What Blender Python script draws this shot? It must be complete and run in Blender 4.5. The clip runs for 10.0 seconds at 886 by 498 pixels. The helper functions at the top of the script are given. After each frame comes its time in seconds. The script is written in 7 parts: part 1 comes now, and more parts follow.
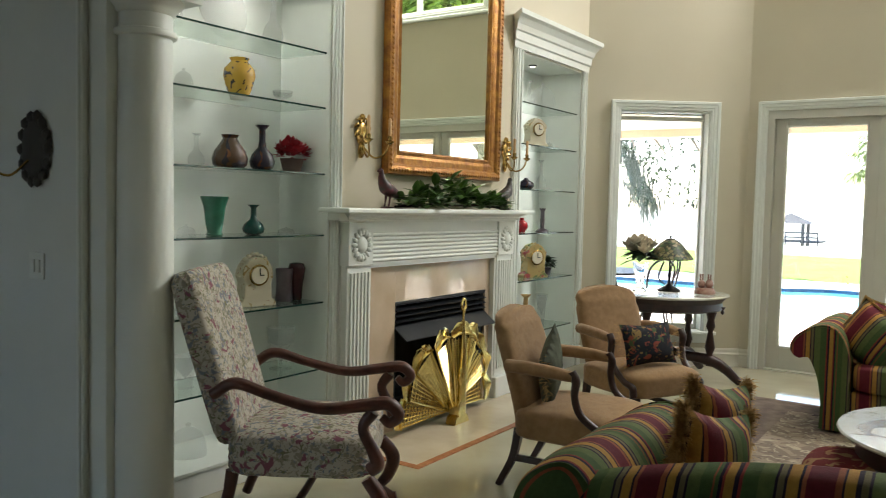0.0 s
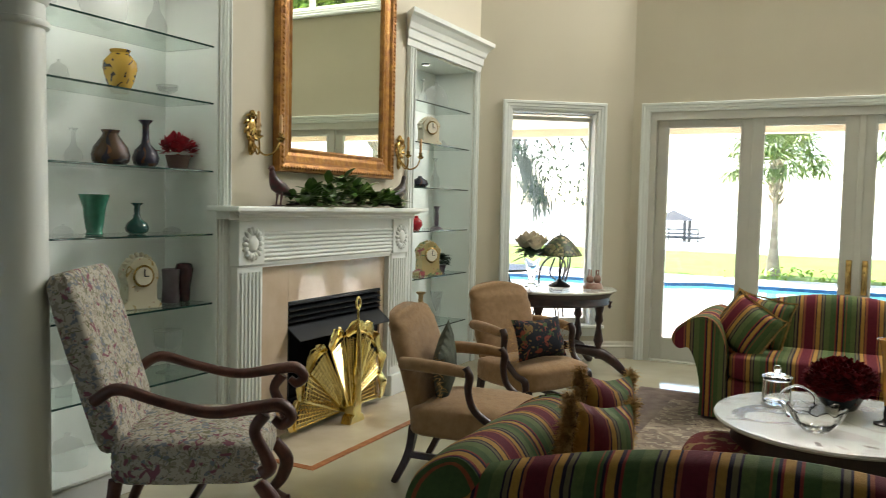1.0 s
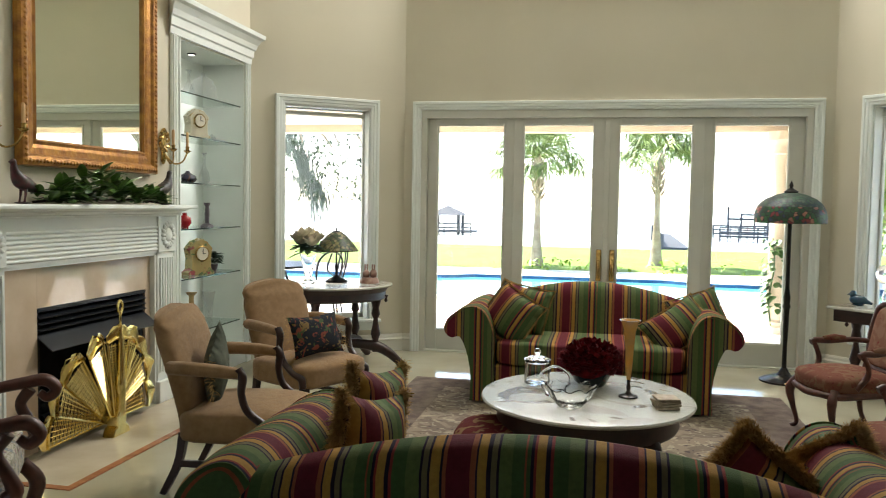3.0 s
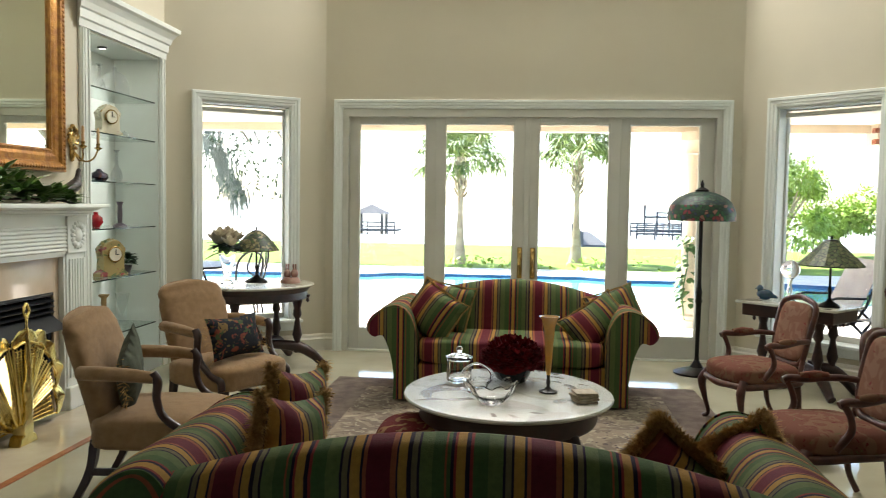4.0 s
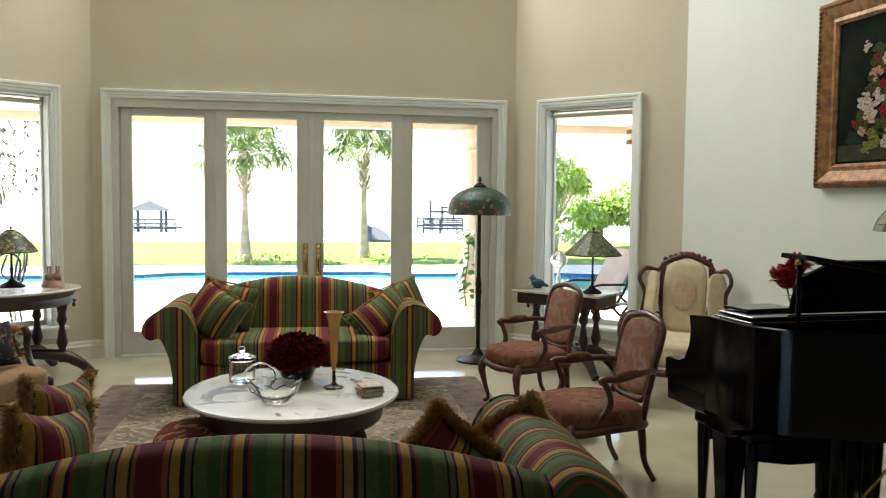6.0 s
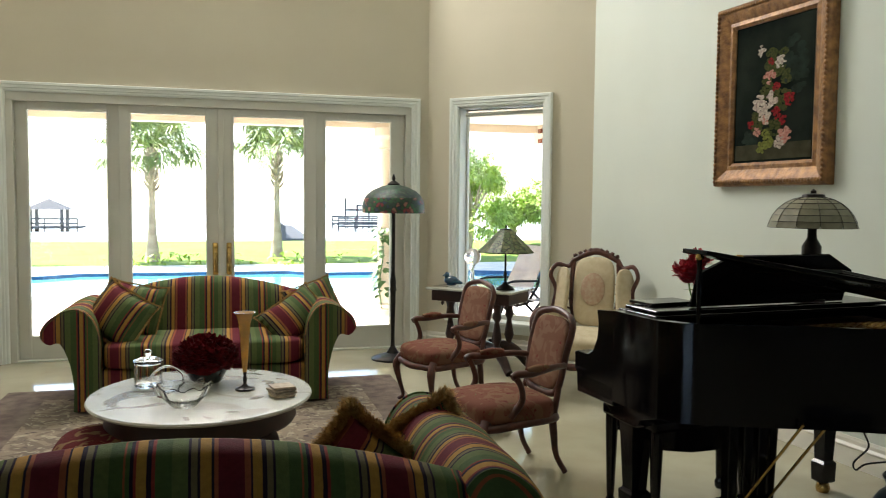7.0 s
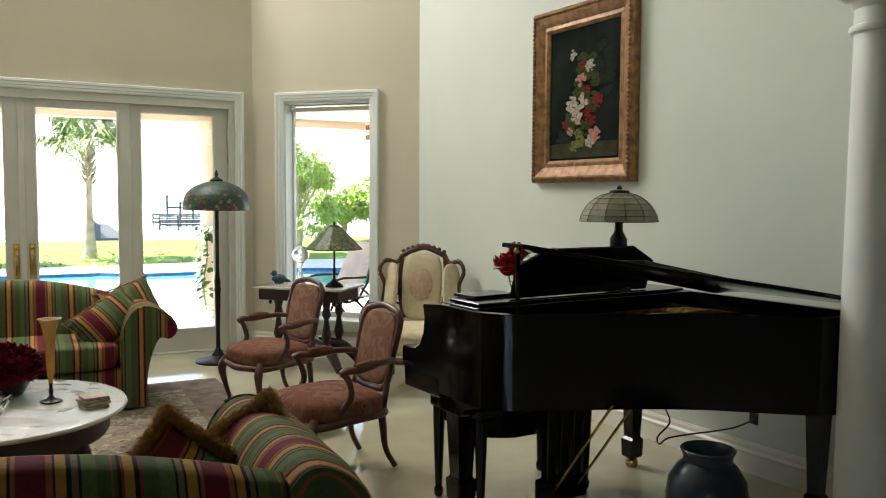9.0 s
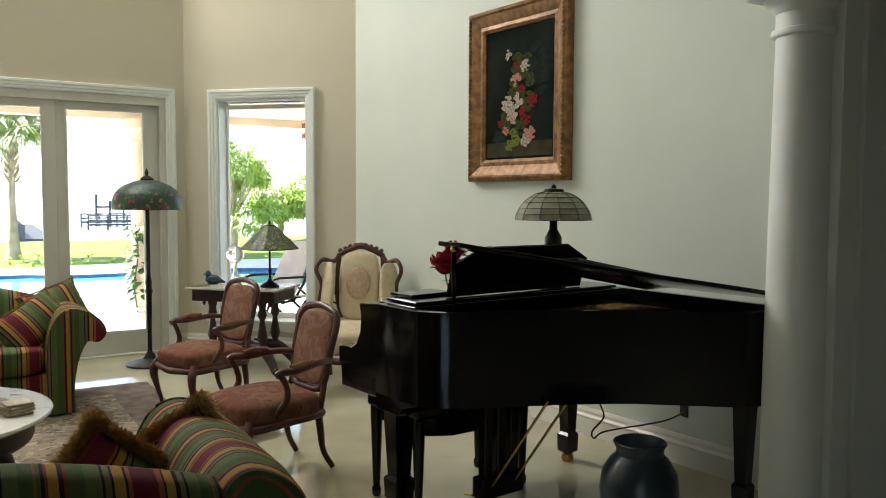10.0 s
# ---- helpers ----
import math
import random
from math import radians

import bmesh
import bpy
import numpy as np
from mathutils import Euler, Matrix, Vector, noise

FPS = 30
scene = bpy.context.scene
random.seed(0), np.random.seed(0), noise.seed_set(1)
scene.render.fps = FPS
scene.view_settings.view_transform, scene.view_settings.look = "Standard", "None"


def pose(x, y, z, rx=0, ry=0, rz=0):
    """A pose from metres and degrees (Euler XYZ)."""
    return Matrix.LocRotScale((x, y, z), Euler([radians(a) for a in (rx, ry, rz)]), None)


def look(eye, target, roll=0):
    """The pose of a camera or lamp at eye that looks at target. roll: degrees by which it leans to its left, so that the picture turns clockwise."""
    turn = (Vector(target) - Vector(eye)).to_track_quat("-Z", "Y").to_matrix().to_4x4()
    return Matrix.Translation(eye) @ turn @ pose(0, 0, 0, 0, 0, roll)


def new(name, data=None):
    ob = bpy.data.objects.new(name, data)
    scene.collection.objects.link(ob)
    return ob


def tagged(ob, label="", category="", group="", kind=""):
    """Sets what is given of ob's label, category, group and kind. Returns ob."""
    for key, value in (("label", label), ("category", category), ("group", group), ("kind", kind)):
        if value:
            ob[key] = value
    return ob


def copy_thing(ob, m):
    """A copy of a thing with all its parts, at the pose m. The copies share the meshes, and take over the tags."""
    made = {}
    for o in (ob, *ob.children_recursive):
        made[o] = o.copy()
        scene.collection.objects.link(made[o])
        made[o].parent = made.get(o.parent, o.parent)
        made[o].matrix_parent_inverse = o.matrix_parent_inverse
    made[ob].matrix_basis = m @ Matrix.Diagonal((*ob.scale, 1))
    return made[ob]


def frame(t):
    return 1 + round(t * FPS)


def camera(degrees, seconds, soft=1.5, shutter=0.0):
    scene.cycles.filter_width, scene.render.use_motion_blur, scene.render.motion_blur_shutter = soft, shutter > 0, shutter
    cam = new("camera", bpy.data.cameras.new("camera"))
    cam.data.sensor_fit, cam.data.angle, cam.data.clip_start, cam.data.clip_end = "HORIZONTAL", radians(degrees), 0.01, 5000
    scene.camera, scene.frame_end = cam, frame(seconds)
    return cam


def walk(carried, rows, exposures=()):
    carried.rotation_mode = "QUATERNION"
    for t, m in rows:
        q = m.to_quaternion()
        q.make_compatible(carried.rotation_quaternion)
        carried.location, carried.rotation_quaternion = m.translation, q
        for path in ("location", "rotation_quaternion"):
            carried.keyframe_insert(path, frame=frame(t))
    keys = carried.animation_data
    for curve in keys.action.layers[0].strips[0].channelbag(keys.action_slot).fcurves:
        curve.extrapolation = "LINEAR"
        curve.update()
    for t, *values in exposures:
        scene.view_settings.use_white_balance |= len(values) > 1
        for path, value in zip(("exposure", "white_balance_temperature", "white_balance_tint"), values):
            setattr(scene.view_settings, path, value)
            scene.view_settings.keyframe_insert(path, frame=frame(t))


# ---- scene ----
# ---- camera ----
cam = camera(58.0, 10.0, soft=0.95, shutter=0.3)
EYE_Z, SWING = 1.48, 0.13
PATH = [(0.0, 34.48, -3.23, -1.35), (0.5, 30.92, -3.21, -1.31), (1.0, 27.07, -3.2, -1.28), (1.5, 22.91, -3.18, -1.2),
        (2.0, 18.4, -3.18, -1.08), (2.5, 14.36, -3.19, -1.01), (4.0, 5.89, -3.2, -0.88), (4.5, 2.09, -3.23, -0.85),
        (5.0, -1.86, -3.27, -0.8), (5.5, -5.71, -3.29, -0.7), (7.0, -15.2, -3.4, -0.55), (7.5, -18.15, -3.43, -0.52),
        (8.0, -21.19, -3.47, -0.42), (8.5, -24.43, -3.51, -0.4), (9.0, -27.25, -3.56, -0.34), (9.5, -29.9, -3.58, -0.32),
        (10.0, -31.66, -3.62, -0.27)]
walk(cam, [(t, pose(-SWING * math.sin(radians(a)), SWING * math.cos(radians(a)), EYE_Z, 90 + p, r, a)) for t, a, p, r in PATH],
     exposures=[(0.0, 2.4), (10.0, 2.4)])

# ---- world and light ----
world = bpy.data.worlds.new("sky")
scene.world = world
world.use_nodes = True
wn = world.node_tree
sky = wn.nodes.new("ShaderNodeTexSky")
sky.sky_type, sky.sun_disc = "NISHITA", False
sky.sun_elevation, sky.sun_rotation = radians(58), radians(-49)
wn.links.new(sky.outputs[0], wn.nodes["Background"].inputs[0])
wn.nodes["Background"].inputs[1].default_value = 0.15
sun = new("sun", bpy.data.lights.new("sun", "SUN"))
sun.data.energy, sun.data.angle, sun.data.color = 4.6, radians(0.5), (1.0, 0.95, 0.87)
sun.matrix_world = look((-8, 3, 14), (-8 + 0.40, 3 - 0.35, 14 - 0.85))


def window_light(name, eye, target, w, h, watts, colour=(0.93, 0.97, 1.0)):
    d = bpy.data.lights.new(name, "AREA")
    d.shape, d.size, d.size_y, d.energy, d.color = "RECTANGLE", w, h, watts, colour
    ob = new(name, d)
    ob.matrix_world = look(eye, target)
    return ob


# ---- materials ----
def mat(name, colour, rough=0.5, metal=0.0, var=0.08, scale=6.0, bump=0.0, bump_scale=60.0, second=None, coat=0.0, ior=1.5, trans=0.0, sheen=0.0):
    m = bpy.data.materials.new(name)
    m.use_nodes = True
    nt = m.node_tree
    b = nt.nodes["Principled BSDF"]
    b.inputs["Roughness"].default_value, b.inputs["Metallic"].default_value = rough, metal
    b.inputs["Coat Weight"].default_value, b.inputs["IOR"].default_value = coat, ior
    b.inputs["Transmission Weight"].default_value, b.inputs["Sheen Weight"].default_value = trans, sheen
    b.inputs["Coat Roughness"].default_value = 0.08
    b.inputs["Specular IOR Level"].default_value = 0.12 if rough >= 0.75 else 0.5
    tc = nt.nodes.new("ShaderNodeTexCoord")
    n1 = nt.nodes.new("ShaderNodeTexNoise")
    n1.inputs["Scale"].default_value, n1.inputs["Detail"].default_value = scale, 6
    nt.links.new(tc.outputs["Object"], n1.inputs["Vector"])
    mix = nt.nodes.new("ShaderNodeMix")
    mix.data_type = "RGBA"
    c2 = second or tuple(c * (1 - var) for c in colour)
    c1 = colour if second else tuple(min(1, c * (1 + var)) for c in colour)
    mix.inputs["A"].default_value, mix.inputs["B"].default_value = (*c1, 1), (*c2, 1)
    ramp = nt.nodes.new("ShaderNodeMapRange")
    ramp.inputs["From Min"].default_value, ramp.inputs["From Max"].default_value = 0.35, 0.65
    nt.links.new(n1.outputs["Fac"], ramp.inputs["Value"])
    nt.links.new(ramp.outputs[0], mix.inputs["Factor"])
    nt.links.new(mix.outputs["Result"], b.inputs["Base Color"])
    if bump:
        n2 = nt.nodes.new("ShaderNodeTexNoise")
        n2.inputs["Scale"].default_value, n2.inputs["Detail"].default_value = bump_scale, 4
        nt.links.new(tc.outputs["Object"], n2.inputs["Vector"])
        bp = nt.nodes.new("ShaderNodeBump")
        bp.inputs["Strength"].default_value, bp.inputs["Distance"].default_value = bump, 0.01
        nt.links.new(n2.outputs["Fac"], bp.inputs["Height"])
        nt.links.new(bp.outputs[0], b.inputs["Normal"])
    return m


def nodes_of(m):
    return m.node_tree.nodes, m.node_tree.links, m.node_tree.nodes["Principled BSDF"]


def ramp_node(m, stops, interp="LINEAR"):
    r = m.node_tree.nodes.new("ShaderNodeValToRGB")
    cr = r.color_ramp
    cr.interpolation = interp
    while len(cr.elements) < len(stops):
        cr.elements.new(0.5)
    for e, (p, c) in zip(cr.elements, stops):
        e.position, e.color = p, (*c, 1)
    return r


WALL = mat("wall_paint", (0.574, 0.524, 0.402), 0.7, var=0.02, scale=1.5, bump=0.05, bump_scale=220)
WALL_COOL = mat("side_wall_paint", (0.572, 0.607, 0.537), 0.7, var=0.02, scale=1.5, bump=0.05, bump_scale=220)
CEIL = mat("ceiling_paint", (0.8, 0.78, 0.72), 0.8, var=0.02)
TRIM = mat("white_trim_paint", (0.752, 0.78, 0.735), 0.38, var=0.02, scale=3)
BASEC = mat("baseboard_paint", (0.72, 0.69, 0.6), 0.4, var=0.02, scale=3)
DOORP = mat("door_paint", (0.62, 0.61, 0.54), 0.45, var=0.03, scale=4)
PIER = mat("pier_paint", (0.703, 0.725, 0.69), 0.6, var=0.03, scale=2)
FLOORM = mat("polished_marble_floor", (0.50, 0.465, 0.335), 0.07, var=0.05, scale=2.2, second=(0.42, 0.385, 0.27), ior=1.55)
HEARTH = mat("cream_hearth_marble", (0.66, 0.58, 0.44), 0.09, scale=4, second=(0.58, 0.49, 0.36))
INLAY = mat("terracotta_inlay", (0.42, 0.17, 0.08), 0.15, var=0.15, scale=20)
SLIP = mat("beige_marble_slip", (0.62, 0.5, 0.38), 0.06, scale=5, second=(0.54, 0.42, 0.3))
BLACKMETAL = mat("black_firebox_metal", (0.012, 0.014, 0.018), 0.35, metal=0.3, var=0.3)
SOOT = mat("sooty_firebrick", (0.01, 0.01, 0.011), 0.9, var=0.4, scale=9, bump=0.3, bump_scale=30)


def clear_glass(name, tint=(1, 1, 1), rough=0.0, ior=1.45):
    m = mat(name, tint, rough, var=0.0, trans=1.0, ior=ior)
    return m


PANE = clear_glass("window_glass")
SHELFGLASS = clear_glass("green_edged_shelf_glass", (0.80, 0.93, 0.88))
CUTGLASS = clear_glass("thick_cut_glass", (0.99, 0.995, 0.995), 0.0, 1.38)
CRYSTAL = mat("cut_crystal", (0.45, 0.48, 0.48), 0.03, var=0.0)
CRYSTAL.node_tree.nodes["Principled BSDF"].inputs["Alpha"].default_value = 0.15


# ---- mesh helpers ----
def mesh_of(name, bm, material, smooth=False, auto=None):
    me = bpy.data.meshes.new(name)
    bmesh.ops.recalc_face_normals(bm, faces=bm.faces[:])
    if smooth:
        for f in bm.faces:
            f.smooth = True
        lim = radians(auto or 50)
        for e in bm.edges:
            if len(e.link_faces) == 2 and e.calc_face_angle(0) > lim:
                e.smooth = False
    bm.to_mesh(me)
    bm.free()
    for m in (material if isinstance(material, (list, tuple)) else [material]):
        me.materials.append(m)
    return me


def part(name, bm, material, parent=None, label="", smooth=False, auto=None):
    ob = new(name, mesh_of(name, bm, material, smooth, auto))
    ob.parent = parent
    if label:
        tagged(ob, label)
    return ob


def thing(name, m, label, category, group="", kind=""):
    ob = new(name)
    ob.empty_display_size = 0.1
    ob.matrix_world = m
    return tagged(ob, label, category, group, kind)


def solid(name, bm, material, label, category, m=None, group="", kind="", smooth=False, auto=None):
    ob = part(name, bm, material, None, "", smooth, auto)
    if m is not None:
        ob.matrix_world = m
    return tagged(ob, label, category, group, kind)


def box(x0, x1, y0, y1, z0, z1, bevel=0.0, bm=None, seg=1, mat_i=0):
    own = bmesh.new()
    bmesh.ops.create_cube(own, size=1)
    for v in own.verts:
        v.co = ((x0 + x1) / 2 + v.co.x * (x1 - x0), (y0 + y1) / 2 + v.co.y * (y1 - y0), (z0 + z1) / 2 + v.co.z * (z1 - z0))
    if bevel:
        bmesh.ops.bevel(own, geom=own.edges[:], offset=bevel, segments=seg, profile=0.5, affect="EDGES")
    return join(bm, own, mat_i)


def join(bm, own, mat_i=0):
    for f in own.faces:
        f.material_index = mat_i
    if bm is None:
        return own
    me = bpy.data.meshes.new("tmp")
    own.to_mesh(me)
    own.free()
    bm.from_mesh(me)
    bpy.data.meshes.remove(me)
    return bm


def moved(bm, m):
    bmesh.ops.transform(bm, matrix=m, verts=bm.verts[:])
    return bm


def lathe(profile, seg=24, bm=None, m=None, mat_i=0):
    """A turned form from (radius, height) pairs."""
    own = bmesh.new()
    rings = []
    for r, z in profile:
        if r < 1e-4:
            rings.append([own.verts.new((0, 0, z))])
        else:
            rings.append([own.verts.new((r * math.cos(2 * math.pi * i / seg), r * math.sin(2 * math.pi * i / seg), z)) for i in range(seg)])
    for a, b in zip(rings, rings[1:]):
        for i in range(seg):
            j = (i + 1) % seg
            q = [a[i % len(a)], a[j % len(a)], b[j % len(b)], b[i % len(b)]]
            q = list(dict.fromkeys(q))
            if len(q) > 2:
                own.faces.new(q)
    if len(rings[0]) > 1:
        own.faces.new(rings[0][::-1])
    if len(rings[-1]) > 1:
        own.faces.new(rings[-1])
    if m is not None:
        moved(own, m)
    return join(bm, own, mat_i)


def smooth_line(pts, n=6):
    """Points on a smooth curve through pts."""
    ps = [Vector(p) for p in pts]
    ps = [2 * ps[0] - ps[1]] + ps + [2 * ps[-1] - ps[-2]]
    out = []
    for i in range(1, len(ps) - 2):
        a, b, c, d = ps[i - 1:i + 3]
        for k in range(n):
            t = k / n
            out.append(0.5 * (2 * b + (c - a) * t + (2 * a - 5 * b + 4 * c - d) * t * t + (3 * b - a - 3 * c + d) * t ** 3))
    out.append(ps[-2])
    return out


def tube(pts, radius, seg=8, n=6, flat=1.0, bm=None, up=(0, 0, 1), mat_i=0, square=False):
    """A rod along a smooth curve; radius: a number or a list, thinner across up by flat."""
    line = smooth_line(pts, n) if n > 1 else [Vector(p) for p in pts]
    own = bmesh.new()
    rings = []
    up, side = Vector(up), None
    for i, p in enumerate(line):
        d = (line[min(i + 1, len(line) - 1)] - line[max(i - 1, 0)]).normalized()
        if side is None:
            u = up if abs(d.dot(up)) < 0.95 else Vector((1, 0, 0))
            s = d.cross(u).normalized()
        else:
            s = (side - d * side.dot(d)).normalized()
        side = s
        w = s.cross(d).normalized()
        if isinstance(radius, (list, tuple)):
            f = i / max(1, len(line) - 1) * (len(radius) - 1)
            k = min(int(f), len(radius) - 2)
            r = radius[k] + (radius[k + 1] - radius[k]) * (f - k)
        else:
            r = radius
        ring = []
        for j in range(seg):
            a = 2 * math.pi * (j + (0.5 if square else 0)) / seg
            ring.append(own.verts.new(p + s * (r * math.cos(a)) + w * (r * flat * math.sin(a))))
        rings.append(ring)
    for a, b in zip(rings, rings[1:]):
        for j in range(seg):
            own.faces.new((a[j], a[(j + 1) % seg], b[(j + 1) % seg], b[j]))
    own.faces.new(rings[0][::-1])
    own.faces.new(rings[-1])
    return join(bm, own, mat_i)


def prism(outline, depth, bevel=0.0, bm=None, m=None, seg=2, mat_i=0):
    """An outline in x and z, drawn out along y from 0 to depth."""
    own = bmesh.new()
    a = [own.verts.new((x, 0, z)) for x, z in outline]
    b = [own.verts.new((x, depth, z)) for x, z in outline]
    own.faces.new(a)
    own.faces.new(b[::-1])
    n = len(a)
    for i in range(n):
        own.faces.new((a[i], b[i], b[(i + 1) % n], a[(i + 1) % n]))
    bmesh.ops.recalc_face_normals(own, faces=own.faces[:])
    if bevel:
        rim = [e for e in own.edges if abs(e.verts[0].co.y - e.verts[1].co.y) < 1e-6]
        bmesh.ops.bevel(own, geom=rim, offset=bevel, segments=seg, profile=0.5, affect="EDGES")
    if m is not None:
        moved(own, m)
    return join(bm, own, mat_i)


def grid_sheet(nu, nv, fn, bm=None, close_u=False, close_v=False, mat_i=0):
    """A sheet of nu by nv cells through fn(u, v), each from 0 to 1."""
    own = bmesh.new()
    cu, cv = nu + (0 if close_u else 1), nv + (0 if close_v else 1)
    vs = [[own.verts.new(fn(i / nu, j / nv)) for j in range(cv)] for i in range(cu)]
    for i in range(nu):
        for j in range(nv):
            own.faces.new((vs[i][j], vs[(i + 1) % cu][j], vs[(i + 1) % cu][(j + 1) % cv], vs[i][(j + 1) % cv]))
    return join(bm, own, mat_i)


def blob(sx, sy, sz, bm=None, m=None, sub=2, jitter=0.0, seed=0, power=2.0, mat_i=0):
    """A soft rounded form; power above 2 makes it boxier."""
    own = bmesh.new()
    bmesh.ops.create_icosphere(own, subdivisions=sub, radius=1)
    for v in own.verts:
        c = v.co
        k = (abs(c.x) ** power + abs(c.y) ** power + abs(c.z) ** power) ** (-1 / power)
        c = c * k
        if jitter:
            c = c * (1 + jitter * noise.noise(c * 2.3 + Vector((seed, seed * 1.7, 0))))
        v.co = (c.x * sx, c.y * sy, c.z * sz)
    if m is not None:
        moved(own, m)
    return join(bm, own, mat_i)


def wall_run(name, a, b, z0, z1, thick, material, label, openings=(), inner=1, kind="structure"):
    """A wall from a to b (plan), with openings (along0, along1, bottom, top) cut through; thickness goes to the right of a to b times inner."""
    a, b = Vector((*a, 0)), Vector((*b, 0))
    length = (b - a).length
    ang = math.atan2((b - a).y, (b - a).x)
    bm = bmesh.new()
    cuts = sorted({0.0, length, *[o[0] for o in openings], *[o[1] for o in openings]})
    t0, t1 = (-thick, 0) if inner > 0 else (0, thick)
    for s0, s1 in zip(cuts, cuts[1:]):
        mid = (s0 + s1) / 2
        spans, z = [], z0
        for o in sorted((o for o in openings if o[0] < mid < o[1]), key=lambda o: o[2]):
            if o[2] > z:
                spans.append((z, o[2]))
            z = o[3]
        if z < z1:
            spans.append((z, z1))
        for p, q in spans:
            box(s0, s1, t0, t1, p, q, bm=bm)
    bmesh.ops.remove_doubles(bm, verts=bm.verts[:], dist=1e-4)
    ob = part(name, bm, material)
    ob.matrix_world = Matrix.Translation(a) @ Matrix.Rotation(ang, 4, "Z")
    return tagged(ob, label, "wall", kind=kind)


# ---- the shell ----
DOOR_Y, FIRE_X, TOP = 7.95, -3.25, 5.6
CORNER_L, CORNER_R = (-2.0, 7.95), (2.0, 7.95)
BAY_L, BAY_R = (-3.25, 7.06), (3.22, 6.73)
RIGHT_END = (3.60, 2.2)

solid("floor", box(-9, 9, -6, DOOR_Y, -0.12, 0), FLOORM, "polished cream marble floor", "floor", kind="structure")
# walls; the openings are the french doors, the bay windows and the high windows above them
DW = 1.825
wall_run("wall_north", CORNER_L, CORNER_R, 0, TOP, 0.22, WALL, "cream painted wall over the french doors",
         [(2.0 - DW, 2.0 + DW, 0, 2.41), (0.5, 3.5, 3.75, 5.1)], inner=-1)
LB = (Vector(BAY_L) - Vector(CORNER_L)).length
RB = (Vector(BAY_R) - Vector(CORNER_R)).length
wall_run("wall_northwest", BAY_L, CORNER_L, 0, TOP, 0.22, WALL, "cream painted angled bay wall with a window",
         [(LB - 1.212, LB - 0.365, 0.33, 2.40)], inner=-1)
wall_run("wall_northeast", CORNER_R, BAY_R, 0, TOP, 0.22, WALL, "cream painted angled bay wall with a window", [(0.35, 1.245, 0.33, 2.40)], inner=-1)
wall_run("wall_east", BAY_R, RIGHT_END, 0, TOP, 0.2, WALL_COOL, "pale painted wall behind the piano", inner=-1)
# fireplace wall with two shelf niches
BL0, BL1, BR0, BR1 = 2.12, 3.57, 5.78, 6.94
NICHE_TOP = 2.72
wall_run("wall_west", (FIRE_X, 2.036), BAY_L, 0, TOP, 0.42, WALL, "cream painted chimney wall with shelf niches",
         [(BL0 - 2.036, BL1 - 2.036, 0.13, NICHE_TOP), (BR0 - 2.036, BR1 - 2.036, 0.13, NICHE_TOP), (4.17 - 2.036, 5.28 - 2.036, 0, 0.84)], inner=-1)
solid("ceiling", box(-9, 9, -6, DOOR_Y + 0.2, TOP, TOP + 0.15), CEIL, "plain white ceiling", "ceiling", kind="structure")


# ---- openings: casings, doors, windows ----
def along(a, b):
    """The pose at a in plan, x running to b and y out of the room (to the left of a to b)."""
    d = Vector((b[0] - a[0], b[1] - a[1]))
    return pose(a[0], a[1], 0, 0, 0, math.degrees(math.atan2(d.y, d.x)))


def moulding(w, proud):
    """The cross-section of a casing: across 0..w from the opening out, and how far it stands proud."""
    return [(0, 0), (0, 0.5 * proud), (0.12 * w, 0.62 * proud), (0.3 * w, 0.62 * proud), (0.36 * w, 0.8 * proud), (0.62 * w, 0.8 * proud),
            (0.7 * w, proud), (0.94 * w, proud), (w, 0.8 * proud), (w, 0)]


def casing(x0, x1, z0, z1, w=0.1, proud=0.035, side=1, sill=False):
    """A mitred moulded frame round an opening in the x-z plane, standing proud towards -y."""
    bm = bmesh.new()
    prof = moulding(w, proud)
    path = [(x0, z0, -1, 0), (x0, z1, -1, 1), (x1, z1, 1, 1), (x1, z0, 1, 0)]
    if sill:
        path = [(x0, z0, -1, -1), (x0, z1, -1, 1), (x1, z1, 1, 1), (x1, z0, 1, -1)]
    rings = [[bm.verts.new((x + dx * s, -p - 0.002, z + dz * s)) for s, p in prof] for x, z, dx, dz in path]
    pairs = list(zip(rings, rings[1:]))
    if sill:
        pairs.append((rings[-1], rings[0]))
    for a, b in pairs:
        for i in range(len(prof)):
            j = (i + 1) % len(prof)
            bm.faces.new((a[i], a[j], b[j], b[i]))
    if not sill:
        bm.faces.new(rings[0])
        bm.faces.new(rings[-1][::-1])
    return bm


def frame_of(x0, x1, z0, z1, y0, y1, stile, top, bottom, bevel=0.004):
    bm = bmesh.new()
    box(x0, x0 + stile, y0, y1, z0, z1, bevel, bm)
    box(x1 - stile, x1, y0, y1, z0, z1, bevel, bm)
    box(x0 + stile, x1 - stile, y0 + 0.003, y1 - 0.003, z1 - top, z1, bevel, bm)
    box(x0 + stile, x1 - stile, y0 + 0.003, y1 - 0.003, z0, z0 + bottom, bevel, bm)
    return bm


def pane(name, x0, x1, z0, z1, y, parent):
    ob = part(name, box(x0, x1, y, y + 0.006, z0, z1), PANE, parent, "clear window glass")
    ob.visible_shadow = False
    return ob


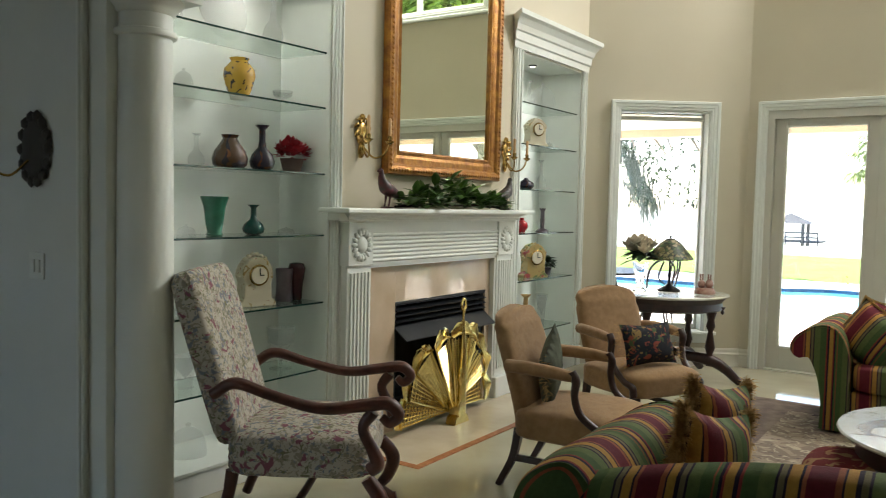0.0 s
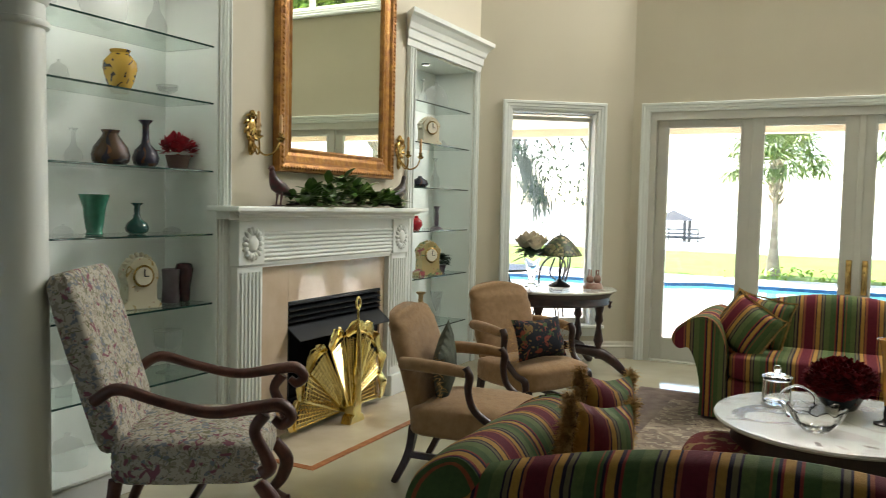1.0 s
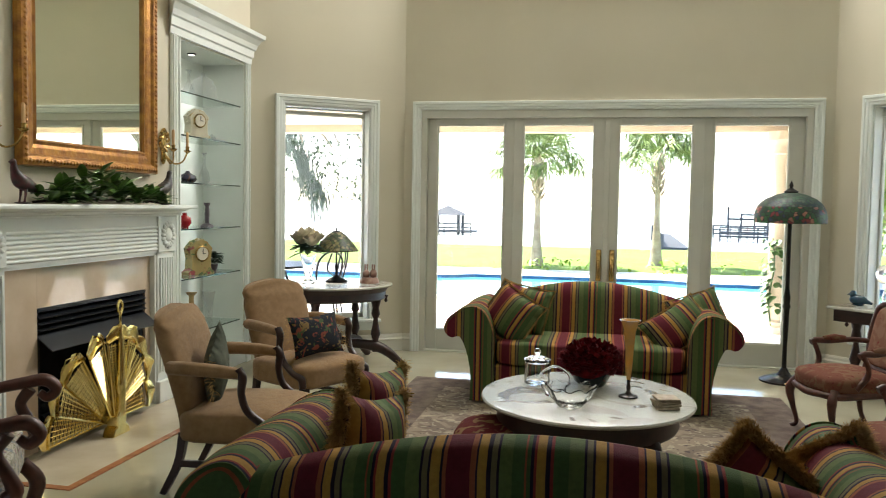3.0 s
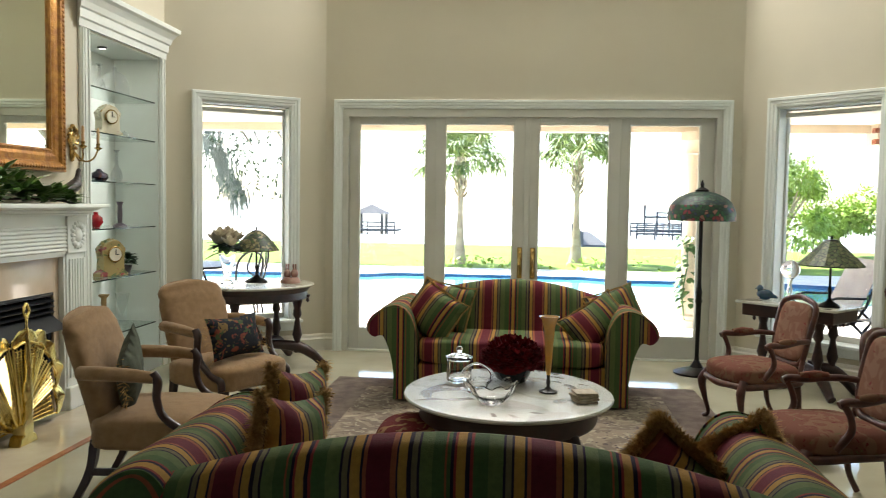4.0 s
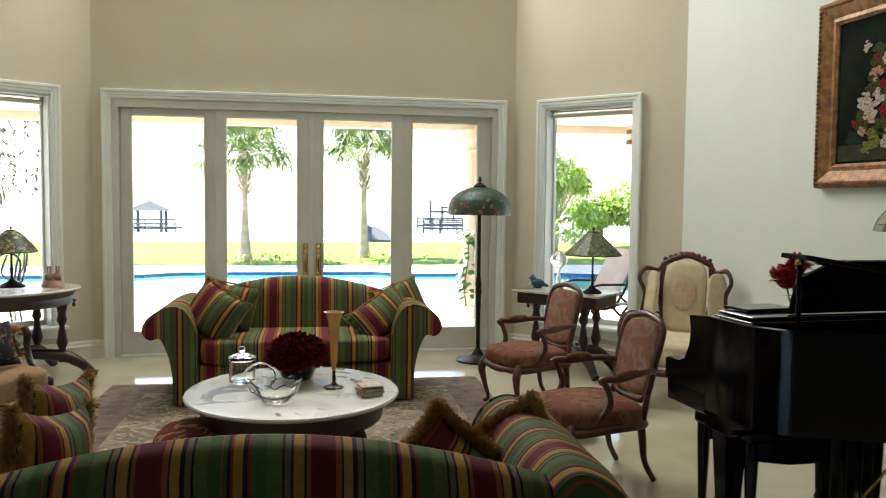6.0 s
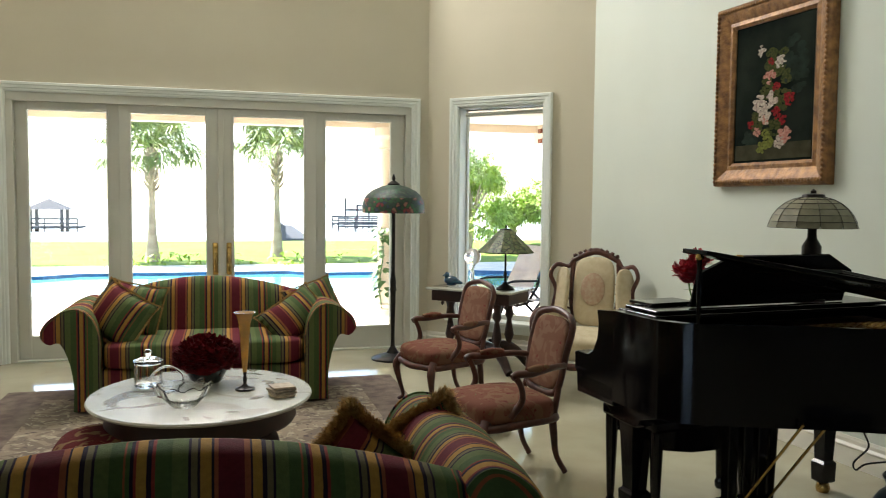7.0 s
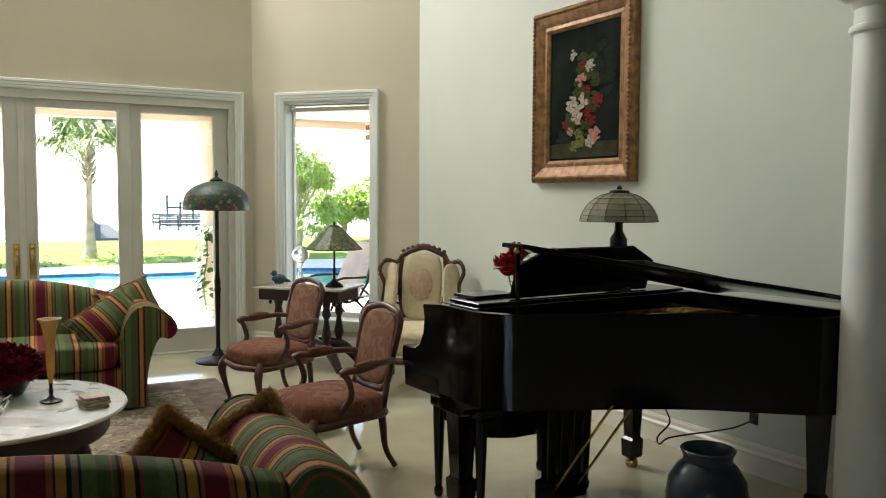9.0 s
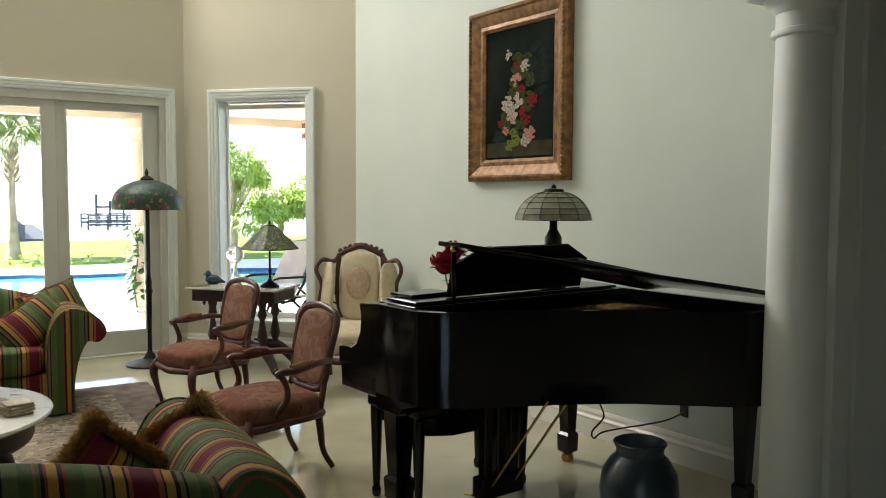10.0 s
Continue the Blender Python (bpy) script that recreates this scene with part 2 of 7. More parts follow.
BRASS = mat("aged_brass", (0.42, 0.275, 0.09), 0.25, metal=1.0, var=0.2, scale=20)
door = thing("door_1", pose(0, DOOR_Y, 0), "closed white four-leaf french doors with glass panes", "french door", kind="structure")
part("casing", casing(-DW, DW, 0, 2.41, 0.085, 0.045), TRIM, door, "moulded white door casing")
bm = box(-DW, DW, 0.0, 0.20, 2.334, 2.41)
box(-DW, -DW + 0.054, 0, 0.2, 0.012, 2.342, 0, bm)
box(DW - 0.054, DW, 0, 0.2, 0.012, 2.342, 0, bm)
box(-DW, DW, 0.0, 0.2, 0.0, 0.012, 0, bm)
part("jamb", bm, DOORP, door)
part("astragal", box(-0.032, 0.022, 0.028, 0.0445, 0.014, 2.335, 0.004), DOORP, door, "meeting strip between the doors")
LEAVES = [(-1.77, -0.905, -1.665, -1.012, 0.075), (-0.905, -0.012, -0.80, -0.145, 0.045), (-0.008, 0.89, 0.115, 0.77, 0.045), (0.89, 1.77, 0.985, 1.63, 0.075)]
for i, (x0, x1, p0, p1, y) in enumerate(LEAVES):
    bm = bmesh.new()
    y1 = y + 0.045
    box(x0, p0, y, y1, 0.014, 2.335, 0.004, bm)
    box(p1, x1, y, y1, 0.014, 2.335, 0.004, bm)
    box(p0, p1, y + 0.002, y1 - 0.002, 2.262, 2.335, 0, bm)
    box(p0, p1, y + 0.002, y1 - 0.002, 0.014, 0.225, 0, bm)
    leaf = part("leaf", bm, DOORP, door, "off-white painted door leaf")
    bead = casing(p0, p1, 0.225, 2.262, 0.022, 0.010, sill=True)
    moved(bead, pose(0, y, 0))
    part("glazing_bead", bead, DOORP, leaf)
    pane("pane", p0 - 0.002, p1 + 0.002, 0.22, 2.266, y + 0.02, leaf)
for x in (-0.062, 0.064):
    bm = box(x - 0.024, x + 0.024, 0.034, 0.0445, 0.765, 1.07, 0.005)
    tube([(x, 0.036, 0.96), (x, -0.005, 0.96), (x, -0.02, 0.95), (x, -0.022, 0.87), (x, -0.014, 0.80)], [0.011, 0.011, 0.015, 0.014, 0.011], bm=bm)
    lathe([(0.012, 0), (0.014, 0.006), (0.008, 0.012)], 12, bm, pose(x, 0.036, 1.03, 90))
    part("door_handle", bm, BRASS, door, "aged brass lever handle", smooth=True)


def bay_window(name, a, b, x0, x1):
    w = thing(name, along(a, b), "tall fixed window with moulded white casing", "window", kind="structure")
    part("casing", casing(x0, x1, 0.33, 2.40, 0.088, 0.042, sill=False), TRIM, w, "moulded white window casing")
    part("window_frame", frame_of(x0, x1, 0.33, 2.40, 0.13, 0.18, 0.03, 0.024, 0.05), DOORP, w)
    bm = box(x0, x0 + 0.012, 0, 0.13, 0.33, 2.40)
    box(x1 - 0.012, x1, 0, 0.13, 0.33, 2.40, 0, bm)
    box(x0 + 0.012, x1 - 0.012, 0, 0.13, 2.385, 2.40, 0, bm)
    part("reveal", bm, TRIM, w)
    bm = box(x0 - 0.12, x1 + 0.12, -0.06, 0.13, 0.30, 0.332, 0.006)
    box(x0 - 0.09, x1 + 0.09, -0.022, -0.002, 0.22, 0.30, 0.004, bm)
    part("window_sill", bm, TRIM, w, "white painted sill and apron")
    pane("pane", x0 + 0.028, x1 - 0.028, 0.378, 2.378, 0.15, w)
    # blind cassette under the head, a strip of sky above it
    part("rolled_blind", box(x0 + 0.03, x1 - 0.03, 0.07, 0.125, 2.315, 2.352, 0.008, seg=2), DOORP, w, "grey-white rolled blind cassette", smooth=True)
    return w


bay_window("window_1", BAY_L, CORNER_L, LB - 1.212, LB - 0.365)
bay_window("window_2", CORNER_R, BAY_R, 0.35, 1.245)
hw = thing("window_3", along(CORNER_L, CORNER_R), "high window over the french doors", "window", kind="structure")
part("casing", casing(0.5, 3.5, 3.75, 5.1, 0.1, 0.045, sill=True), TRIM, hw)
part("window_frame", frame_of(0.5, 3.5, 3.75, 5.1, 0.1, 0.16, 0.06, 0.06, 0.06), TRIM, hw)
bm = bmesh.new()
for x in (1.5, 2.5):
    box(x - 0.03, x + 0.03, 0.105, 0.155, 3.81, 5.04, 0, bm)
part("mullion", bm, TRIM, hw)
pane("pane", 0.55, 3.45, 3.8, 5.05, 0.128, hw)


# ---- baseboards ----
def baseboard(name, a, b, s0, s1, h=0.17):
    prof = [(0, 0), (0.018, 0), (0.018, 0.62 * h), (0.024, 0.66 * h), (0.024, 0.7 * h), (0.014, 0.78 * h), (0.014, 0.9 * h), (0.008, h), (0, h)]
    bm = bmesh.new()
    r = [[bm.verts.new((x, -p - 0.001, z)) for p, z in prof] for x in (s0, s1)]
    for i in range(len(prof)):
        j = (i + 1) % len(prof)
        bm.faces.new((r[0][i], r[0][j], r[1][j], r[1][i]))
    bm.faces.new(r[0])
    bm.faces.new(r[1][::-1])
    return solid(name, bm, BASEC, "moulded cream painted baseboard", "baseboard", along(a, b), kind="structure")


baseboard("baseboard_1", BAY_L, CORNER_L, 0, LB)
baseboard("baseboard_2", CORNER_L, CORNER_R, 0, 2.0 - DW - 0.085)
baseboard("baseboard_3", CORNER_L, CORNER_R, 2.0 + DW + 0.085, 4.0)
baseboard("baseboard_4", CORNER_R, BAY_R, 0, RB)
baseboard("baseboard_5", BAY_R, RIGHT_END, 0, 4.5)


# ---- shelf niches beside the chimney ----
EDGE = mat("dark_green_glass_edge", (0.008, 0.035, 0.028), 0.1, var=0.1)
PUCKGLOW = mat("lit_frosted_lens", (0.9, 0.88, 0.8), 0.4)
PUCKGLOW.node_tree.nodes["Principled BSDF"].inputs["Emission Color"].default_value = (1.0, 0.95, 0.85, 1)
PUCKGLOW.node_tree.nodes["Principled BSDF"].inputs["Emission Strength"].default_value = 0.9


def niche(name, y0, y1, shelves, pucks):
    t = thing(name, pose(FIRE_X, 0, 0), "white built-in shelf niche with glass shelves", "shelf unit")
    d = 0.40
    bm = box(-d - 0.02, -d, y0, y1, 0.13, NICHE_TOP)
    part("back_panel", bm, TRIM, t)
    part("side_panel", box(-d, -0.001, y0, y0 + 0.012, 0.15, NICHE_TOP - 0.012), TRIM, t)
    part("side_panel", box(-d, -0.001, y1 - 0.012, y1, 0.15, NICHE_TOP - 0.012), TRIM, t)
    part("top_panel", box(-d, -0.001, y0, y1, NICHE_TOP - 0.012, NICHE_TOP), TRIM, t)
    part("bottom_board", box(-d, 0.03, y0 + 0.001, y1 - 0.001, 0.131, 0.15, 0.003), TRIM, t)
    # pilaster strips with two flutes
    for a, b in ((y0 - 0.115, y0 + 0.002), (y1 - 0.002, y1 + 0.075)):
        bm = box(0.002, 0.022, a, b, 0.0, NICHE_TOP + 0.06, 0.003)
        w = b - a
        ps_ = part("pilaster_strip", bm, TRIM, t)
        for p, q, d_ in ((0.08, 0.22, 0.034), (0.42, 0.6, 0.03), (0.8, 0.95, 0.034)):
            part("bead", box(0.022, d_, a + p * w, a + q * w, 0.2, NICHE_TOP, 0.003), TRIM, ps_)
        part("plinth_block", box(0.0225, 0.04, a - 0.004, b + 0.004, 0, 0.18, 0.004), TRIM, ps_)
    part("plinth", box(0.002, 0.02, y0 + 0.002, y1 - 0.002, 0.0, 0.13, 0.003), TRIM, t)
    prof = [(0.002, 0), (0.03, 0), (0.035, 0.05), (0.05, 0.06), (0.055, 0.12), (0.07, 0.13), (0.085, 0.17), (0.12, 0.21), (0.15, 0.225), (0.155, 0.26), (0.002, 0.26)]
    a, b = y0 - 0.12, y1 + 0.08
    bm = bmesh.new()
    r = [[bm.verts.new((p, (a - p * s) if k == 0 else (b + p * s), NICHE_TOP + 0.005 + z)) for p, z in prof] for k, s in ((0, 1), (1, 0.3))]
    for i in range(len(prof)):
        j = (i + 1) % len(prof)
        bm.faces.new((r[0][i], r[0][j], r[1][j], r[1][i]))
    bm.faces.new(r[0])
    bm.faces.new(r[1][::-1])
    part("cornice", bm, TRIM, t, "stepped white crown moulding")
    for y in pucks:
        pk = part("puck_light", lathe([(0.034, -0.012), (0.038, -0.004), (0.038, 0.0)], 20, None, pose(-0.2, y, NICHE_TOP - 0.0125)), BLACKMETAL, t, "small round recessed spotlight")
        part("lens", lathe([(0.0, -0.0135), (0.026, -0.0135), (0.026, -0.0125)], 20, None, pose(-0.2, y, NICHE_TOP - 0.0125)), PUCKGLOW, pk, "lit frosted lens")
        lamp = window_light("puck_lamp", (FIRE_X - 0.2, y, NICHE_TOP - 0.03), (FIRE_X - 0.2, y + 0.001, 0.0), 0.05, 0.05, 0.2, (1.0, 0.97, 0.9))
        lamp.data.shape = "DISK"
    for z in shelves:
        gs = part("glass_shelf", box(-d + 0.004, -0.031, y0 + 0.014, y1 - 0.014, z - 0.01, z), SHELFGLASS, t, "clear glass shelf with green edge")
        gs.visible_shadow = False
        part("front_edge", box(-0.0305, -0.027, y0 + 0.014, y1 - 0.014, z - 0.010, z, 0.001), EDGE, gs, "dark green glass edge")
    return t


SH_L = [2.335, 2.02, 1.64, 1.285, 0.893, 0.50]
SH_R = [2.335, 1.995, 1.62, 1.25, 0.85, 0.40]
niche("shelf_niche", BL0, BL1, SH_L, (2.48, 3.2))
niche("shelf_niche", BR0, BR1, SH_R, (6.36,))

# ---- fireplace ----
fp = thing("fireplace", pose(FIRE_X, 4.61, 0), "white classical fireplace mantel with marble slips", "fireplace")
PL0, PL1, PR0, PR1 = -0.97, -0.76, 0.75, 0.97
for a, b in ((PL0, PL1), (PR0, PR1)):
    bm = box(0.002, 0.08, a, b, 0.16, 1.10, 0.004)
    n = 6
    pil = part("pilaster", bm, TRIM, fp, "fluted white pilaster")
    for i in range(n):
        y = a + (b - a) * (i + 0.75) / (n + 0.5)
        part("fillet", box(0.08, 0.092, y, y + (b - a) * 0.5 / n, 0.22, 1.06, 0.003), TRIM, pil)
    part("plinth_block", box(0.002, 0.105, a - 0.012, b + 0.012, 0.0, 0.16, 0.006), TRIM, fp)
    bm = box(0.002, 0.098, a - 0.008, b + 0.008, 1.10, 1.36, 0.004)
    part("corner_block", bm, TRIM, fp)
    c, k = (a + b) / 2, 16
    bm = blob(0.022, 0.05, 0.05, None, pose(0.1, c, 1.225), 2)
    for i in range(k):
        an = 2 * math.pi * i / k
        blob(0.02, 0.028, 0.016, bm, pose(0.1, c + 0.068 * math.cos(an), 1.225 + 0.078 * math.sin(an)) @ Matrix.Rotation(an, 4, "X"), 1)
    part("medallion", bm, TRIM, fp, "carved shell rosette", smooth=True)
bm = box(0.002, 0.08, PL1 - 0.01, PR0 + 0.01, 1.10, 1.36)
frz = part("frieze", bm, TRIM, fp, "reeded white frieze")
for i in range(7):
    z = 1.125 + i * 0.026
    part("reed", tube([(0.08, PL1 + 0.01, z), (0.08, PR0 - 0.01, z)], 0.011, 8, 1), TRIM, frz, smooth=True)
prof = [(0.002, 1.36), (0.10, 1.36), (0.105, 1.375), (0.125, 1.38), (0.13, 1.395), (0.16, 1.405), (0.165, 1.415), (0.002, 1.415)]
bm = bmesh.new()
r = [[bm.verts.new((p, s * (0.985 + max(0, p - 0.1)), z)) for p, z in prof] for s in (-1, 1)]
for i in range(len(prof)):
    j = (i + 1) % len(prof)
    bm.faces.new((r[0][i], r[0][j], r[1][j], r[1][i]))
bm.faces.new(r[0]), bm.faces.new(r[1][::-1])
part("bed_moulding", bm, TRIM, fp)
part("mantel_shelf", box(0.002, 0.235, -1.14, 1.06, 1.415, 1.445, 0.008, seg=2), TRIM, fp, "white mantel shelf")
for s in (-1, 1):
    part("shelf_bracket", box(0.002, 0.1, s * 0.975, s * 0.975 + s * 0.085, 1.37, 1.415, 0.004), TRIM, fp)
for y0, y1, z0 in ((PL1, -0.441, 0.0), (0.671, PR0, 0.0), (-0.44, 0.67, 0.84)):
    part("marble_slip", box(0.003, 0.03, y0, y1, z0, 1.10), SLIP, fp, "polished beige marble slab")
bm = box(0.03, 0.07, PL1, PL1 + 0.02, 0.0, 1.10)
box(0.03, 0.07, PR0 - 0.02, PR0, 0.0, 1.10, 0, bm)
box(0.03, 0.07, PL1, PR0, 1.08, 1.10, 0, bm)
part("inner_moulding", bm, TRIM, fp)
box_bm = box(-0.45, -0.42, -0.44, 0.67, 0.0, 0.84)
box(-0.42, 0.0, -0.44, -0.42, 0.0, 0.84, 0, box_bm)
box(-0.42, 0.0, 0.65, 0.67, 0.0, 0.84, 0, box_bm)
box(-0.42, 0.0, -0.42, 0.65, 0.815, 0.84, 0, box_bm)
box(-0.42, 0.0, -0.42, 0.65, 0.002, 0.02, 0, box_bm)
part("firebox", box_bm, SOOT, fp, "dark sooty firebox")
bm = box(0.0, 0.034, -0.44, 0.67, 0.815, 0.838, 0.002)
for i in range(3):
    own = box(-0.02, 0.03, -0.435, 0.665, -0.004, 0.004)
    moved(own, pose(0.015, 0, 0.79 - i * 0.037, 0, 25))
    join(bm, own)
box(0.0, 0.012, -0.44, -0.40, 0.0, 0.815, 0, bm)
box(0.0, 0.012, 0.63, 0.67, 0.0, 0.815, 0, bm)
part("louvre_panel", bm, BLACKMETAL, fp, "black metal louvres")
own = box(-0.005, 0.15, -0.44, 0.67, -0.004, 0.004)
moved(own, pose(0.01, 0, 0.685, 0, 38))
part("smoke_hood", own, BLACKMETAL, fp, "black metal hood")
for i, (y, z, r) in enumerate([(0.1, 0.08, 0.05), (0.15, 0.16, 0.045), (0.1, 0.1, 0.04)]):
    LOG = SOOT
    part("log", tube([(-0.3 + 0.08 * i, y - 0.3, z), (-0.28 + 0.08 * i, y, z + 0.02), (-0.3 + 0.08 * i, y + 0.3, z)], r, 10), LOG, fp, smooth=True)
hs = thing("hearth", pose(0, 0, 0), "flush cream marble hearth with terracotta inlay border", "hearth", kind="structure")
part("slab", box(FIRE_X + 0.11, -2.68, 3.70, 5.6, 0.0, 0.004), HEARTH, hs)
bm = box(-2.68, -2.635, 3.655, 5.6, 0.0, 0.006)
box(-3.12, -2.68, 3.655, 3.70, 0.0, 0.006, 0, bm)
part("inlay_border", bm, INLAY, hs, "terracotta marble inlay strip")

# ---- colonnade between hall and living room ----
def column(m):
    c = thing("column", m, "round white column with moulded capital and square pier", "column", kind="structure")
    shaft = [(0.15, 0.0), (0.15, 0.03), (0.16, 0.05), (0.15, 0.075), (0.132, 0.085), (0.128, 0.10), (0.14, 0.115), (0.128, 0.13), (0.124, 0.15)]
    for i in range(13):
        s = i / 12
        shaft.append((0.124 - 0.014 * s ** 1.6, 0.17 + (2.14 - 0.17) * s))
    part("shaft", lathe(shaft + [(0.11, 2.145)], 40), TRIM, c, "smooth tapered shaft", smooth=True, auto=40)
    part("capital", lathe([(0.11, 2.145), (0.127, 2.15), (0.13, 2.162), (0.127, 2.174), (0.112, 2.18), (0.112, 2.24), (0.12, 2.245), (0.126, 2.26), (0.14, 2.275), (0.155, 2.285), (0.16, 2.30)], 40), TRIM, c, smooth=True, auto=40)
    prof = [(0.165, 2.30), (0.17, 2.35), (0.185, 2.355), (0.19, 2.41), (0.215, 2.44), (0.24, 2.445), (0.245, 2.5)]
    bm = bmesh.new()
    rings = [[bm.verts.new((sx * p, sy * p, z)) for sx, sy in ((-1, -1), (1, -1), (1, 1), (-1, 1))] for p, z in prof]
    for a, b in zip(rings, rings[1:]):
        for i in range(4):
            bm.faces.new((a[i], a[(i + 1) % 4], b[(i + 1) % 4], b[i]))
    bm.faces.new(rings[0][::-1]), bm.faces.new(rings[-1])
    part("abacus", bm, TRIM, c, "stepped square abacus")
    return c


col = column(pose(-3.06, 2.206, 0))
copy_thing(col, pose(3.08, 2.17, 0))
for n, x0, x1, ya, yb in (("pier_west", -3.9, FIRE_X - 0.003, 2.03, 2.1), ("pier_east", 3.25, 3.9, 2.0, 2.3)):
    solid(n, box(x0, x1, ya, yb, 0, 2.5), PIER, "pale painted square pier", "pier", kind="structure")
for n, x0, x1, ya, yb in (("pier_return_west", -3.252, -3.10, 2.05, 2.16), ("pier_return_east", 3.12, 3.249, 2.02, 2.14)):
    solid(n, box(x0, x1, ya, yb, 0, 2.5, 0.004), TRIM, "white painted pier behind the column", "pier", kind="structure")
solid("wall_hall_west", box(-9, -3.9, 2.033, 2.29, 0, TOP), PIER, "dim painted hall wall", "wall", kind="structure")
solid("wall_hall_east", box(3.9, 9, 2.003, 2.25, 0, TOP), PIER, "dim painted hall wall", "wall", kind="structure")
solid("beam", box(-3.9, 3.9, 1.95, 2.43, 2.505, 3.0), TRIM, "white architrave beam on the columns", "beam", kind="structure")
solid("wall_over_beam", box(-3.9, 3.9, 2.04, 2.34, 3.0, TOP), PIER, "painted wall over the beam", "wall", kind="structure")
# an unseen south window is added here to brighten the hall side
wall_run("wall_hall_south", (-9, -6), (9, -6), 0, TOP, 0.2, PIER, "dim painted hall wall with an added window opening", [(1.5, 5.5, 0.5, 2.5)])
for n, x0, x1, y0, y1 in (("wall_hall_far_west", -9.2, -9, -6, 2.29), ("wall_hall_far_east", 9, 9.2, -6, 2.25)):
    solid(n, box(x0, x1, y0, y1, 0, TOP), PIER, "dim painted hall wall", "wall", kind="structure")
hwin = thing("added_hall_window", pose(-9, -6, 0), "added wide hall window, unseen behind the camera", "window", kind="structure")
part("window_frame", frame_of(1.5, 5.5, 0.5, 2.5, -0.15, -0.09, 0.07, 0.07, 0.07), TRIM, hwin)
pane("pane", 1.56, 5.44, 0.56, 2.44, -0.12, hwin)
solid("ceiling_hall", box(-9, 9, -6, 1.94, 3.0, 3.1), CEIL, "plain hall ceiling", "ceiling", kind="structure")

# ---- materials of the things ----
WOOD = mat("dark_mahogany", (0.036, 0.011, 0.008), 0.38, scale=14, second=(0.017, 0.005, 0.004))
WOODR = mat("red_mahogany", (0.10, 0.028, 0.016), 0.42, scale=14, second=(0.05, 0.014, 0.008))
DARKBRONZE = mat("dark_bronze", (0.025, 0.022, 0.02), 0.35, metal=0.8, var=0.3, scale=20)
TAN = mat("tan_woven_fabric", (0.31, 0.19, 0.095), 0.9, scale=25, second=(0.25, 0.15, 0.072), bump=0.4, bump_scale=260, sheen=0.2)
IVORY = mat("ivory_damask", (0.60, 0.52, 0.36), 0.8, scale=20, second=(0.54, 0.45, 0.3), bump=0.3, bump_scale=200)
GOLD = mat("polished_brass", (0.80, 0.64, 0.25), 0.17, metal=1.0, var=0.15, scale=20)
GILT = mat("gilded_wood", (0.40, 0.185, 0.034), 0.36, metal=0.6, scale=18, second=(0.22, 0.09, 0.022), bump=0.5, bump_scale=45)
WOODFRAME = mat("carved_gilt_brown_frame", (0.30, 0.145, 0.045), 0.42, metal=0.3, scale=18, second=(0.13, 0.058, 0.02), bump=0.6, bump_scale=45)
PIANO = mat("black_lacquer", (0.004, 0.004, 0.005), 0.12, var=0.1, ior=1.36)
FRINGE = mat("gold_fringe", (0.52, 0.34, 0.13), 0.9, scale=60, second=(0.34, 0.19, 0.06), bump=0.8, bump_scale=90)
GREEN = mat("magnolia_leaf", (0.13, 0.25, 0.05), 0.35, scale=15, second=(0.05, 0.12, 0.025))
DKGREEN = mat("dark_leaf", (0.02, 0.05, 0.018), 0.45, var=0.3)
RED = mat("dark_red_petals", (0.15, 0.005, 0.01), 0.8, scale=30, second=(0.06, 0.003, 0.006))
BRIGHTRED = mat("red_rose_petals", (0.33, 0.008, 0.02), 0.6, var=0.2, scale=30)
WHITEPETAL = mat("cream_petals", (0.7, 0.62, 0.48), 0.6, var=0.1, scale=20)


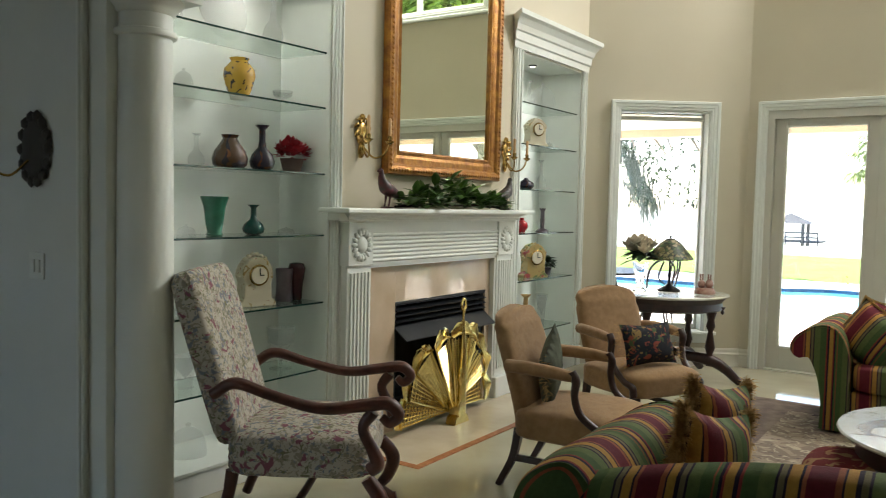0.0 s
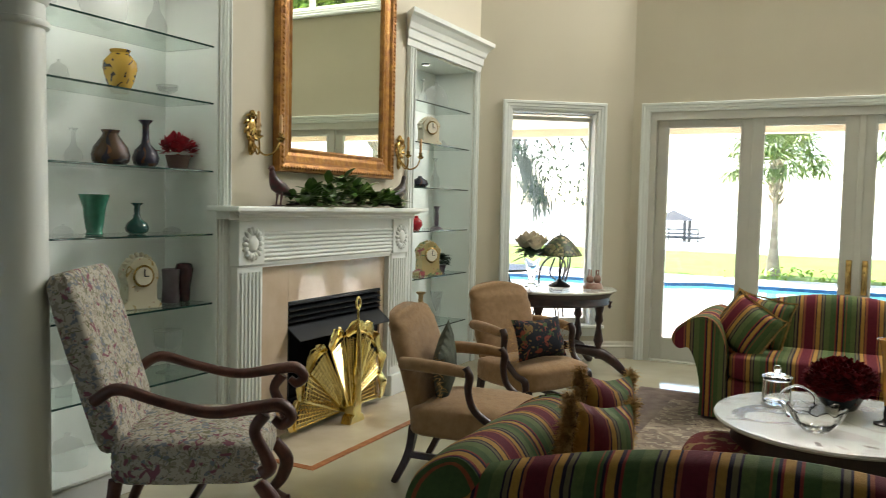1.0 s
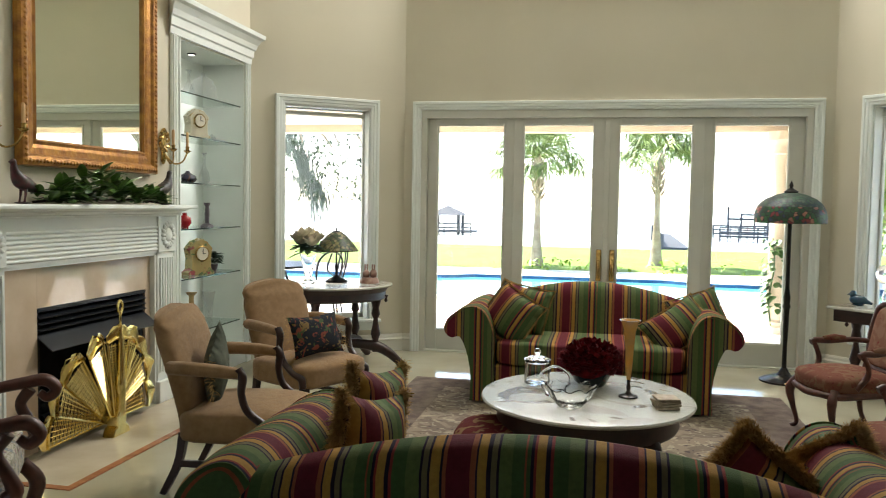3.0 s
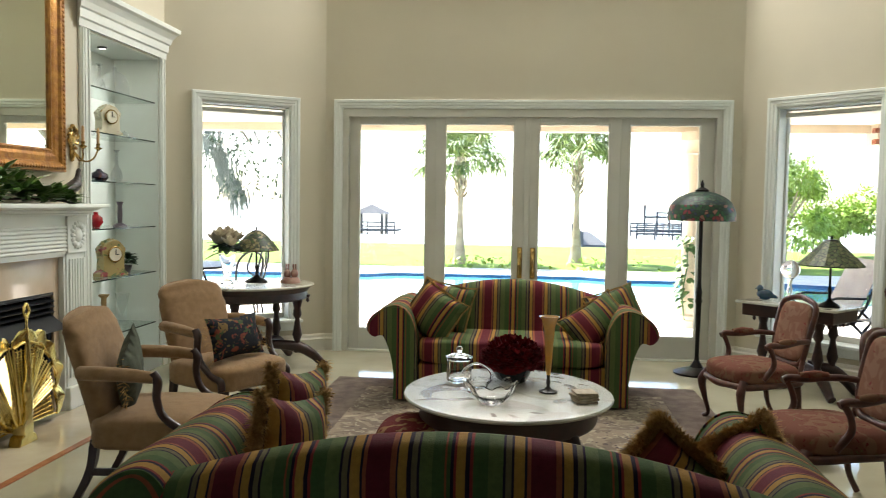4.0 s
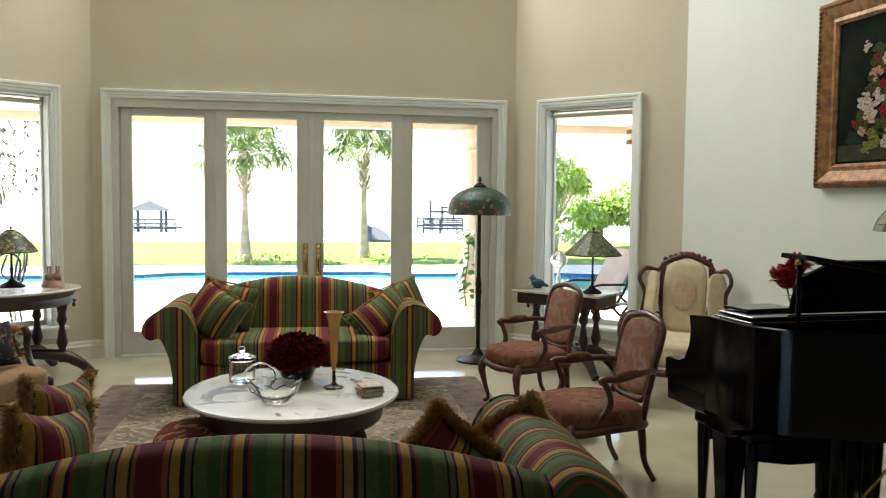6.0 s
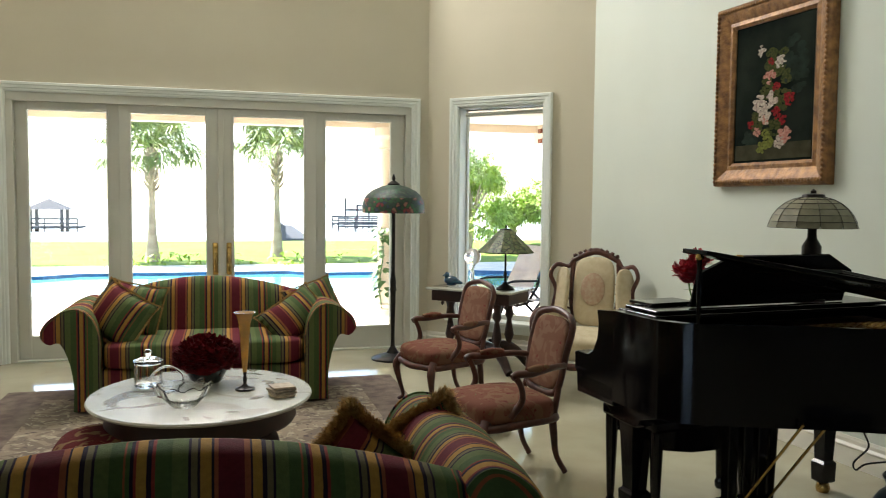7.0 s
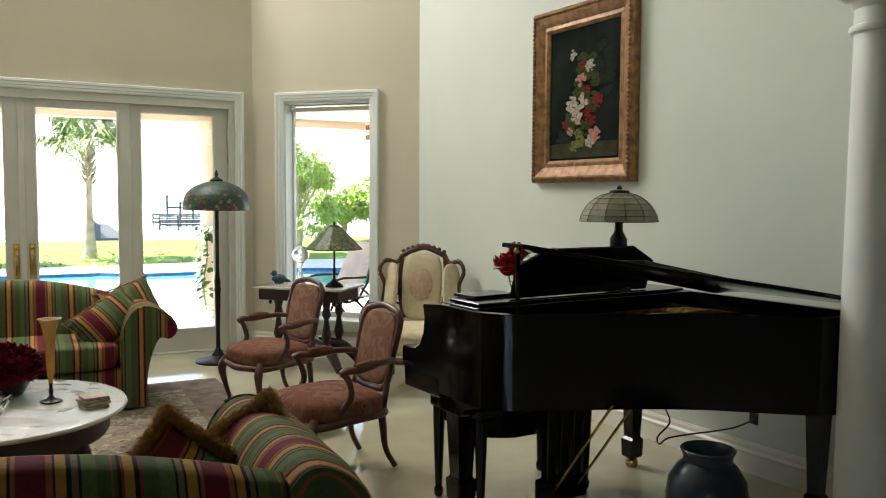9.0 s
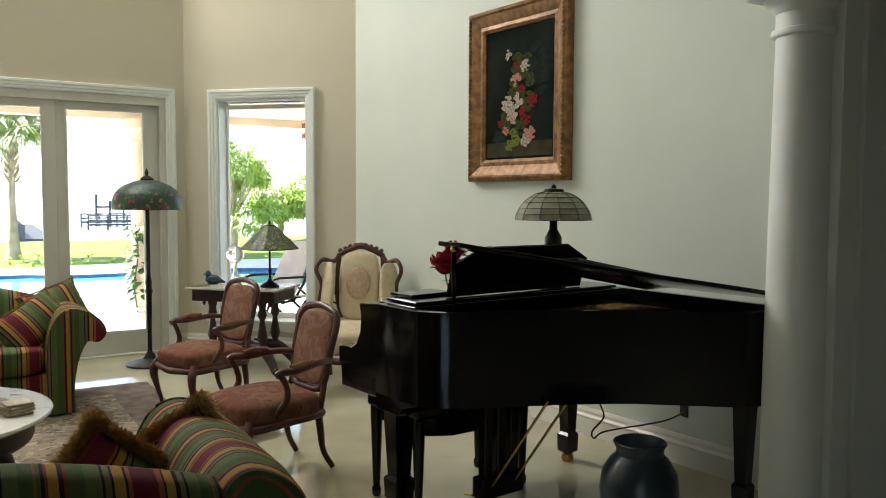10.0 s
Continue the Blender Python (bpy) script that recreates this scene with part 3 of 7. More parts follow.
def stripes(name, axis, period, offset=0.0):
    m = mat(name, (0.1, 0.1, 0.1), 0.76, bump=0.2, bump_scale=300)
    nd, ln, b = nodes_of(m)
    tc = nd.new("ShaderNodeTexCoord")
    sx = nd.new("ShaderNodeSeparateXYZ")
    ln.new(tc.outputs["Object"], sx.inputs[0])
    ma = nd.new("ShaderNodeMath")
    ma.operation, ma.inputs[1].default_value, ma.inputs[2].default_value = "MULTIPLY_ADD", 1 / period, 10 + offset
    ln.new(sx.outputs[axis], ma.inputs[0])
    fr = nd.new("ShaderNodeMath")
    fr.operation = "FRACT"
    ln.new(ma.outputs[0], fr.inputs[0])
    G, DG, M, O, N, R, S, K = (0.105, 0.14, 0.05), (0.065, 0.105, 0.036), (0.12, 0.014, 0.024), (0.38, 0.205, 0.045), (0.022, 0.012, 0.026), (0.22, 0.04, 0.03), (0.28, 0.085, 0.04), (0.15, 0.125, 0.065)
    st = [(0.0, S), (0.035, M), (0.18, S), (0.205, N), (0.22, O), (0.285, N), (0.30, K), (0.335, N), (0.35, G), (0.44, DG), (0.53, R), (0.55, N), (0.575, O), (0.63, R),
          (0.645, N), (0.665, DG), (0.69, S), (0.70, DG), (0.775, G), (0.855, N), (0.87, K), (0.905, N), (0.93, O), (0.985, N)]
    r = ramp_node(m, st, "CONSTANT")
    ln.new(fr.outputs[0], r.inputs[0])
    wv = nd.new("ShaderNodeTexNoise")
    wv.inputs["Scale"].default_value, wv.inputs["Detail"].default_value = 70, 5
    ln.new(tc.outputs["Object"], wv.inputs["Vector"])
    rg = nd.new("ShaderNodeMapRange")
    rg.inputs["From Min"].default_value, rg.inputs["From Max"].default_value, rg.inputs["To Min"].default_value, rg.inputs["To Max"].default_value = 0.3, 0.7, 0.80, 1.0
    ln.new(wv.outputs["Fac"], rg.inputs["Value"])
    mx = nd.new("ShaderNodeVectorMath")
    mx.operation = "SCALE"
    ln.new(r.outputs[0], mx.inputs[0])
    ln.new(rg.outputs[0], mx.inputs["Scale"])
    ln.new(mx.outputs[0], b.inputs["Base Color"])
    return m


STRIPE_X = stripes("striped_damask_across", 0, 0.407, 0.587)
STRIPE_Y = stripes("striped_damask_along_arm", 1, 0.407, 0.42)
STRIPE_P = stripes("striped_pillow_fabric", 0, 0.40, 0.35)


def blotches(name, base, cols, scale, rough=0.85, lo=0.47):
    """Woven ground with flowers and leaves as spots of several colours."""
    m = mat(name, base, rough, bump=0.3, bump_scale=220)
    nd, ln, b = nodes_of(m)
    tc = nd.new("ShaderNodeTexCoord")
    prev = None
    for i, (c, sc, thr) in enumerate(cols):
        v = nd.new("ShaderNodeTexNoise")
        v.inputs["Scale"].default_value, v.inputs["Detail"].default_value, v.inputs["Distortion"].default_value = scale * sc, 1.5, 1.6
        mp = nd.new("ShaderNodeMapping")
        mp.inputs["Location"].default_value = (3.1 * i, 1.7 * i, 5.3 * i)
        ln.new(tc.outputs["Object"], mp.inputs[0])
        ln.new(mp.outputs[0], v.inputs["Vector"])
        r = nd.new("ShaderNodeMapRange")
        r.inputs["From Min"].default_value, r.inputs["From Max"].default_value = thr, thr + 0.04
        ln.new(v.outputs["Fac"], r.inputs["Value"])
        mx = nd.new("ShaderNodeMix")
        mx.data_type = "RGBA"
        if prev:
            ln.new(prev, mx.inputs["A"])
        else:
            mx.inputs["A"].default_value = (*base, 1)
        mx.inputs["B"].default_value = (*c, 1)
        ln.new(r.outputs[0], mx.inputs["Factor"])
        prev = mx.outputs["Result"]
    ln.new(prev, b.inputs["Base Color"])
    return m


FLORAL = blotches("floral_tapestry", (0.47, 0.43, 0.36), [((0.30, 0.27, 0.21), 1.7, 0.53), ((0.20, 0.22, 0.25), 1.2, 0.58), ((0.19, 0.19, 0.12), 1.5, 0.61), ((0.24, 0.10, 0.13), 0.9, 0.61)], 19)
ROSETAP = blotches("rose_tapestry", (0.16, 0.06, 0.04), [((0.19, 0.10, 0.06), 0.7, 0.5), ((0.13, 0.02, 0.02), 1.2, 0.66), ((0.14, 0.11, 0.05), 1.6, 0.68)], 12)
ROSEBACK = blotches("rose_tapestry_back", (0.20, 0.095, 0.062), [((0.24, 0.135, 0.09), 0.7, 0.5), ((0.18, 0.03, 0.03), 1.2, 0.68)], 12)
OTTO = blotches("red_gold_brocade", (0.10, 0.012, 0.012), [((0.20, 0.115, 0.05), 1.0, 0.54)], 11)
PILLOWN = blotches("needlepoint_pillow", (0.02, 0.022, 0.028), [((0.22, 0.06, 0.04), 1.0, 0.57), ((0.20, 0.13, 0.05), 1.3, 0.62), ((0.06, 0.09, 0.04), 1.1, 0.62)], 14)
PILLOWG = mat("grey_green_fringed_cloth", (0.10, 0.11, 0.08), 0.9, scale=15, second=(0.05, 0.055, 0.04), bump=0.5, bump_scale=120)
RUGM = blotches("patterned_wool_rug", (0.26, 0.21, 0.155), [((0.18, 0.14, 0.11), 0.5, 0.5), ((0.36, 0.31, 0.23), 1.4, 0.58), ((0.10, 0.075, 0.07), 1.8, 0.64)], 9, 0.95)
RUGB = mat("brown_rug_border", (0.20, 0.155, 0.125), 0.95, scale=9, second=(0.12, 0.09, 0.075), bump=0.5, bump_scale=200)
WMARBLE = blotches("white_veined_marble", (0.50, 0.50, 0.43), [((0.40, 0.39, 0.33), 0.35, 0.52), ((0.18, 0.16, 0.13), 0.5, 0.63)], 7, 0.025)
WMARBLE.node_tree.nodes["Principled BSDF"].inputs["IOR"].default_value = 1.65


# ---- seating ----
def scroll_arm(h, reach, foot):
    """Section of an out-rolled sofa arm: (outwards from the seat, height), from the inner foot over the roll to the outer foot."""
    pts = [(0.0, 0.34), (0.004, 0.46), (0.03, h - 0.13), (0.085, h - 0.035), (0.16, h), (0.25, h - 0.022), (reach - 0.045, h - 0.075), (reach - 0.003, h - 0.14), (reach - 0.008, h - 0.19),
           (reach - 0.045, h - 0.225), (reach - 0.088, h - 0.215), (foot + 0.085, h - 0.225), (foot + 0.05, h - 0.29), (foot + 0.02, 0.34), (foot, 0.20), (foot + 0.004, 0.03)]
    return [(0.0, 0.03)] + [(p.x, p.z) for p in smooth_line([(x, 0, z) for x, z in pts], 4)]


def pillow(w, h, t, seed=0):
    def f(u, v):
        x, z = 2 * u - 1, 2 * v - 1
        edge = max(0, (1 - x * x)) ** 0.45 * max(0, (1 - z * z)) ** 0.45
        pinch = 1 - 0.06 * (1 - abs(x)) - 0.0
        return x * w / 2 * (1 - 0.08 * (1 - z * z)), edge, z * h / 2 * (1 - 0.08 * (1 - x * x)) * pinch
    bm = bmesh.new()
    for s in (-1, 1):
        grid_sheet(10, 10, lambda u, v: (f(u, v)[0], s * t / 2 * f(u, v)[1] + 0.004 * noise.noise((u * 5 + seed, v * 5, s)), f(u, v)[2]), bm)
    bmesh.ops.remove_doubles(bm, verts=bm.verts[:], dist=0.0005)
    return bm


def fringe_line(pts, r, n, seed, bm=None):
    """A thick brush of fine threads that stands out from a line, away from the pillow's middle."""
    rnd = random.Random(seed)
    line = smooth_line(pts, 8)
    bm = bm or bmesh.new()
    for _ in range(n):
        p = rnd.choice(line) + Vector((rnd.uniform(-1, 1), rnd.uniform(-1, 1), rnd.uniform(-1, 1))) * r * 0.25
        d = (p.normalized() * 0.9 + Vector((rnd.uniform(-0.6, 0.6), rnd.uniform(-1, 1), rnd.uniform(-0.6, 0.6)))).normalized() * r * rnd.uniform(0.6, 1.15)
        s = d.orthogonal().normalized() * 0.0013
        q, e = p + d * 0.6, p + d + Vector((0, rnd.uniform(-0.2, 0.2) * r, -0.2 * r))
        bm.faces.new([bm.verts.new(v) for v in (p - s, p + s, q + s, e, q - s)])
    return bm


def striped_pillow(m, w, h, label, seed, fringe=0.03, edges="xz"):
    """A striped pillow; the fringe runs up its two sides (x), along top and bottom (z), or all round."""
    t = thing("throw_pillow", m, label, "pillow", "striped throw pillows")
    cu = part("cushion", pillow(w, h, 0.19, seed), STRIPE_P, t, smooth=True)
    c = [(-w / 2, 0, -h / 2), (-w / 2, 0, h / 2), (w / 2, 0, h / 2), (w / 2, 0, -h / 2)]
    for k, (a, b) in enumerate(zip(c, c[1:] + c[:1])):
        if ("x" if k % 2 == 0 else "z") not in edges:
            continue
        mid = [(Vector(a) + (Vector(b) - Vector(a)) * q / 6) * (0.93 if 0 < q < 6 else 1) for q in range(7)]
        tagged(part("fringe", fringe_line(mid, fringe, int(110000 * fringe), seed + 10 * k), FRINGE, cu, "golden brush fringe"), kind="stuff")
    return t


def sofa(m, hi, depth, h_mid, h_end, arm_h, label):
    """A camel-back sofa with rolled arms; hi: half the seat's width. It faces -y, the front at y 0."""
    t = thing("sofa", m, label, "sofa", "striped sofas")
    iw = hi + 0.09
    n = 28

    def top(x):
        return h_end + (h_mid - h_end) * math.cos(min(1, abs(x) / (iw + 0.06)) * math.pi / 2) ** 0.9

    def back(u, v):
        x = (2 * u - 1) * (iw + 0.08)
        hh = top(x)
        sec = [(depth - 0.30, 0.40), (depth - 0.24, 0.5 * (hh + 0.42)), (depth - 0.19, hh - 0.06), (depth - 0.15, hh - 0.015), (depth - 0.09, hh), (depth - 0.03, hh - 0.02),
               (depth + 0.0, hh - 0.07), (depth + 0.0, hh - 0.13), (depth - 0.035, hh - 0.17), (depth - 0.04, 0.35), (depth - 0.05, 0.03)]
        k = v * (len(sec) - 1)
        i = min(int(k), len(sec) - 2)
        (y0, z0), (y1, z1) = sec[i], sec[i + 1]
        bow = 0.05 * (1 - (x / (iw + 0.08)) ** 2)
        return x, y0 + (y1 - y0) * (k - i) + bow, z0 + (z1 - z0) * (k - i)
    bm = grid_sheet(n, 20, back)
    bk = part("backrest", bm, STRIPE_X, t, "striped camel back", smooth=True, auto=70)
    bm = tube([(x, depth + 0.05 * (1 - (x / (iw + 0.08)) ** 2) + 0.001, top(x) - 0.155) for x in [(-1 + 2 * i / 12) * (iw + 0.07) for i in range(13)]], 0.006, 6, 3)
    part("piping", bm, STRIPE_X, bk, smooth=True)
    for s in (-1, 1):
        prof = scroll_arm(arm_h, 0.375, 0.165)
        own = bmesh.new()
        rings = []
        for y, g, lift in ((0.0, 0.96, 0.0), (0.012, 0.99, 0.0), (0.03, 1.0, 0.0), (0.12, 1.0, 0.0), (0.28, 0.985, 0.008), (0.48, 0.95, 0.02), (depth - 0.2, 0.90, 0.035), (depth - 0.05, 0.86, 0.03)):
            rings.append([own.verts.new((s * (hi + o * g), y, 0.03 + (z - 0.03) * (0.985 + 0.015 * (g > 0.97)) + lift * z / arm_h)) for o, z in prof])
        for a, b in zip(rings, rings[1:]):
            for i in range(len(prof)):
                k = (i + 1) % len(prof)
                own.faces.new((a[i], a[k], b[k], b[i]))
        for k_, y_ in ((0.90, depth - 0.012), (0.62, depth + 0.004)):
            mid = sum((v.co for v in rings[-1]), Vector()) / len(prof)
            rings.append([own.verts.new((mid.x + (v.co.x - mid.x) * k_, y_, mid.z + (v.co.z - mid.z) * (k_ * 0.3 + 0.7))) for v in rings[-1]])
            for i in range(len(prof)):
                k = (i + 1) % len(prof)
                own.faces.new((rings[-2][i], rings[-2][k], rings[-1][k], rings[-1][i]))
        own.faces.new(rings[0]).material_index = 1
        own.faces.new(rings[-1])
        arm = part("arm", own, [STRIPE_Y, STRIPE_X], t, "rolled striped arm", smooth=True, auto=45)
        part("piping", tube([(s * (hi + o * 0.985), 0.006, z) for o, z in prof[2:]], 0.006, 6, 1), STRIPE_X, arm, smooth=True)
    part("base", box(-hi - 0.02, hi + 0.02, 0.04, depth - 0.06, 0.05, 0.30, 0.02, seg=2), STRIPE_X, t, smooth=True)

    def cushion(u, v):
        a, b = 2 * math.pi * u, math.pi * (v - 0.5)
        p = 0.28
        sg = lambda q: math.copysign(abs(q) ** p, q)
        return hi * sg(math.cos(a)) * abs(math.cos(b)) ** 0.25, depth * 0.38 + 0.0 + depth * 0.40 * sg(math.sin(a)) * abs(math.cos(b)) ** 0.25, 0.39 + 0.095 * sg(math.sin(b)) + 0.02 * math.cos(b) * 0
    bm = grid_sheet(48, 12, cushion, close_u=True)
    bmesh.ops.remove_doubles(bm, verts=bm.verts[:], dist=0.001)
    part("seat_cushion", bm, STRIPE_X, t, "striped seat cushion with piped edge", smooth=True, auto=60)
    for x in (-hi - 0.06, hi + 0.06):
        for y in (0.08, depth - 0.12):
            part("foot", box(x - 0.03, x + 0.03, y - 0.03, y + 0.03, 0.0, 0.06, 0.005), WOOD, t)
    return t


sofa(pose(-0.105, 5.93, 0), 0.69, 0.83, 0.875, 0.70, 0.725, "green, red and gold striped loveseat by the french doors")
sofa(pose(-0.15, 3.02, 0, 0, 0, 180), 0.72, 0.93, 0.90, 0.72, 0.76, "green, red and gold striped sofa with rolled arms, seen from behind")
striped_pillow(pose(-0.70, 6.16, 0.645, -20, 28, -25), 0.42, 0.40, "striped throw pillow with gold trim leaning on the loveseat arm", 1, 0.014)
striped_pillow(pose(-0.62, 6.40, 0.66, -20, 10, -10), 0.40, 0.40, "striped throw pillow tucked behind another on the loveseat", 2, 0.014)
striped_pillow(pose(0.53, 6.20, 0.61, -42, -30, 20), 0.48, 0.34, "striped throw pillow lying aslant on the loveseat", 3, 0.014)
striped_pillow(pose(0.70, 6.42, 0.66, -25, -18, 12), 0.40, 0.38, "striped throw pillow tucked into the loveseat corner", 8, 0.014)
striped_pillow(pose(-0.77, 2.64, 0.67, 0, 12, 74), 0.38, 0.36, "striped pillow with thick gold fringe on the sofa arm", 4, 0.04, "x")
striped_pillow(pose(-0.83, 2.92, 0.70, 0, 10, 78), 0.38, 0.36, "striped pillow with thick gold fringe on the sofa arm", 5, 0.04, "x")
striped_pillow(pose(0.44, 2.60, 0.60, -15, 38, -10), 0.31, 0.31, "striped pillow with bushy gold fringe standing on its corner", 6, 0.045)
striped_pillow(pose(0.70, 2.74, 0.585, -15, -33, -20), 0.32, 0.32, "striped pillow with bushy gold fringe tilted against the sofa arm", 7, 0.045)


def soft_box(x0, x1, y0, y1, z0, z1, p=5.0, crown=0.0):
    bm = blob((x1 - x0) / 2, (y1 - y0) / 2, (z1 - z0) / 2, None, pose((x0 + x1) / 2, (y0 + y1) / 2, (z0 + z1) / 2), 4, power=p)
    if crown:
        for v in bm.verts:
            if v.co.z > (z0 + z1) / 2:
                u = (v.co.x - (x0 + x1) / 2) / ((x1 - x0) / 2)
                w = (v.co.y - (y0 + y1) / 2) / ((y1 - y0) / 2)
                v.co.z += crown * (1 - u * u) * (1 - w * w)
    return bm


# chairs face +x; the seat's middle is over the origin
def tan_chair(m, label):
    t = thing("armchair", m, label, "armchair", "tan armchairs")
    part("seat", soft_box(-0.28, 0.30, -0.30, 0.30, 0.28, 0.45, 7, 0.03), TAN, t, "tan upholstered seat", smooth=True)

    def back(u, v):
        a = 2 * math.pi * u
        p = 0.4
        y = 0.255 * math.copysign(abs(math.cos(a)) ** p, math.cos(a))
        th = 0.045 * math.copysign(abs(math.sin(a)) ** 0.6, math.sin(a))
        z = 0.36 + 0.555 * v
        waist = 0.06 * math.exp(-((v - 0.86) / 0.05) ** 2)
        wide = 0.93 + 0.10 * math.sin(min(1.0, v / 0.8) * math.pi / 2) - waist - 3.6 * max(0, v - 0.93) ** 1.2
        zz = z + 0.05 * (1 - (y / 0.27) ** 2) * max(0.0, (v - 0.7) / 0.3) ** 2
        return -0.24 - 0.15 * v ** 1.3 + th * (1.2 if v < 0.92 else 0.75), y * wide, zz
    bm = grid_sheet(32, 28, back, close_u=True)
    top = [e for e in bm.edges if e.is_boundary]
    bmesh.ops.holes_fill(bm, edges=top, sides=0)
    part("backrest", bm, TAN, t, "tan upholstered shaped back", smooth=True, auto=80)
    for s in (-1, 1):
        arm = tube([(-0.31, s * 0.27, 0.67), (-0.2, s * 0.295, 0.675), (-0.05, s * 0.305, 0.67), (0.06, s * 0.305, 0.66)], [0.035, 0.036, 0.034, 0.028], 10)
        part("arm_pad", arm, TAN, t, smooth=True, auto=60)
        post = tube([(0.05, s * 0.305, 0.685), (0.075, s * 0.305, 0.64), (0.07, s * 0.305, 0.56), (0.10, s * 0.30, 0.47), (0.19, s * 0.295, 0.40), (0.26, s * 0.285, 0.37), (0.27, s * 0.28, 0.31)], [0.026, 0.026, 0.022, 0.022, 0.024, 0.026, 0.024], 8, flat=0.9)
        part("arm_post", post, WOOD, t, "curved mahogany arm support", smooth=True, auto=60)
        part("leg", tube([(0.25, s * 0.25, 0.30), (0.25, s * 0.25, 0.0)], [0.034, 0.024], 4, 1, square=True), WOOD, t)
        part("leg", tube([(-0.25, s * 0.23, 0.33), (-0.28, s * 0.23, 0.17), (-0.36, s * 0.23, 0.0)], [0.03, 0.026, 0.022], 4, 5, square=True), WOOD, t)
        part("stretcher", box(-0.29, 0.25, s * 0.235 - 0.012, s * 0.235 + 0.012, 0.15, 0.185, 0.003), WOOD, t)
    return t


tan_chair(pose(-1.83, 4.0, 0, 0, 0, 6) @ Matrix.Diagonal((1, 1, 0.97, 1)), "tan upholstered armchair with mahogany arm posts")
tan_chair(pose(-1.97, 5.24, 0, 0, 0, -28) @ Matrix.Diagonal((1, 1, 0.97, 1)), "tan upholstered armchair by the oval side table")
t = thing("throw_pillow", pose(-1.99, 3.96, 0.61, 0, -22, 108), "grey-green cloth pillow with tasselled fringe", "pillow")
part("cushion", pillow(0.36, 0.36, 0.12, 3), PILLOWG, t, smooth=True)
part("fringe", fringe_line([(-0.18, 0, -0.18), (-0.2, 0.0, 0), (-0.18, 0, 0.18)], 0.06, 60, 9), FRINGE, t)
t = thing("throw_pillow", pose(-1.88, 5.14, 0.60, -18, 0, 64), "dark needlepoint pillow with gold tassels", "pillow")
part("cushion", pillow(0.44, 0.28, 0.13, 5), PILLOWN, t, smooth=True)
bm = fringe_line([(-0.22, 0, -0.14), (-0.23, 0, 0), (-0.22, 0, 0.14)], 0.05, 60, 10)
fringe_line([(0.22, 0, -0.14), (0.23, 0, 0), (0.22, 0, 0.14)], 0.05, 60, 11, bm)
part("fringe", bm, FRINGE, t, "gold tassel fringe")

# tall floral armchair
t = thing("armchair", pose(-2.62, 2.76, 0, 0, 0, 33), "high-backed floral tapestry armchair with scrolled mahogany arms", "armchair")
part("seat", soft_box(-0.30, 0.33, -0.33, 0.33, 0.30, 0.49, 8, 0.03), FLORAL, t, "floral seat", smooth=True)
own = soft_box(-0.06, 0.06, -0.29, 0.29, 0.0, 0.78, 9)
moved(own, pose(-0.28, 0, 0.42, 0, -17))
part("backrest", own, FLORAL, t, "tall raked floral back", smooth=True)
for s in (-1, 1):
    part("arm", tube([(-0.34, s * 0.32, 0.66), (-0.24, s * 0.345, 0.715), (-0.08, s * 0.36, 0.67), (0.12, s * 0.37, 0.625), (0.30, s * 0.375, 0.645), (0.40, s * 0.375, 0.655), (0.445, s * 0.375, 0.61), (0.41, s * 0.375, 0.575), (0.375, s * 0.375, 0.60)],
                     [0.03, 0.03, 0.026, 0.028, 0.032, 0.034, 0.03, 0.026, 0.02], 10, flat=0.85), WOODR, t, "scrolled mahogany arm", smooth=True, auto=60)
    part("arm_post", tube([(0.34, s * 0.372, 0.62), (0.30, s * 0.372, 0.55), (0.34, s * 0.372, 0.46), (0.36, s * 0.368, 0.40), (0.33, s * 0.365, 0.37)], [0.028, 0.024, 0.026, 0.032, 0.03], 10), WOODR, t, smooth=True, auto=60)
    part("leg", tube([(0.31, s * 0.29, 0.31), (0.37, s * 0.30, 0.22), (0.35, s * 0.30, 0.13), (0.31, s * 0.29, 0.07), (0.36, s * 0.30, 0.02), (0.39, s * 0.3, 0.022)], [0.03, 0.036, 0.03, 0.024, 0.026, 0.02], 10), WOODR, t, smooth=True, auto=60)
    part("leg", tube([(-0.27, s * 0.27, 0.32), (-0.29, s * 0.28, 0.2), (-0.36, s * 0.29, 0.02)], [0.03, 0.026, 0.024], 8), WOODR, t, smooth=True, auto=60)
    part("stretcher", tube([(0.31, s * 0.29, 0.16), (0.15, s * 0.27, 0.13), (0.0, s * 0.26, 0.17), (-0.15, s * 0.27, 0.13), (-0.31, s * 0.29, 0.16)], 0.018, 8), WOODR, t, smooth=True)
part("stretcher", tube([(0.0, -0.26, 0.17), (0.03, 0, 0.21), (0.0, 0.26, 0.17)], 0.018, 8), WOODR, t, smooth=True)


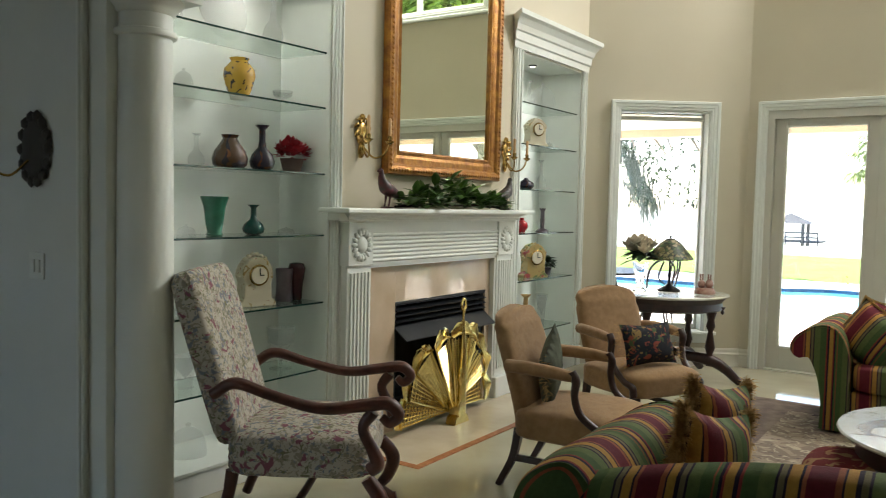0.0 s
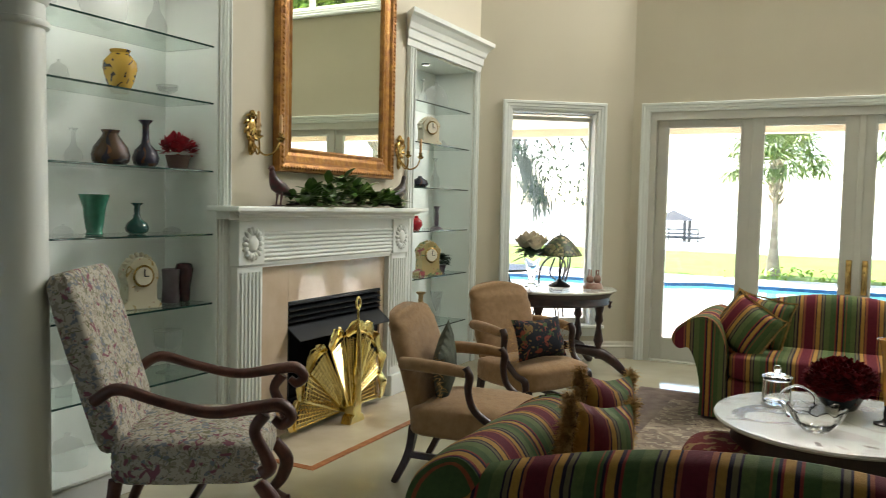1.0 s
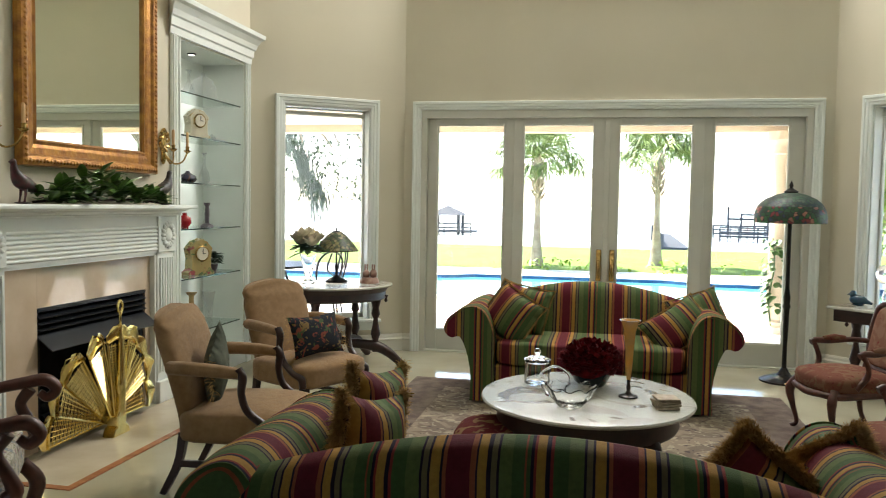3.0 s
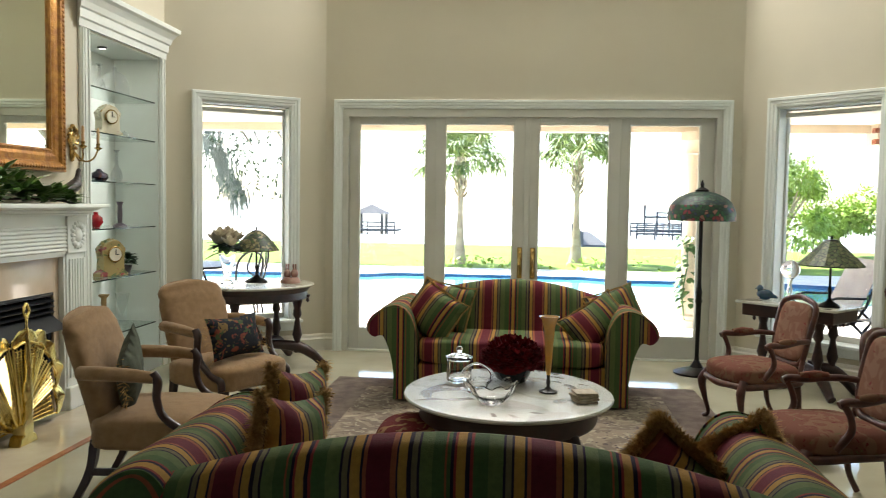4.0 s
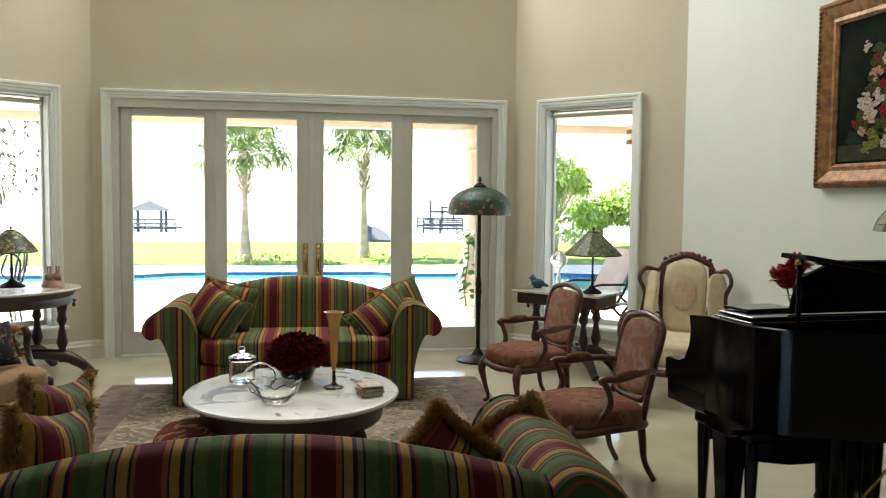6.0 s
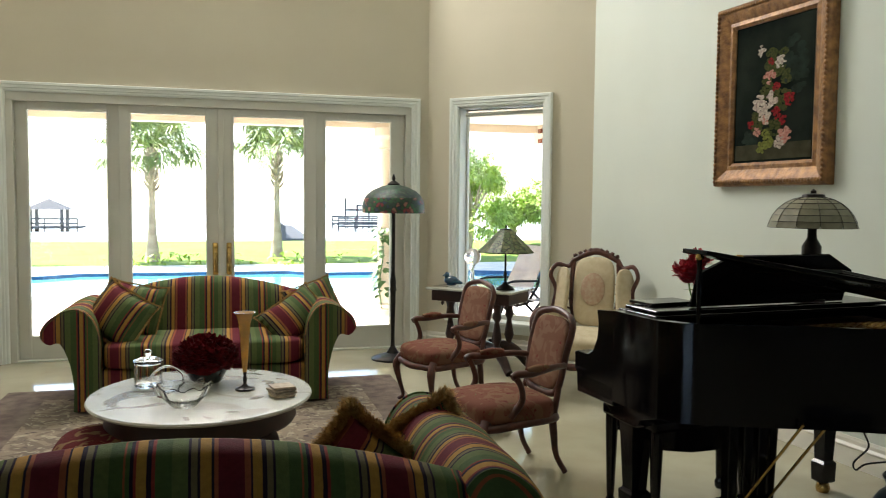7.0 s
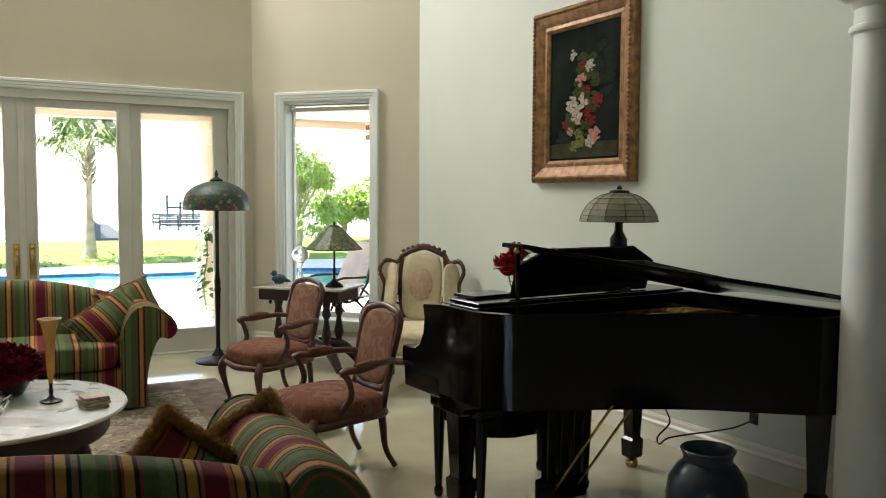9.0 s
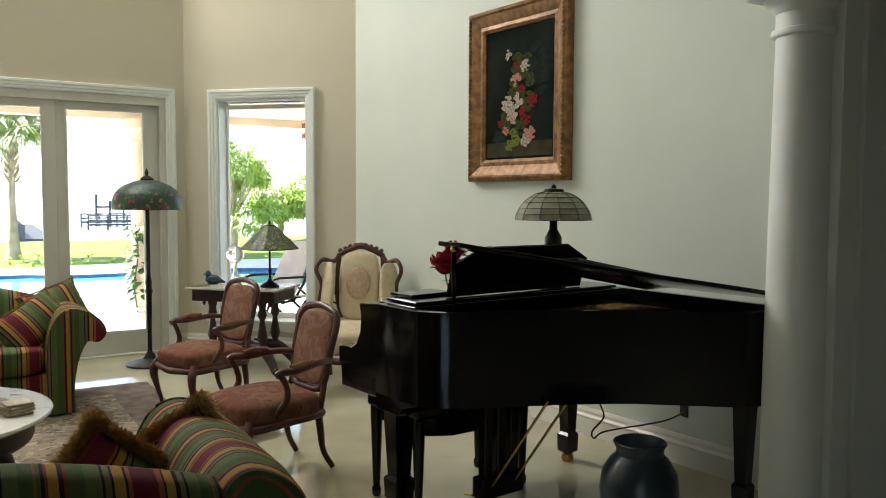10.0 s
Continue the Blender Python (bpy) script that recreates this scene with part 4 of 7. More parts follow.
def fauteuil(m, label):
    t = thing("french_armchair", m, label, "armchair", "rose tapestry chairs")
    part("seat", soft_box(-0.26, 0.29, -0.285, 0.285, 0.325, 0.475, 4.2, 0.02), ROSETAP, t, "rose tapestry seat", smooth=True)
    rail = [(-0.25, -0.22, 0.37), (0.0, -0.275, 0.37), (0.22, -0.27, 0.36), (0.28, -0.12, 0.355), (0.29, 0, 0.345), (0.28, 0.12, 0.355), (0.22, 0.27, 0.36), (0.0, 0.275, 0.37), (-0.25, 0.22, 0.37), (-0.25, 0, 0.37), (-0.25, -0.22, 0.37)]
    part("seat_rail", tube([(x, y, z - 0.022) for x, y, z in rail], 0.024, 8), WOODR, t, "carved mahogany rail", smooth=True)
    lean = lambda z: -0.27 - 0.22 * (z - 0.4)
    own = soft_box(-0.022, 0.03, -0.185, 0.185, -0.215, 0.215, 4.5)
    moved(own, pose(lean(0.69), 0, 0.69, 0, -13))
    part("back_panel", own, ROSEBACK, t, "padded oval tapestry back", smooth=True)
    loop = []
    for i in range(17):
        a = 2 * math.pi * i / 16
        y = 0.205 * math.copysign(abs(math.cos(a)) ** 0.45, math.cos(a)) * (1.04 if math.sin(a) > 0 else 0.92)
        z = 0.69 + 0.235 * math.copysign(abs(math.sin(a)) ** 0.45, math.sin(a)) + (0.015 if i == 4 else 0)
        loop.append((lean(z), y, z))
    part("back_frame", tube(loop, 0.021, 8, 4, up=(1, 0, 0)), WOODR, t, "carved mahogany back frame", smooth=True)
    for s in (-1, 1):
        part("back_post", tube([(-0.25, s * 0.20, 0.36), (lean(0.5), s * 0.18, 0.5)], 0.02, 8, 2), WOODR, t, smooth=True)
        part("arm", tube([(lean(0.64), s * 0.20, 0.64), (-0.2, s * 0.25, 0.645), (-0.05, s * 0.285, 0.63), (0.06, s * 0.295, 0.635), (0.10, s * 0.295, 0.62)], [0.018, 0.02, 0.021, 0.023, 0.022], 8), WOODR, t, smooth=True)
        part("arm_pad", tube([(-0.16, s * 0.262, 0.655), (-0.08, s * 0.28, 0.655), (0.0, s * 0.29, 0.65)], [0.018, 0.026, 0.018], 8), ROSETAP, t, smooth=True)
        part("arm_post", tube([(0.08, s * 0.295, 0.63), (0.04, s * 0.30, 0.56), (0.03, s * 0.29, 0.48), (0.10, s * 0.275, 0.39)], [0.02, 0.018, 0.02, 0.024], 8), WOODR, t, smooth=True)
        part("leg", tube([(0.23, s * 0.235, 0.37), (0.27, s * 0.265, 0.29), (0.25, s * 0.25, 0.16), (0.225, s * 0.235, 0.05), (0.26, s * 0.25, 0.012)], [0.032, 0.034, 0.02, 0.015, 0.02], 8), WOODR, t, "cabriole leg", smooth=True)
        part("leg", tube([(-0.24, s * 0.19, 0.37), (-0.25, s * 0.2, 0.25), (-0.27, s * 0.2, 0.12), (-0.33, s * 0.21, 0.012)], [0.026, 0.024, 0.018, 0.018], 8), WOODR, t, smooth=True)
    return t


fauteuil(pose(1.56, 5.74, 0, 0, 0, 198) @ Matrix.Diagonal((0.9, 0.9, 0.935, 1)), "rose tapestry french armchair with open mahogany arms beside the rug")
fauteuil(pose(1.49, 4.22, 0, 0, 0, 190) @ Matrix.Diagonal((0.9, 0.9, 0.935, 1)), "rose tapestry french armchair with open mahogany arms near the piano")

# ivory bergere
t = thing("wing_chair", pose(2.72, 5.80, 0, 0, 0, 231) @ Matrix.Diagonal((1, 0.87, 0.955, 1)), "ivory damask wing chair with carved mahogany crest", "armchair")
part("seat", soft_box(-0.28, 0.33, -0.30, 0.30, 0.30, 0.50, 6, 0.03), IVORY, t, "loose ivory seat cushion", smooth=True)
own = soft_box(-0.04, 0.04, -0.19, 0.19, -0.29, 0.30, 4)
moved(own, pose(-0.33, 0, 0.79, 0, -10))
part("back_panel", own, IVORY, t, "ivory back with woven rose medallion", smooth=True)
own = blob(0.012, 0.115, 0.14, None, pose(-0.285, 0, 0.82, 0, -10), 3)
part("woven_medallion", own, mat("faded_rose_weave", (0.42, 0.27, 0.19), 0.85, scale=30, second=(0.5, 0.4, 0.28)), t, "faded rose woven medallion", smooth=True)
for s in (-1, 1):
    own = soft_box(-0.03, 0.03, -0.09, 0.09, -0.24, 0.24, 3)
    moved(own, pose(-0.29, s * 0.30, 0.76, 0, -8, s * 32))
    part("wing", own, IVORY, t, "padded ivory wing", smooth=True)
    part("wing_frame", tube([(-0.30, s * 0.33, 0.5), (-0.29, s * 0.38, 0.62), (-0.31, s * 0.36, 0.8), (-0.30, s * 0.41, 0.93), (-0.33, s * 0.36, 1.015), (-0.37, s * 0.26, 1.0), (-0.38, s * 0.21, 1.06)], 0.02, 8), WOODR, t, smooth=True)
    part("inner_frame", tube([(-0.30, s * 0.17, 0.52), (-0.34, s * 0.215, 0.68), (-0.36, s * 0.225, 0.86), (-0.385, s * 0.21, 1.05)], 0.022, 8), WOODR, t, "pierced carved wood", smooth=True)
    bm = bmesh.new()
    for k in range(4):
        z = 0.62 + k * 0.08
        tube([(-0.33, s * 0.2, z), (-0.31, s * 0.25, z + 0.03), (-0.3, s * 0.29, z)], 0.009, 6, 3, bm=bm)
    part("fretwork", bm, WOODR, t, smooth=True)
    own = soft_box(-0.30, 0.30, -0.055, 0.055, 0.30, 0.66, 4)
    moved(own, pose(0.0, s * 0.35, 0))
    part("arm", own, IVORY, t, "padded ivory arm", smooth=True)
    part("arm_frame", tube([(-0.3, s * 0.37, 0.62), (0.0, s * 0.38, 0.67), (0.22, s * 0.38, 0.655), (0.31, s * 0.37, 0.60), (0.31, s * 0.36, 0.45), (0.30, s * 0.34, 0.30)], 0.022, 8), WOODR, t, smooth=True)
    part("leg", tube([(0.30, s * 0.31, 0.31), (0.33, s * 0.32, 0.2), (0.30, s * 0.31, 0.08), (0.32, s * 0.32, 0.01)], [0.034, 0.03, 0.018, 0.02], 8), WOODR, t, smooth=True)
    part("leg", tube([(-0.28, s * 0.28, 0.31), (-0.34, s * 0.29, 0.01)], [0.028, 0.02], 8, 3), WOODR, t, smooth=True)
part("crest", tube([(-0.385, -0.22, 1.05), (-0.39, -0.12, 1.10), (-0.395, 0.0, 1.135), (-0.39, 0.12, 1.10), (-0.385, 0.22, 1.05)], [0.024, 0.026, 0.03, 0.026, 0.024], 8), WOODR, t, "carved crest rail", smooth=True)
bm = bmesh.new()
for k in range(9):
    y = -0.2 + 0.05 * k
    blob(0.018, 0.026, 0.022, bm, pose(-0.385, y, 1.085 + 0.06 * math.cos(y / 0.2 * 1.4)), 1, 0.2, k)
part("carving", bm, WOODR, t, "carved roses along the crest", smooth=True)
part("apron", tube([(0.31, -0.31, 0.30), (0.33, -0.15, 0.285), (0.335, 0, 0.27), (0.33, 0.15, 0.285), (0.31, 0.31, 0.30)], 0.028, 8), WOODR, t, smooth=True)

# ---- rug, coffee table, ottoman ----
t = thing("area_rug", pose(-0.09, 5.05, 0), "brown patterned wool rug with a darker border", "rug")
part("field", box(-1.15, 1.15, -1.35, 1.35, 0.004, 0.013, 0.002), RUGM, t, "mottled beige and brown field")
bm = bmesh.new()
for x0, x1, y0, y1 in ((-1.46, -1.15, -1.66, 1.66), (1.15, 1.46, -1.66, 1.66), (-1.15, 1.15, -1.66, -1.35), (-1.15, 1.15, 1.35, 1.66)):
    box(x0, x1, y0, y1, 0.002, 0.012, 0, bm)
part("border", bm, RUGB, t, "plain brown border")
t = thing("coffee_table", pose(-0.085, 4.33, 0), "oval coffee table with veined white marble top", "coffee table")
prof = [(0.0, 0.474), (0.53, 0.474), (0.545, 0.478), (0.55, 0.487), (0.545, 0.496), (0.53, 0.50), (0.0, 0.50)]
part("tabletop", moved(lathe(prof, 64), Matrix.Diagonal((1, 1.09, 1, 1))), WMARBLE, t, "white marble top with rounded edge", smooth=True, auto=40)
part("apron", moved(lathe([(0.46, 0.36), (0.47, 0.38), (0.46, 0.42), (0.48, 0.472), (0.40, 0.473), (0.40, 0.36)], 48), Matrix.Diagonal((1, 1.09, 1, 1))), WOOD, t, "carved dark wood apron", smooth=True, auto=50)
for a in (45, 135, 225, 315):
    c, s = math.cos(radians(a)), math.sin(radians(a))
    part("leg", tube([(0.40 * c, 0.42 * s, 0.42), (0.45 * c, 0.48 * s, 0.28), (0.34 * c, 0.36 * s, 0.12), (0.42 * c, 0.45 * s, 0.02)], [0.045, 0.05, 0.03, 0.035], 10), WOOD, t, "carved cabriole leg", smooth=True)
t = thing("ottoman", pose(-0.50, 4.16, 0), "round red and gold brocade ottoman under the table edge", "ottoman")
part("cushion", moved(soft_box(-0.25, 0.25, -0.25, 0.25, 0.20, 0.37, 3.2, 0.01), pose(0, 0, 0)), OTTO, t, smooth=True)
for a in (45, 135, 225, 315):
    c, s = 0.19 * math.cos(radians(a)), 0.19 * math.sin(radians(a))
    part("foot", lathe([(0.02, 0), (0.035, 0.03), (0.025, 0.08), (0.04, 0.14), (0.035, 0.22)], 12, None, pose(c, s, 0.012)), WOOD, t, smooth=True)
t = thing("footstool", pose(1.60, 4.95, 0, 0, 0, 20), "small needlepoint footstool with turned feet", "footstool")
part("cushion", soft_box(-0.16, 0.16, -0.11, 0.11, 0.07, 0.16, 4), ROSEBACK, t, smooth=True)
for x in (-0.11, 0.11):
    for y in (-0.07, 0.07):
        part("foot", lathe([(0.018, 0), (0.03, 0.025), (0.018, 0.05), (0.02, 0.09)], 10, None, pose(x, y, 0)), WOOD, t, smooth=True)

# ---- lamps ----
def glass_shade(name, cols, scale):
    m = mat(name, cols[0], 0.5, var=0.0)
    nd, ln, b = nodes_of(m)
    tc = nd.new("ShaderNodeTexCoord")
    v = nd.new("ShaderNodeTexVoronoi")
    v.inputs["Scale"].default_value = scale
    e = nd.new("ShaderNodeTexVoronoi")
    e.feature, e.inputs["Scale"].default_value = "DISTANCE_TO_EDGE", scale
    for q in (v, e):
        ln.new(tc.outputs["Object"], q.inputs["Vector"])
    sp = nd.new("ShaderNodeSeparateColor")
    ln.new(v.outputs["Color"], sp.inputs[0])
    r = ramp_node(m, [(i / len(cols), c) for i, c in enumerate(cols)], "CONSTANT")
    ln.new(sp.outputs[0], r.inputs[0])
    mp = nd.new("ShaderNodeMath")
    mp.operation, mp.inputs[1].default_value = "GREATER_THAN", 0.06
    ln.new(e.outputs["Distance"], mp.inputs[0])
    mx = nd.new("ShaderNodeMix")
    mx.data_type = "RGBA"
    mx.inputs["A"].default_value = (0.012, 0.012, 0.012, 1)
    ln.new(r.outputs[0], mx.inputs["B"])
    ln.new(mp.outputs[0], mx.inputs["Factor"])
    ln.new(mx.outputs["Result"], b.inputs["Base Color"])
    b.inputs["Transmission Weight"].default_value = 0.0
    return m


SHADE_DARK = glass_shade("dark_leaded_glass", [(0.02, 0.05, 0.035), (0.03, 0.09, 0.045), (0.06, 0.09, 0.06), (0.015, 0.04, 0.04)], 34)
SHADE_ROSE = glass_shade("rose_leaded_glass", [(0.02, 0.11, 0.03), (0.20, 0.025, 0.03), (0.015, 0.05, 0.03), (0.30, 0.13, 0.09), (0.02, 0.08, 0.03), (0.02, 0.04, 0.07), (0.02, 0.06, 0.025)], 30)
SHADE_OLIVE = glass_shade("olive_leaded_glass", [(0.10, 0.13, 0.05), (0.07, 0.10, 0.035), (0.15, 0.16, 0.07)], 30)
SHADE_FLOWER = glass_shade("flowered_leaded_glass", [(0.28, 0.24, 0.12), (0.06, 0.10, 0.03), (0.20, 0.18, 0.07), (0.05, 0.07, 0.03)], 32)
SHADE_CREAM = mat("cream_leaded_glass", (0.235, 0.22, 0.145), 0.35, scale=16, second=(0.165, 0.155, 0.095))

t = thing("floor_lamp", pose(1.54, 7.42, 0) @ Matrix.Diagonal((1, 1, 1.018, 1)), "dark bronze floor lamp with a leaded rose-glass shade", "floor lamp")
part("base", lathe([(0.20, 0), (0.20, 0.015), (0.17, 0.03), (0.12, 0.045), (0.06, 0.06), (0.04, 0.09), (0.022, 0.12)], 32), DARKBRONZE, t, "round stepped base", smooth=True, auto=40)
part("pole", lathe([(0.02, 0.11), (0.018, 0.3), (0.024, 0.5), (0.026, 0.62), (0.034, 0.64), (0.026, 0.67), (0.03, 0.72), (0.022, 0.76), (0.018, 0.8), (0.018, 1.4), (0.01, 1.58)], 16), DARKBRONZE, t, "turned pole", smooth=True)
part("shade", lathe([(0.05, 1.60), (0.12, 1.585), (0.20, 1.55), (0.248, 1.51), (0.268, 1.482)], 40), SHADE_DARK, t, "dark green leaded dome", smooth=True)
part("rose_band", lathe([(0.268, 1.482), (0.285, 1.44), (0.292, 1.40), (0.292, 1.345), (0.287, 1.345), (0.285, 1.40), (0.262, 1.482)], 40), SHADE_ROSE, t, "skirt of red roses in leaded glass", smooth=True)
part("finial", lathe([(0.055, 1.598), (0.06, 1.61), (0.03, 1.63), (0.012, 1.64), (0.018, 1.66), (0.004, 1.70)], 16), DARKBRONZE, t, smooth=True)


def table_lamp(m, h, r, shade_m, label, slope, sides=40, foot=0.085):
    t = thing("table_lamp", m, label, "table lamp")
    part("base", lathe([(foot, 0), (foot, 0.012), (foot * 0.75, 0.03), (foot * 0.4, 0.045), (0.014, 0.07)], 24), DARKBRONZE, t, smooth=True, auto=40)
    part("stem", lathe([(0.014, 0.06), (0.01, 0.1), (0.016, 0.14), (0.009, 0.17), (0.009, h * 0.8), (0.006, h * 0.97)], 12), DARKBRONZE, t, smooth=True)
    part("shade", lathe([(r * 0.22, h), *[(r * (0.22 + 0.78 * (i / 8) ** slope), h - (h * 0.36) * (i / 8)) for i in range(1, 9)], (r * 0.99, h * 0.62), (r * 0.97, h * 0.645)], sides), shade_m, t, "leaded glass shade", smooth=sides > 20, auto=30)
    part("finial", lathe([(r * 0.23, h - 0.002), (r * 0.2, h + 0.008), (0.008, h + 0.012), (0.01, h + 0.03), (0.002, h + 0.045)], 12), DARKBRONZE, t, smooth=True)
    return t


# ---- side tables ----
def turned_table(m, rx, ry, label, sides, h=0.75):
    t = thing("side_table", m, label, "side table")
    if sides:
        top = box(-rx, rx, -ry, ry, h - 0.022, h, 0.006, seg=2)
        ap = box(-rx + 0.04, rx - 0.04, -ry + 0.04, ry - 0.04, h - 0.12, h - 0.022, 0.005)
    else:
        top = moved(lathe([(0.0, h - 0.024), (0.97, h - 0.024), (0.99, h - 0.018), (1.0, h - 0.01), (0.98, h), (0.0, h)], 56), Matrix.Diagonal((rx, ry, 1, 1)))
        ap = moved(lathe([(0.84, h - 0.14), (0.9, h - 0.125), (0.87, h - 0.07), (0.94, h - 0.025), (0.8, h - 0.025), (0.8, h - 0.14)], 56), Matrix.Diagonal((rx, ry, 1, 1)))
    part("tabletop", top, WMARBLE, t, "white marble top", smooth=True, auto=35)
    part("apron", ap, WOOD, t, "carved dark wood apron", smooth=True, auto=35)
    for sx in (-1, 1):
        for sy in (-1, 1):
            x, y = sx * rx * 0.55, sy * ry * 0.5
            part("leg", lathe([(0.03, 0.14), (0.042, 0.2), (0.024, 0.24), (0.044, 0.3), (0.03, 0.38), (0.02, 0.44), (0.04, 0.48), (0.03, 0.54), (0.045, 0.6), (0.04, h - 0.1)], 14, None, pose(x, y, 0)), WOOD, t, "turned leg", smooth=True)
            part("foot", tube([(x * 0.3, y * 0.3, 0.22), (x, y, 0.19), (x * 1.35, y * 1.35, 0.13), (x * 1.62, y * 1.62, 0.045), (x * 1.72, y * 1.72, 0.025)], [0.04, 0.05, 0.044, 0.034, 0.034], 10), WOOD, t, "carved scroll foot", smooth=True)
            part("drop", lathe([(0.001, h - 0.17), (0.018, h - 0.15), (0.01, h - 0.13), (0.024, h - 0.1)], 10, None, pose(x * 1.35, y * 1.0, 0)), WOOD, t, smooth=True)
    part("urn", lathe([(0.02, 0.13), (0.05, 0.17), (0.035, 0.2), (0.055, 0.25), (0.05, 0.3), (0.02, 0.34), (0.008, 0.37), (0.001, 0.4)], 16), WOOD, t, "turned centre urn", smooth=True)
    return t


turned_table(pose(-2.37, 6.98, 0, 0, 0, 45), 0.54, 0.40, "oval side table with marble top and turned mahogany legs", False)
turned_table(pose(2.22, 6.88, 0, 0, 0, -45), 0.42, 0.25, "small carved table with marble top by the bay window", True, 0.72)
table_lamp(pose(-2.42, 7.12, 0.752), 0.46, 0.20, SHADE_FLOWER, "bronze table lamp with flowered leaded shade", 0.75, foot=0.1)
table_lamp(pose(2.37, 6.64, 0.722), 0.52, 0.245, SHADE_OLIVE, "slim bronze table lamp with olive leaded shade", 1.0, 12, foot=0.08)
t = thing("flower_vase", pose(-2.61, 6.90, 0.752), "tall cut-crystal vase of cream magnolias", "vase")
part("vase", lathe([(0.055, 0), (0.06, 0.01), (0.03, 0.04), (0.035, 0.08), (0.06, 0.2), (0.075, 0.26), (0.068, 0.26), (0.05, 0.19), (0.02, 0.06)], 20), CUTGLASS, t, "cut crystal vase", smooth=True, auto=30)
bm, rnd = bmesh.new(), random.Random(5)


def leaf_shape(bm, p, d, length, width, bend=0.25):
    d = Vector(d).normalized()
    s = d.cross(Vector((0, 0, 1)))
    s = (s if s.length > 0.1 else Vector((1, 0, 0))).normalized()
    up = s.cross(d)
    mid = [(0, 0), (0.25, 0.8), (0.55, 1.0), (0.85, 0.5), (1.0, 0.0)]
    prev = None
    for f, w in mid:
        c = Vector(p) + d * (length * f) - up * (bend * length * f * f)
        row = [bm.verts.new(c - s * (w * width / 2) + up * 0.1 * w * width), bm.verts.new(c), bm.verts.new(c + s * (w * width / 2) + up * 0.1 * w * width)]
        if prev:
            for k in (0, 1):
                bm.faces.new((prev[k], prev[k + 1], row[k + 1], row[k]))
        prev = row


for i in range(48):
    a = rnd.uniform(0, 6.28)
    leaf_shape(bm, (0.02 * math.cos(a), 0.02 * math.sin(a), 0.27 + rnd.uniform(0, 0.08)), (math.cos(a), math.sin(a), rnd.uniform(-0.1, 0.6)), rnd.uniform(0.12, 0.2), 0.06)
part("leaves", bm, DKGREEN, t, "dark leaves")
for i in range(7):
    a = i * 0.9
    bm = bmesh.new()
    c = Vector((0.10 * math.cos(a) * (i > 0), 0.10 * math.sin(a) * (i > 0), 0.34 + 0.04 * (i % 3) + (0.05 if i == 0 else 0)))
    for k in range(9):
        b = k * 0.7
        leaf_shape(bm, c, (math.cos(b), math.sin(b), 0.9 if k % 2 else 0.3), 0.095, 0.075, -0.4)
    part("blossom", bm, WHITEPETAL, t, "cream blossom")
fig = lathe([(0.09, 0), (0.09, 0.02), (0.07, 0.05)], 16)
blob(0.035, 0.03, 0.04, fig, pose(-0.03, 0, 0.08), 2)
blob(0.035, 0.03, 0.045, fig, pose(0.035, 0.01, 0.085), 2)
for x in (-0.04, -0.02, 0.028, 0.048):
    tube([(x, 0, 0.1), (x, 0, 0.17)], 0.007, 6, 1, bm=fig)
solid("porcelain_figurine", fig, mat("brown_pink_porcelain", (0.25, 0.10, 0.07), 0.35, scale=25, second=(0.40, 0.26, 0.2)), "small brown and pink porcelain figurine on the marble table", "figurine", pose(-2.11, 7.14, 0.752), smooth=True)
fig = blob(0.05, 0.085, 0.05, None, pose(0, 0, 0.06), 3)
blob(0.035, 0.035, 0.04, fig, pose(0, 0.05, 0.115), 2)
tube([(0, 0.08, 0.115), (0, 0.105, 0.105)], [0.012, 0.002], 6, 2, bm=fig)
tube([(0, -0.06, 0.05), (0, -0.13, 0.03)], [0.03, 0.01], 8, 2, bm=fig)
blob(0.045, 0.06, 0.012, fig, pose(0, 0, 0.012), 2)
solid("bird_figurine", fig, mat("blue_green_glaze", (0.02, 0.07, 0.10), 0.2, scale=12, second=(0.03, 0.05, 0.13), coat=0.4), "blue-green glazed bird figurine on the marble table", "figurine", pose(2.0, 7.05, 0.722, 0, 0, 60) @ Matrix.Scale(0.8, 4), smooth=True)
t = thing("crystal_ornament", pose(2.17, 6.96, 0.722) @ Matrix.Scale(1.3, 4), "clear crystal globe on a twisted glass stem", "ornament")
part("stem", lathe([(0.045, 0), (0.04, 0.01), (0.012, 0.03), (0.018, 0.07), (0.01, 0.11), (0.022, 0.15)], 14), CUTGLASS, t, smooth=True)
part("globe", blob(0.06, 0.06, 0.06, None, pose(0, 0, 0.205), 3), CUTGLASS, t, smooth=True)

# ---- things on the coffee table ----
TZ = 0.502
t = thing("lidded_jar", pose(-0.36, 4.50, TZ), "cut-crystal lidded jar on the coffee table", "jar")
jr = part("jar", lathe([(0.06, 0), (0.07, 0.01), (0.07, 0.12), (0.062, 0.13), (0.056, 0.12), (0.06, 0.02), (0.0, 0.012)], 18), CUTGLASS, t, smooth=True, auto=25)
part("lid", lathe([(0.075, 0.131), (0.075, 0.14), (0.04, 0.155), (0.012, 0.16), (0.022, 0.18), (0.012, 0.195), (0.0, 0.197)], 18), CUTGLASS, jr, smooth=True, auto=30)
t = thing("glass_basket", pose(-0.25, 4.27, TZ), "small cut-glass basket with arched handle", "basket")
part("bowl", lathe([(0.05, 0), (0.055, 0.01), (0.08, 0.06), (0.074, 0.06), (0.045, 0.012), (0.0, 0.01)], 18), CUTGLASS, t, smooth=True, auto=30)
